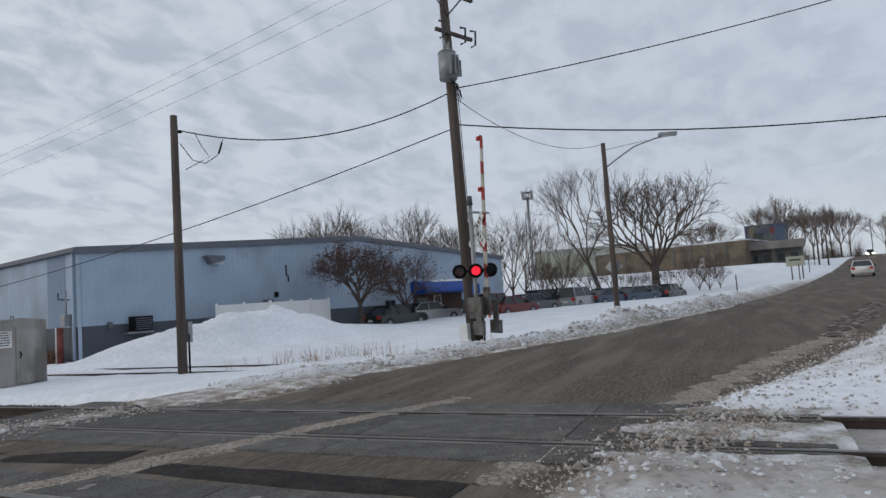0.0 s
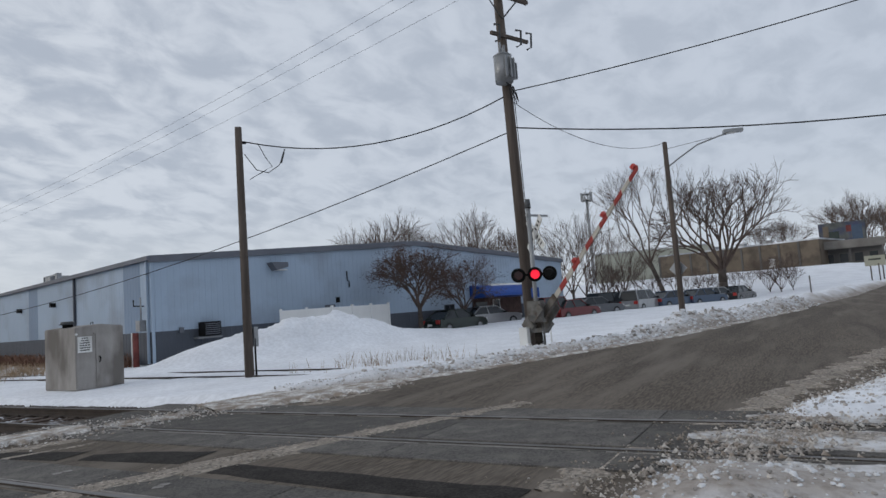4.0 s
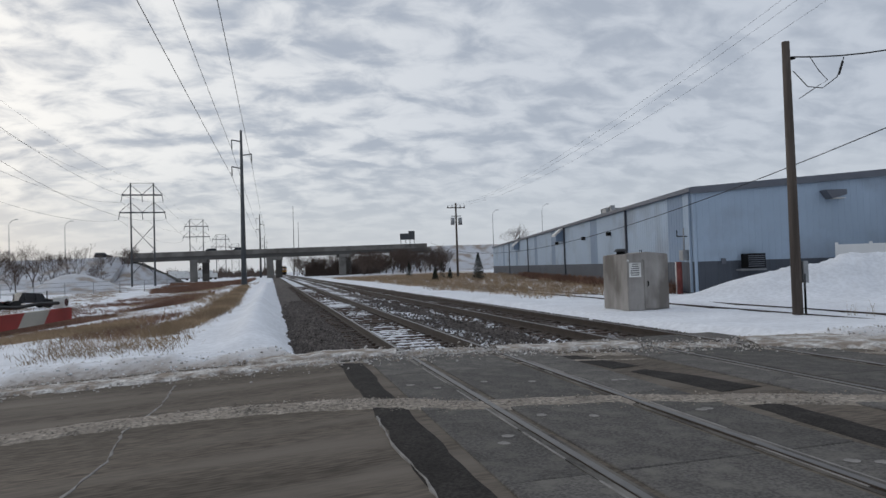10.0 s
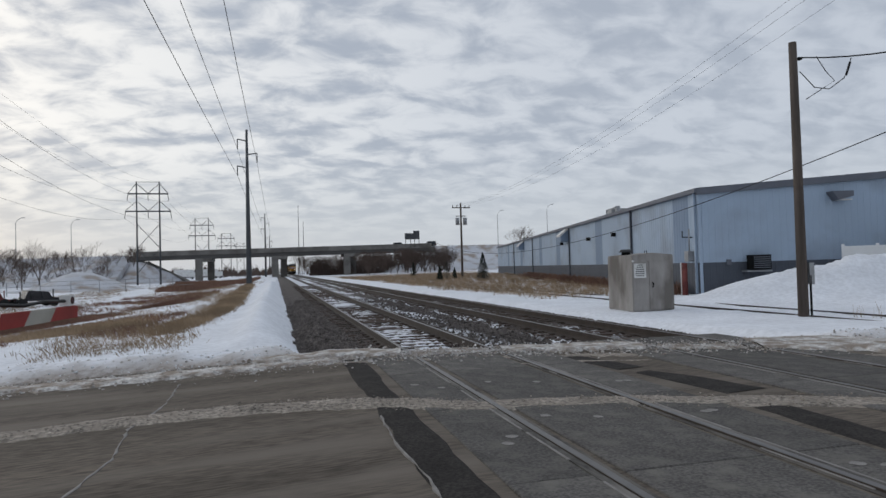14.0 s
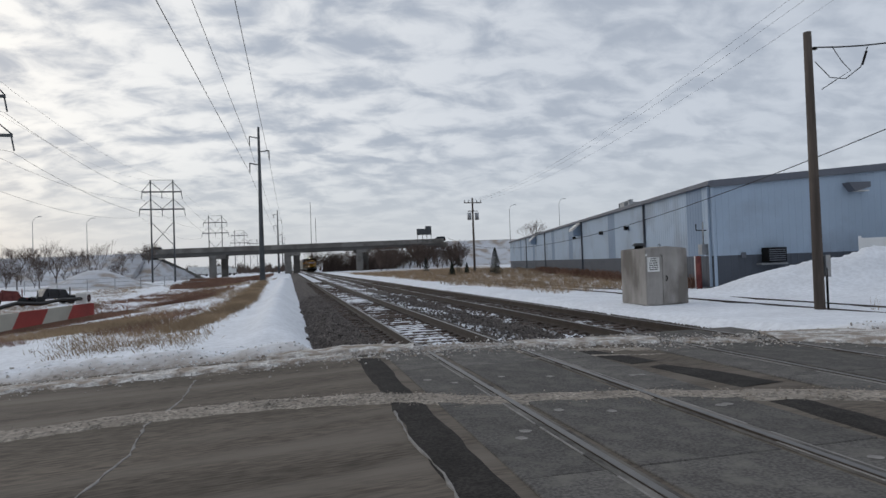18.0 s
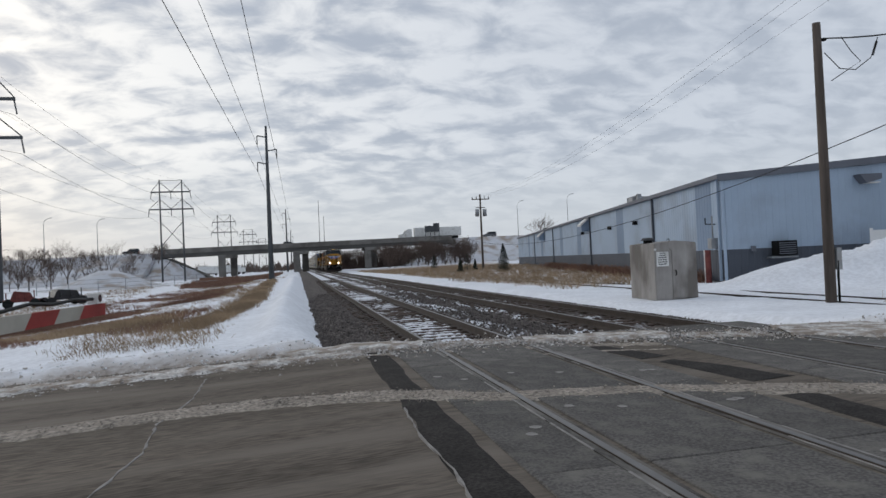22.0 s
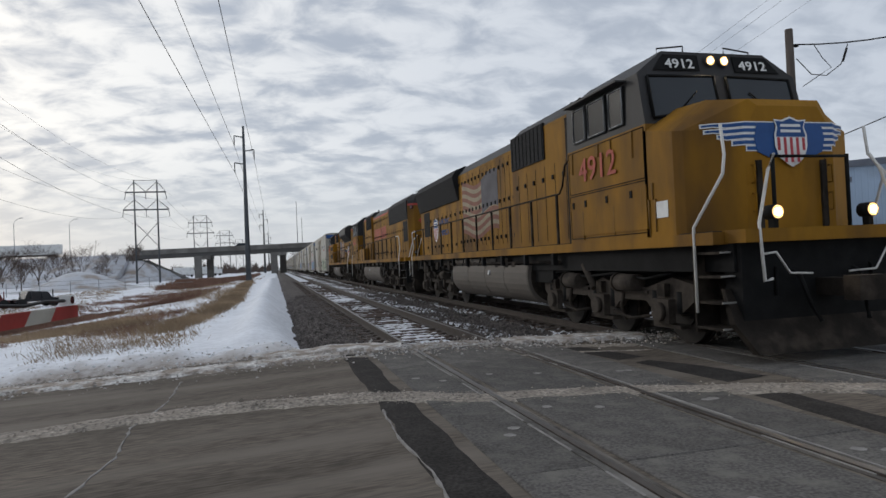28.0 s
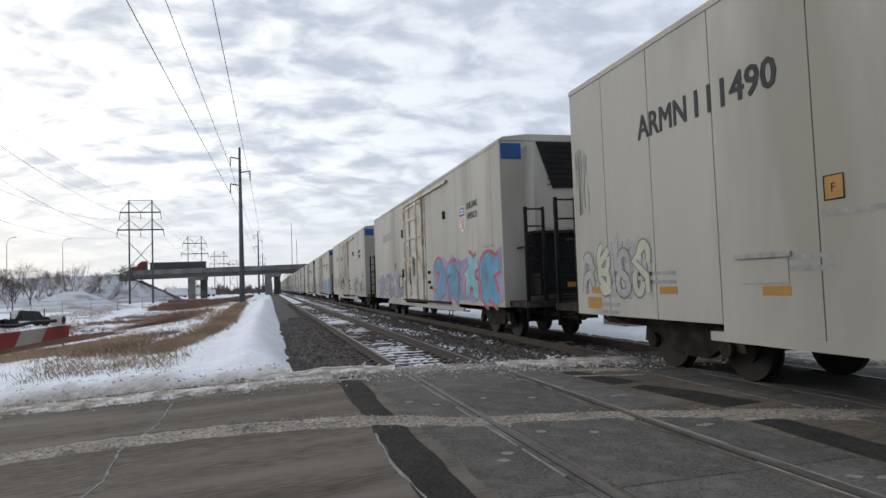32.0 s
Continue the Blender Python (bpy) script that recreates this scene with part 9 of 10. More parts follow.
    if ace:
        hn = part("horn", tube(B(), [(cs * 0.5, y(13.2), 4.66), (cs * 0.5, y(12.4), 4.88)], 0.05, 8), GRIME, lo)
        for k in range(3):
            part("horn_bell", cyl(B(), (cs * 0.5, y(12.5 + 0.3 * k), 4.85), (cs * 0.8, y(12.3 + 0.3 * k), 4.89), 0.05, 0.12, 12), GRIME, hn)
    return lo


def four_wheel_truck(car_, yc):
    t = new("truck")
    t.parent = car_
    t.matrix_basis = pose(0, yc, 0)
    for yq in (-0.88, 0.88):
        part("axle", cyl(B(), (-0.9, yq, 0.46), (0.9, yq, 0.46), 0.08, n=8), GRIME, t)
        for s in (-1, 1):
            w = part("wheel", wheel_mesh(0.46), WHEEL, t)
            w.matrix_basis = pose(s * 0.755, yq, 0.46, 0, 0, 0 if s < 0 else 180)
    for s in (-1, 1):
        prof = [(-1.2, 0.42), (-1.15, 0.66), (-0.75, 0.72), (-0.45, 0.9), (0.45, 0.9), (0.75, 0.72), (1.15, 0.66), (1.2, 0.42), (0.65, 0.42), (0.4, 0.28), (-0.4, 0.28), (-0.65, 0.42)]
        f = part("side_frame", prism(B(), prof, "x", *((0.98, 1.12) if s > 0 else (-1.12, -0.98))), GRIME, t, "cast side frame")
        for yq in (-0.88, 0.88):
            part("bearing_cap", cyl(B(), (s * 1.1, yq, 0.46), (s * 1.2, yq, 0.46), 0.12, n=12), GRIME, f)
        for dy in (-0.2, 0.0, 0.2):
            part("spring", cyl(B(), (s * 1.05, dy, 0.36), (s * 1.05, dy, 0.62), 0.07, n=8), BLACK, f)
    part("bolster", box(B(), -1.0, 1.0, -0.3, 0.3, 0.5, 0.85), GRIME, t)


def graffiti(side, seed, y0, y1, z0, z1, fills, outline, letters, back=None):
    """Sprayed block shapes: dark ragged outlines with bright cores; no letters."""
    rng = random.Random(seed)
    x = -1.572
    if back:
        ys = [y0 + (y1 - y0) * i / 14 for i in range(15)]
        ring = [(q, z0 + rng.uniform(-0.04, 0.1)) for q in ys] + [(q, z1 + rng.uniform(-0.25, 0.12)) for q in ys[::-1]]
        part("spray_ground", prism(B(), ring, "x", x - 0.002, x), back, side, "sprayed background colour")
    w = (y1 - y0) / letters
    for k in range(letters):
        r2 = random.Random(seed * 100 + k)
        a, hgt = y0 + w * (k + 0.5), (z1 - z0) * r2.uniform(0.8, 1.0)
        bowls = []
        for q in range(2):
            cy, cz, ry, rz = a + r2.uniform(-0.16, 0.16) * w, z0 + hgt * (0.3 + 0.42 * q), w * r2.uniform(0.2, 0.34), hgt * r2.uniform(0.17, 0.26)
            t0, t1 = r2.uniform(0, 6.28), r2.uniform(3.2, 5.0)
            bowls.append([(cy + ry * math.cos(t0 + t1 * i / 9), cz + rz * math.sin(t0 + t1 * i / 9)) for i in range(10)])
        lean = r2.uniform(-0.12, 0.12) * w
        bowls.append([(a - 0.3 * w * r2.choice((-1, 1)) + lean * i / 3, z0 + 0.1 * hgt + 0.8 * hgt * i / 3) for i in range(4)])
        for nm, mt, wd, dx in (("spray_outline", outline, 0.34, 0.004), ("spray_shape", fills[k % len(fills)], 0.22, 0.007)):
            bm = B()
            for q, st in enumerate(bowls):
                ribbon(bm, st, wd * w * 0.5, x - dx - 0.0007 * q)
            part(nm, bm, mt, side)


def ribbon(bm, pts, hw, x):
    """A flat brushed stroke of even width on the car side."""
    rows = []
    for i, (a, b) in enumerate(pts):
        p, q = pts[max(i - 1, 0)], pts[min(i + 1, len(pts) - 1)]
        ty, tz = q[0] - p[0], q[1] - p[1]
        L_ = math.hypot(ty, tz) or 1.0
        ny, nz = -tz / L_ * hw, ty / L_ * hw
        rows.append((bm.verts.new((x, a + ny, b + nz)), bm.verts.new((x, a - ny, b - nz))))
    for r, t in zip(rows, rows[1:]):
        bm.faces.new((r[0], r[1], t[1], t[0]))
    return bm


def scrawl(side, seed, y0, y1, z0, z1, strokes):
    """Thin black tag strokes, not letters."""
    rng = random.Random(seed)
    for k in range(strokes):
        p = [(-1.574, y0 + (y1 - y0) * (k + rng.random()) / strokes + rng.uniform(-0.05, 0.05), rng.uniform(z0, z1)) for _ in range(4)]
        part("tag_stroke", tube(B(), p, 0.007, 3), TEXTGREY, side)


def far_fittings(c, v, Lh):
    """The plain ends and trucks of a car that stays far down the line."""
    part("corner_placard", box(B(), -1.54, -1.0, v(-0.012), v(0), 4.55, 4.95), EMB_BLUE, c, "blue corner placard")
    part("cooling_unit", box(B(), -0.95, 0.95, v(-0.6), v(0), 2.7, 4.85), BLACK, c, "black cooling unit on the end")
    for d0, dr in ((0.0, -1), (2 * Lh, 1)):
        q = v(d0)
        part("end_platform", box(B(), -1.45, 1.45, min(q, q + dr * 1.25), max(q, q + dr * 1.25), 0.86, 1.0), GRIME, c)
        part("coupler", box(B(), -0.13, 0.13, min(q + dr * 1.2, q + dr * 1.95), max(q + dr * 1.2, q + dr * 1.95), 0.74, 0.98), GRIME, c)
        part("ladder", tube(B(), [(-1.42, q + dr * 1.15, 0.55), (-1.42, q + dr * 1.15, 2.7)], 0.05, 5), BLACK, c)
    part("centre_sill", box(B(), -0.3, 0.3, v(-1.2), v(2 * Lh + 1.2), 0.55, 0.86), GRIME, c)
    for d in (2.1, 17.4):
        t = new("truck")
        t.parent = c
        t.matrix_basis = pose(0, v(d), 0)
        for yq in (-0.88, 0.88):
            for sd in (-1, 1):
                w = part("wheel", wheel_mesh(0.46), WHEEL, t)
                w.matrix_basis = pose(sd * 0.755, yq, 0.46, 0, 0, 0 if sd < 0 else 180)
        part("side_frame", prism(B(), [(-1.2, 0.42), (-0.75, 0.72), (-0.45, 0.9), (0.45, 0.9), (0.75, 0.72), (1.2, 0.42), (0.4, 0.28), (-0.4, 0.28)], "x", -1.12, -0.98), GRIME, t)
    return c


def reefer(variant, label, far=False):
    """A long white refrigerator car; local -y is its leading end, the seen side is -x."""
    c = empty("refrigerator_car", pose(0, 0, 0), label, "railway car", "refrigerator cars")
    Lh = 10.05
    y0 = -Lh

    def v(d):
        return y0 + d
    H0, H1 = 0.84, 5.02
    body = part("body", box(B(), -1.55, 1.55, v(0), v(2 * Lh), H0, H1), REEFER, c)
    half = [(1.57, H1), (1.5, H1 + 0.09), (0.8, H1 + 0.17)]
    part("roof", loft(B(), [[(x, v(-0.02), z) for x, z in mirror_half(half)], [(x, v(2 * Lh + 0.02), z) for x, z in mirror_half(half)]]), REEFER, c, "white arched roof")
    seams = [0.0, 8.25, 12.15, 2 * Lh] if far else [0.0, 0.75, 2.45, 4.05, 5.65, 7.2, 8.25, 12.15, 13.2, 14.45, 16.05, 17.5, 18.9, 2 * Lh]
    for a, b in zip(seams, seams[1:]):
        if abs(a - 8.25) < 0.01:
            continue
        z0 = H0 - (0.12 if 4 < a < 16 else 0.0)
        part("side_panel", box(B(), -1.571, -1.55, v(a) + 0.009, v(b) - 0.009, z0, H1 - 0.05), REEFER, c)
    part("far_side_panel", box(B(), 1.55, 1.571, v(0) + 0.01, v(2 * Lh) - 0.01, H0, H1 - 0.05), REEFER, c)
    part("top_chord", box(B(), -1.585, -1.545, v(0), v(2 * Lh), H1 - 0.05, H1 + 0.03), REEFER, c)
    part("side_sill", box(B(), -1.578, -1.5, v(3.6), v(16.3), H0 - 0.22, H0 - 0.1), REEFER, c)
    # plug door with its frame, ribs and lock rods
    door = part("plug_door", box(B(), -1.61, -1.55, v(8.45), v(11.95), H0 + 0.06, 4.72), DOORWHITE, c, "ribbed white plug door")
    for z in (() if far else (0.98, 1.75, 2.55, 3.35, 4.1, 4.62)):
        part("door_rib", box(B(), -1.66, -1.61, v(8.5), v(11.9), z - 0.05, z + 0.05), DOORWHITE, door)
    for d in (8.5, 9.6, 10.75, 11.85):
        part("door_stile", box(B(), -1.665, -1.61, v(d) - 0.05, v(d) + 0.05, H0 + 0.06, 4.70), DOORWHITE, door)
    for d in (9.15, 11.3):
        part("lock_rod", tube(B(), [(-1.70, v(d), H0 + 0.1), (-1.70, v(d), 4.68)], 0.028, 6), DOORWHITE, door)
    part("lock_gear", box(B(), -1.73, -1.65, v(10.0), v(10.5), 1.85, 2.6), DOORWHITE, door)
    part("lock_handle", tube(B(), [(-1.74, v(10.25), 2.2), (-1.76, v(10.25), 1.7), (-1.72, v(10.3), 1.5)], 0.025, 6), GRIME, door)
    part("door_rail", box(B(), -1.66, -1.56, v(4.9), v(12.2), 4.74, 4.82), DOORWHITE, c)
    part("door_rail", box(B(), -1.66, -1.56, v(4.9), v(12.2), H0 - 0.02, H0 + 0.05), GRIME, c)
    for d in (8.3, 12.1):
        part("door_post", box(B(), -1.60, -1.55, v(d) - 0.09, v(d) + 0.09, H0, 4.8), DOORWHITE, c)
    for k, (d, z) in enumerate(() if far else ((9.9, 4.25), (9.9, 3.0), (11.35, 3.0), (11.3, 1.95))):
        for q in range(3):
            part("text_bar", box(B(), -1.614, -1.611, v(d) - 0.25, v(d) + 0.25, z - 0.1 * q, z - 0.1 * q + 0.05), TEXTGREY, door)
    for z in (1.8, 3.5):
        part("door_stop", box(B(), -1.66, -1.56, v(12.22), v(12.32), z, z + 0.35), BLACK, c)
    part("side_stop", box(B(), -1.64, -1.56, v(5.35), v(5.5), 3.6, 3.85), GRIME, c)
    for d, z in ((7.6, 1.5), (7.6, 1.85), (7.35, 1.3)):
        part("door_roller", box(B(), -1.65, -1.56, v(d), v(d) + 0.12, z, z + 0.1), GRIME, c)
    # lettering
    if variant == 0:
        lettering("reporting_mark", "ARMN", 0.52, TEXTDARK, c, pose(-1.574, v(17.8), 3.62, 90, 0, -90), 0.012, 1.24)
        lettering("car_number", "111490", 0.52, TEXTDARK, c, pose(-1.574, v(16.38), 3.62, 90, 0, -90), 0.012, 1.48)
    else:
        part("number_bar", box(B(), -1.574, -1.571, v(16.2), v(17.4), 3.62, 3.98), TEXTGREY, c)
        part("number_bar", box(B(), -1.574, -1.571, v(14.5), v(16.0), 3.62, 3.98), TEXTGREY, c)
    lettering("slogan", "BUILDING", 0.27, TEXTDARK, c, pose(-1.574, v(2.92), 3.62, 90, 0, -90), 0.006, 1.0)
    lettering("slogan", "AMERICA", 0.27, TEXTDARK, c, pose(-1.574, v(2.92), 3.32, 90, 0, -90), 0.006, 0.96)
    if far:
        part("emblem", box(B(), -1.574, -1.571, v(3.1), v(3.7), 3.08, 3.78), LOCOPINK, c)
    else:
        shield(c, pose(-1.572, v(3.42), 3.42, 90, 0, -90), 0.72)
    for d in ((0.6, 19.3) if far else (0.6, 2.2, 5.0, 7.0, 13.0, 15.1, 17.2, 19.3)):
        part("reflector", box(B(), -1.575, -1.571, v(d) - 0.22, v(d) + 0.22, 1.22, 1.33), AMBER, c, "amber reflective strip")
    part("placard", box(B(), -1.576, -1.571, v(14.11), v(14.35), 2.22, 2.47), AMBER, c, "square yellow placard")
    part("placard_frame", tube(B(), [(-1.578, v(14.11), 2.22), (-1.578, v(14.35), 2.22), (-1.578, v(14.35), 2.47), (-1.578, v(14.11), 2.47), (-1.578, v(14.11), 2.22)], 0.008, 4), TEXTDARK, c)
    lettering("placard_letter", "F", 0.13, TEXTDARK, c, pose(-1.578, v(14.27), 2.30, 90, 0, -90))
    part("placard", box(B(), -1.576, -1.571, v(19.2), v(19.7), 0.95, 1.15), AMBER, c)
    if not far:
        for d, w, z, n in ((17.0, 1.0, 1.5, 2), (14.2, 1.2, 1.62, 2), (12.9, 1.5, 2.05, 1), (0.7, 0.8, 2.4, 5), (18.6, 0.7, 1.0, 2)):
            for q in range(n):
                part("text_bar", box(B(), -1.574, -1.571, v(d), v(d) + w, z - 0.13 * q, z - 0.13 * q + 0.06), TEXTGREY, c)
        pl = part("routing_board", box(B(), -1.585, -1.571, v(12.6), v(13.35), 1.35, 1.85), REEFER, c)
        part("routing_frame", tube(B(), [(-1.59, v(12.6), 1.35), (-1.59, v(13.35), 1.35), (-1.59, v(13.35), 1.85), (-1.59, v(12.6), 1.85), (-1.59, v(12.6), 1.35)], 0.018, 4), GRIME, pl)
        part("defect_rail", box(B(), -1.60, -1.571, v(14.85), v(15.75), 1.66, 1.72), TEXTGREY, c)
        part("defect_plate", box(B(), -1.58, -1.571, v(14.9), v(15.7), 1.36, 1.64), REEFER, c)
    # graffiti low on the side
    if variant == 0:
        graffiti(c, 5, v(-0.0) + 0.1, v(7.1), 0.95, 2.35, (SPRAY_GREEN, SPRAY_PALE, SPRAY_GREEN), SPRAY_DARK, 5, SPRAY_MIST)
        graffiti(c, 8, v(17.6), v(19.9), 1.15, 2.15, (SPRAY_MIST, SPRAY_GREY), SPRAY_GREY2, 4, SPRAY_GREY)
        scrawl(c, 9, v(17.7), v(19.8), 1.2, 2.1, 26)
        scrawl(c, 3, v(19.45), v(19.95), 2.6, 3.9, 9)
        scrawl(door, 4, v(8.7), v(9.5), 1.3, 4.4, 12)
        part("rust_streak", box(B(), -1.574, -1.571, v(5.9), v(6.0), 4.2, 4.7), RUST, c)
        part("rust_streak", box(B(), -1.574, -1.571, v(6.25), v(6.33), 4.0, 4.65), RUST, c)
    elif variant == 1:
        graffiti(c, 15, v(0.0) + 0.1, v(7.2), 0.9, 2.3, (SPRAY_BLUE, SPRAY_CYAN, SPRAY_BLUE), SPRAY_PINK, 4, SPRAY_VIOLET)
        graffiti(c, 18, v(12.6), v(19.6), 0.95, 2.0, (SPRAY_VIOLET, SPRAY_GREY), SPRAY_GREY2, 6, SPRAY_VIOLET)
    elif variant == 2:
        graffiti(c, 25, v(0.5), v(6.0), 0.95, 2.1, (SPRAY_GREY, SPRAY_GREY2), SPRAY_DARK, 5)
        scrawl(c, 6, v(13.5), v(19.0), 1.2, 2.3, 4 if far else 16)
    if far:
        return far_fittings(c, v, Lh)
    # leading end
    if variant == 0:
        part("end_stripe", box(B(), -1.54, 1.54, v(-0.012), v(0), 4.57, 4.97), EMB_BLUE, c, "blue band across the car end")
        lettering("end_text", "EXCESS HEIGHT CAR", 0.17, TEXTDARK, c, pose(-0.82, v(-0.014), 4.15, 90, 0, 0), 0.004, 1.75)
        lettering("end_text", "ARMN 111490", 0.2, WHITE, c, pose(0.55, v(-0.016), 4.62, 90, 0, 0), 0.004, 0.9)
        rng = random.Random(77)
        for k in range(30):
            a0, z0 = rng.uniform(-1.45, -0.5), rng.uniform(3.12, 3.62)
            part("tag_stroke", tube(B(), [(a0 + rng.uniform(-0.1, 0.1), v(-0.012), z0 + rng.uniform(-0.14, 0.14)) for _ in range(4)], 0.007, 3), TEXTDARK if k % 2 else TEXTGREY, c)
        for k in range(9):
            z0 = 1.2 + 0.33 * (k // 2)
            part("tag_stroke", tube(B(), [(-1.38 + 0.25 * (k % 2) + rng.uniform(-0.12, 0.12), v(-0.036), z0 + rng.uniform(-0.1, 0.1)) for _ in range(5)], 0.012, 3), TEXTDARK, c)
        for xa, xb in ((-1.52, -0.98), (-0.92, 1.5)):
            pn = part("end_panel", box(B(), xa, xb, v(-0.03), v(0), 1.08, 2.66), REEFER, c, "grubby lower end panel")
            part("panel_edge", tube(B(), [(xa, v(-0.034), 1.08), (xa, v(-0.034), 2.66), (xb, v(-0.034), 2.66), (xb, v(-0.034), 1.08)], 0.010, 4), TEXTGREY, pn)
        for z in (1.35, 1.75, 2.15, 2.5, 2.9, 3.3):
            part("grab_iron", tube(B(), [(-1.56, v(0.12), z), (-1.63, v(0.12), z), (-1.63, v(0.55), z), (-1.56, v(0.55), z)], 0.013, 5), DOORWHITE if z > 2.3 else GRIME, c)
        part("corner_post", box(B(), -1.57, -1.47, v(-0.05), v(0.0), 0.86, 4.9), REEFER, c)
        part("sill_band", box(B(), -1.5, 1.5, v(-0.04), v(-0.03), 0.9, 1.05), RUST, c, "rusty yellow sill band")
        bw = part("brake_wheel", tube(B(), [(-0.43 + 0.28 * math.cos(a), v(-0.2), 2.2 + 0.28 * math.sin(a)) for a in (2 * math.pi * i / 16 for i in range(17))], 0.025, 5), GRIME, c, "round hand-brake wheel")
        for i in range(3):
            a = math.pi * i / 3
            part("spoke", tube(B(), [(-0.43 - 0.27 * math.cos(a), v(-0.2), 2.2 - 0.27 * math.sin(a)), (-0.43 + 0.27 * math.cos(a), v(-0.2), 2.2 + 0.27 * math.sin(a))], 0.015, 4), GRIME, bw)
        part("brake_gear", cyl(B(), (-0.43, v(-0.2), 2.2), (-0.43, v(-0.03), 2.2), 0.2, n=16), GRIME, c)
        part("end_equipment", box(B(), 0.6, 1.4, v(-0.35), v(-0.035), 1.1, 2.0), BLACK, c)
        for q in range(4):
            part("text_bar", box(B(), 0.1, 1.2, v(-0.014), v(-0.01), 3.3 - 0.15 * q, 3.36 - 0.15 * q), TEXTGREY, c)
    else:
        part("corner_placard", box(B(), -1.54, -1.0, v(-0.012), v(0), 4.55, 4.95), EMB_BLUE, c, "blue corner placard")
        sec = [(-0.95, 2.7), (0.95, 2.7), (0.95, 3.6), (0.9, 4.85), (-0.9, 4.85), (-0.95, 3.6)]
        ru = part("refrigeration_unit", prism(B(), sec, "y", v(-0.62), v(0)), REEFER, c, "white cooling unit on the car end")
        part("unit_grille", prism(B(), [(-0.85, 4.86), (0.9, 4.86), (0.92, 3.75), (-0.45, 3.72)], "y", v(-0.66), v(-0.60)), MESH, ru, "black condenser grille")
        for k in range(8):
            part("grille_bar", box(B(), -0.6, 0.9, v(-0.675), v(-0.66), 3.8 + 0.13 * k, 3.82 + 0.13 * k), BLACK, ru)
        part("unit_door", box(B(), -0.9, 0.9, v(-0.64), v(-0.62), 2.75, 3.65), REEFER, ru)
        part("fuel_tank", box(B(), -1.0, 1.0, v(-0.9), v(-0.05), 1.15, 1.65), BLACK, c)
        part("lower_cabinet", box(B(), -0.9, 0.9, v(-0.3), v(0), 1.65, 2.65), BLACK, c)
        part("warning_label", box(B(), -0.3, 0.3, v(-0.905), v(-0.9), 1.3, 1.42), AMBER, c)
    # uncoupling lever and its hanger under each end
    for d in (-0.6, 2 * Lh + 0.6):
        part("uncoupling_lever", tube(B(), [(-1.5, v(d), 0.80), (-0.7, v(d), 0.78), (-0.3, v(d), 0.62), (0.0, v(d), 0.70)], 0.018, 5), GRIME, c)
    # platforms, ladders, underframe, couplers at both ends
    for e, d0, dr in ((0, 0.0, -1), (1, 2 * Lh, 1)):
        def q(d):
            return v(d0) + dr * d
        part("end_platform", box(B(), -1.45, 1.45, min(q(0), q(1.25)), max(q(0), q(1.25)), 0.86, 1.0), GRIME, c)
        part("coupler", box(B(), -0.13, 0.13, min(q(1.2), q(1.95)), max(q(1.2), q(1.95)), 0.74, 0.98), GRIME, c)
        part("air_hose", tube(B(), [(0.3, q(1.2), 0.85), (0.35, q(1.5), 0.55), (0.3, q(1.8), 0.5)], 0.03), BLACK, c)
        for s in () if (variant == 0 and e == 0) else (-1, 1):
            lad = part("ladder", tube(B(), [(s * 1.42, q(1.15), 0.55), (s * 1.42, q(1.15), 3.2)], 0.045, 6), BLACK, c, "black end ladder")
            part("ladder_rail", tube(B(), [(s * 0.98, q(1.15), 0.55), (s * 0.98, q(1.15), 3.2)], 0.04, 6), BLACK, lad)
            for z in (0.75, 1.15, 1.55, 1.95, 2.35, 2.75, 3.15):
                part("rung", tube(B(), [(s * 0.98, q(1.15), z), (s * 1.42, q(1.15), z)], 0.02, 5), BLACK, lad)
            part("platform_stay", tube(B(), [(s * 1.2, q(1.15), 2.3), (s * 1.2, q(0.02), 2.3)], 0.025, 5), BLACK, lad)
    part("centre_sill", box(B(), -0.3, 0.3, v(-1.2), v(2 * Lh + 1.2), 0.55, 0.86), GRIME, c)
    for d in (6.0, 9.0, 12.0, 14.0):
        part("cross_bearer", box(B(), -1.45, 1.45, v(d), v(d) + 0.15, 0.62, 0.84), GRIME, c)
    part("brake_cylinder", cyl(B(), (-0.7, v(7.6), 0.62), (-0.7, v(8.4), 0.62), 0.16, n=12), GRIME, c)
    part("brake_pipe", tube(B(), [(-1.2, v(4.2), 0.6), (-1.2, v(8), 0.55), (-1.2, v(14.8), 0.6)], 0.025, 5), GRIME, c)
    for d in (5.2, 12.2):
        part("sill_step", tube(B(), [(-1.45, v(d), 0.7), (-1.47, v(d), 0.45), (-1.47, v(d) + 0.4, 0.45), (-1.45, v(d) + 0.4, 0.7)], 0.02, 5), GRIME, c)
    four_wheel_truck(c, v(2.1))
    four_wheel_truck(c, v(17.4))
    return c


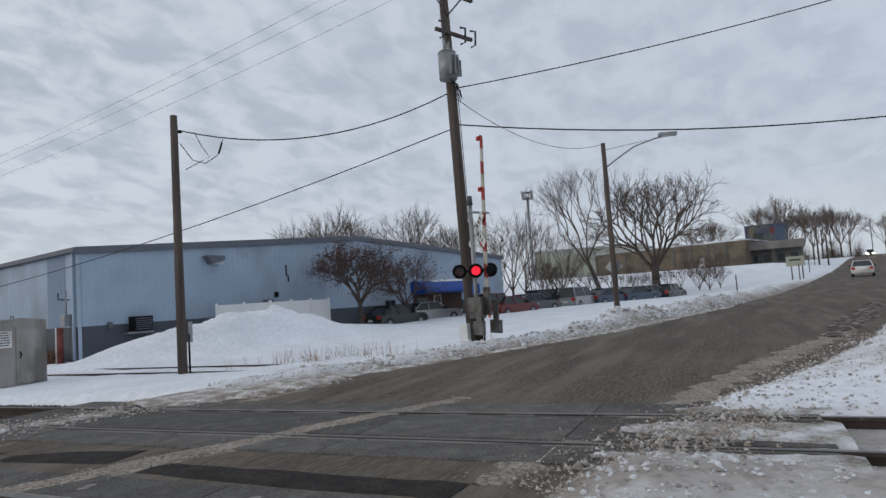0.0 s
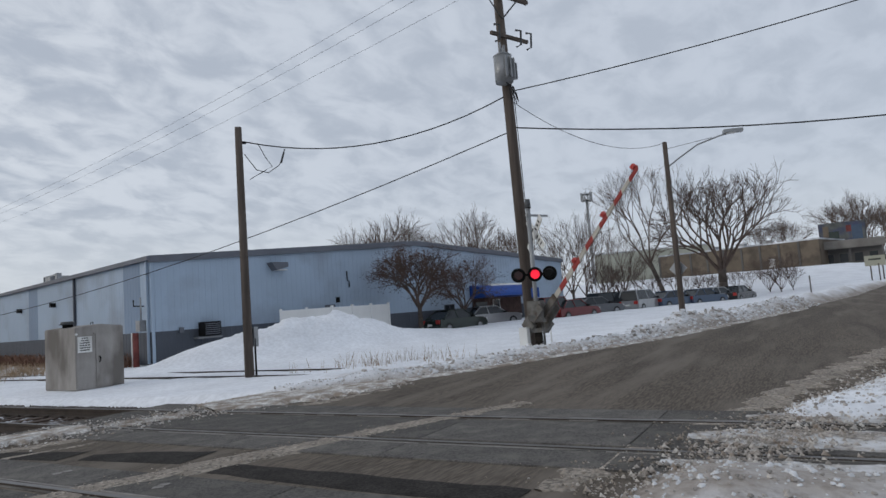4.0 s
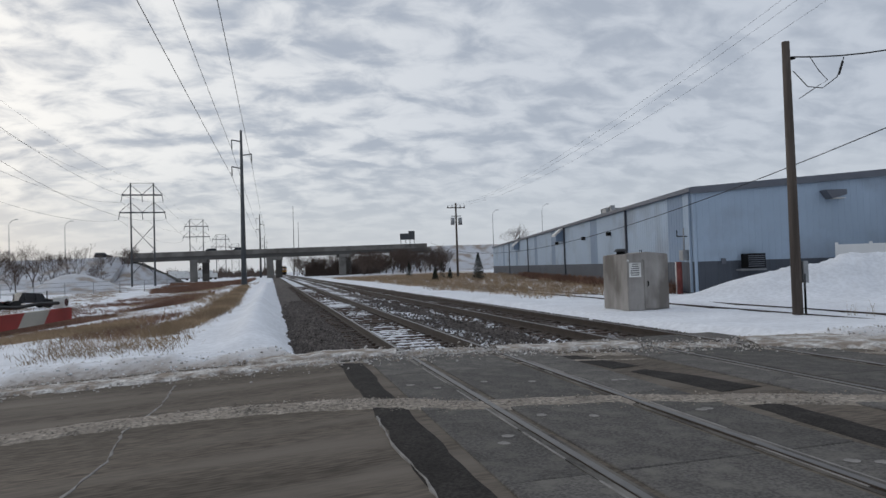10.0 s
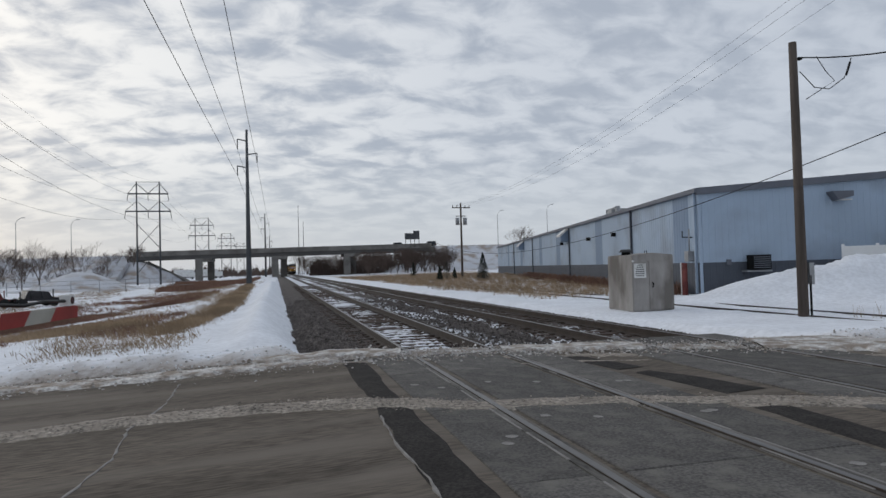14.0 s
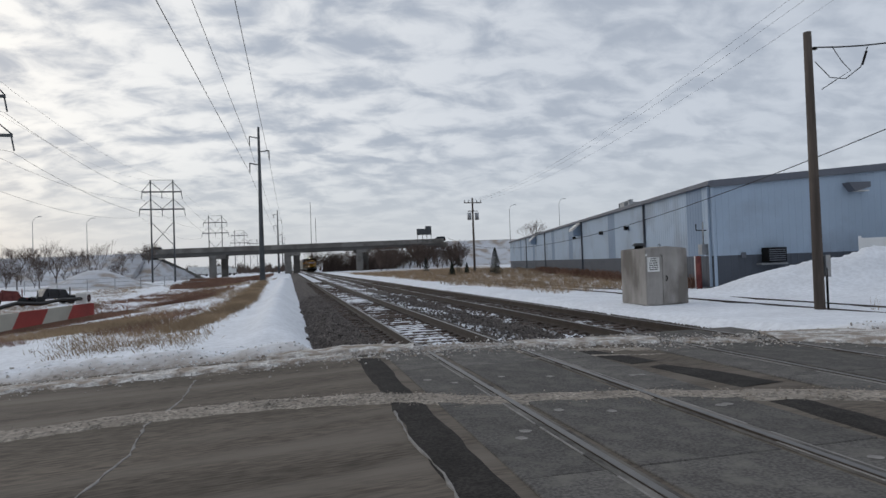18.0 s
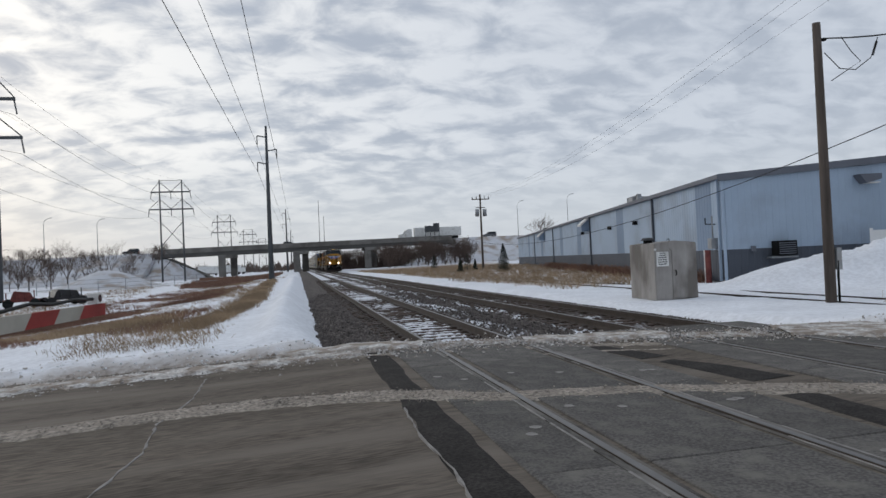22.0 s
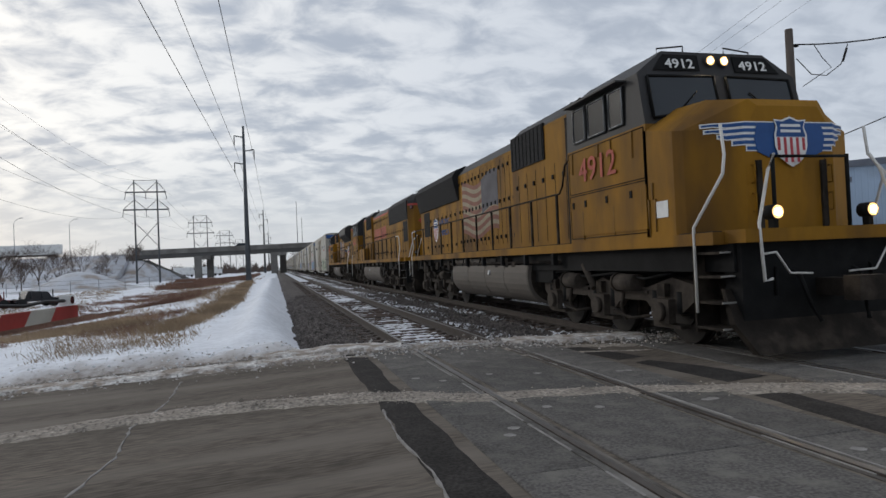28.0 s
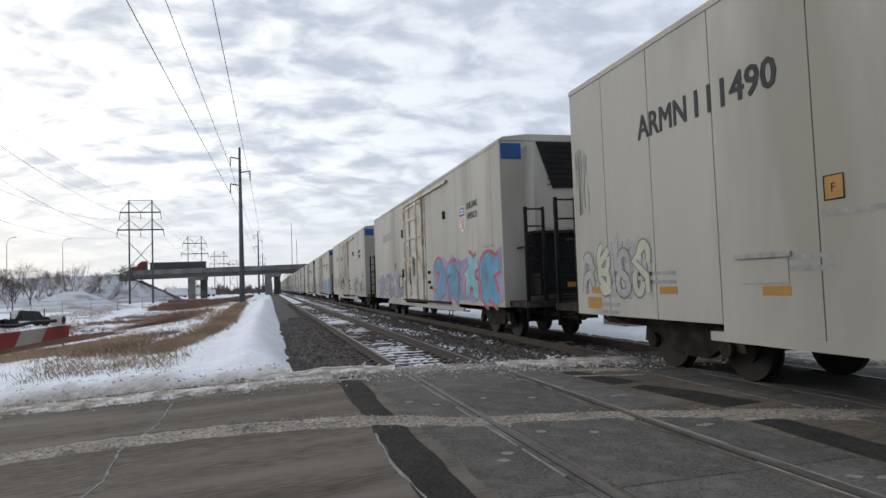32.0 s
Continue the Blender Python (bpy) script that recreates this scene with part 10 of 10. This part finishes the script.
# distances of each vehicle's centre behind the leading headlights
TRAIN_T0, TRAIN_Y0, SPEED = 28.0, 9.0, 20.9
lead = locomotive("4912", False, -1, "yellow lead diesel locomotive with lit headlights and winged nose")
second = locomotive("4643", False, 1, "weathered yellow diesel locomotive running long hood first")
third = locomotive("8924", True, 1, "yellow diesel locomotive with flared radiators running backwards")
train = [(lead, 8.5, 0), (second, 31.0, 180), (third, 53.6, 180)]
cars = [reefer(0, "white refrigerator car with green graffiti and black lettering"), reefer(1, "white refrigerator car with blue and pink graffiti"), reefer(2, "white refrigerator car with dull grey graffiti")]
far_cars = [reefer(k, "white refrigerator car with " + w, True) for k, w in ((1, "blue and violet graffiti"), (2, "dull grey graffiti"))]
for i in range(27):
    if i < 3:
        ob = cars[i]
    elif i < 5:
        ob = far_cars[i - 3]
    else:
        ob = copy_thing(far_cars[(0, 1, 1, 0)[i % 4]], pose(0, 0, 0))
    train.append((ob, 65.75 + 10.05 + 24.05 * i, 0))
# ---- what moves ----
def train_rows(s, turn):
    return [(t, pose(FAR_TRACK, TRAIN_Y0 + SPEED * (TRAIN_T0 - t) + s, 0, 0, 0, turn)) for t in range(0, 33, 2)]


def far_arm_pose(deg):
    # local +x of the arm points across the road and dips by its angle
    return pose(0.05, -0.3, 1.12, 0, 0, 243) @ pose(0, 0, 0, 0, -deg, 0)


def near_arm_pose(deg):
    return pose(0, 0, 1.36, 0, 0, 83.0) @ pose(0, 0, 0, 0, -deg, 0)


def motions():
    for ob, s, turn in train:
        walk(ob, train_rows(s, turn))
    for ob, t0, x0, v, y in traffic:
        turn = 0 if v < 0 else 180
        walk(ob, [(t, pose(x0 + v * (t - t0), BY + y, way_z(x0 + v * (t - t0)) + 0.01, 0, 0, turn)) for t in range(0, 33, 2)])
    def along_road(x, side):
        return pose(x, float(road_near(x)) + side, float(road_z(x)) + 0.02, 0, 0, 171.5)
    walk(white_car, [(t, along_road(70 + 4.6 * t if t < 3 else 83.8 + 6.5 * (t - 3), 3.5)) for t in (0, 1, 2, 3, 5, 8, 12, 16, 20, 26, 32)])
    walk(dark_car, [(t, along_road(x, 5.2) @ pose(0, 0, 0, 0, 0, 180)) for t, x in ((0, 190), (2, 168), (4, 146), (6, 122), (9, 88), (12, 58), (15, 36), (17, 30), (32, 30))])
    walk(far_arm_root, [(t, far_arm_pose(a)) for t, a in ((0, 87), (1.0, 87), (1.5, 82), (2.0, 75), (2.5, 67), (3.5, 50), (4.5, 35), (5.0, 29.5), (5.5, 25), (6.0, 20), (6.5, 16), (7.0, 11), (7.6, 6), (8.3, 1), (9.0, 0), (32, 0))])
    walk(near_arm, [(t, near_arm_pose(a)) for t, a in ((0, 88), (1.5, 88), (3.0, 62), (4.5, 42), (6.0, 21), (7.0, 9.5), (7.7, 4.3), (8.0, 3.3), (8.5, 1.6), (9.0, 0.3), (9.4, 0), (32, 0))])


motions()
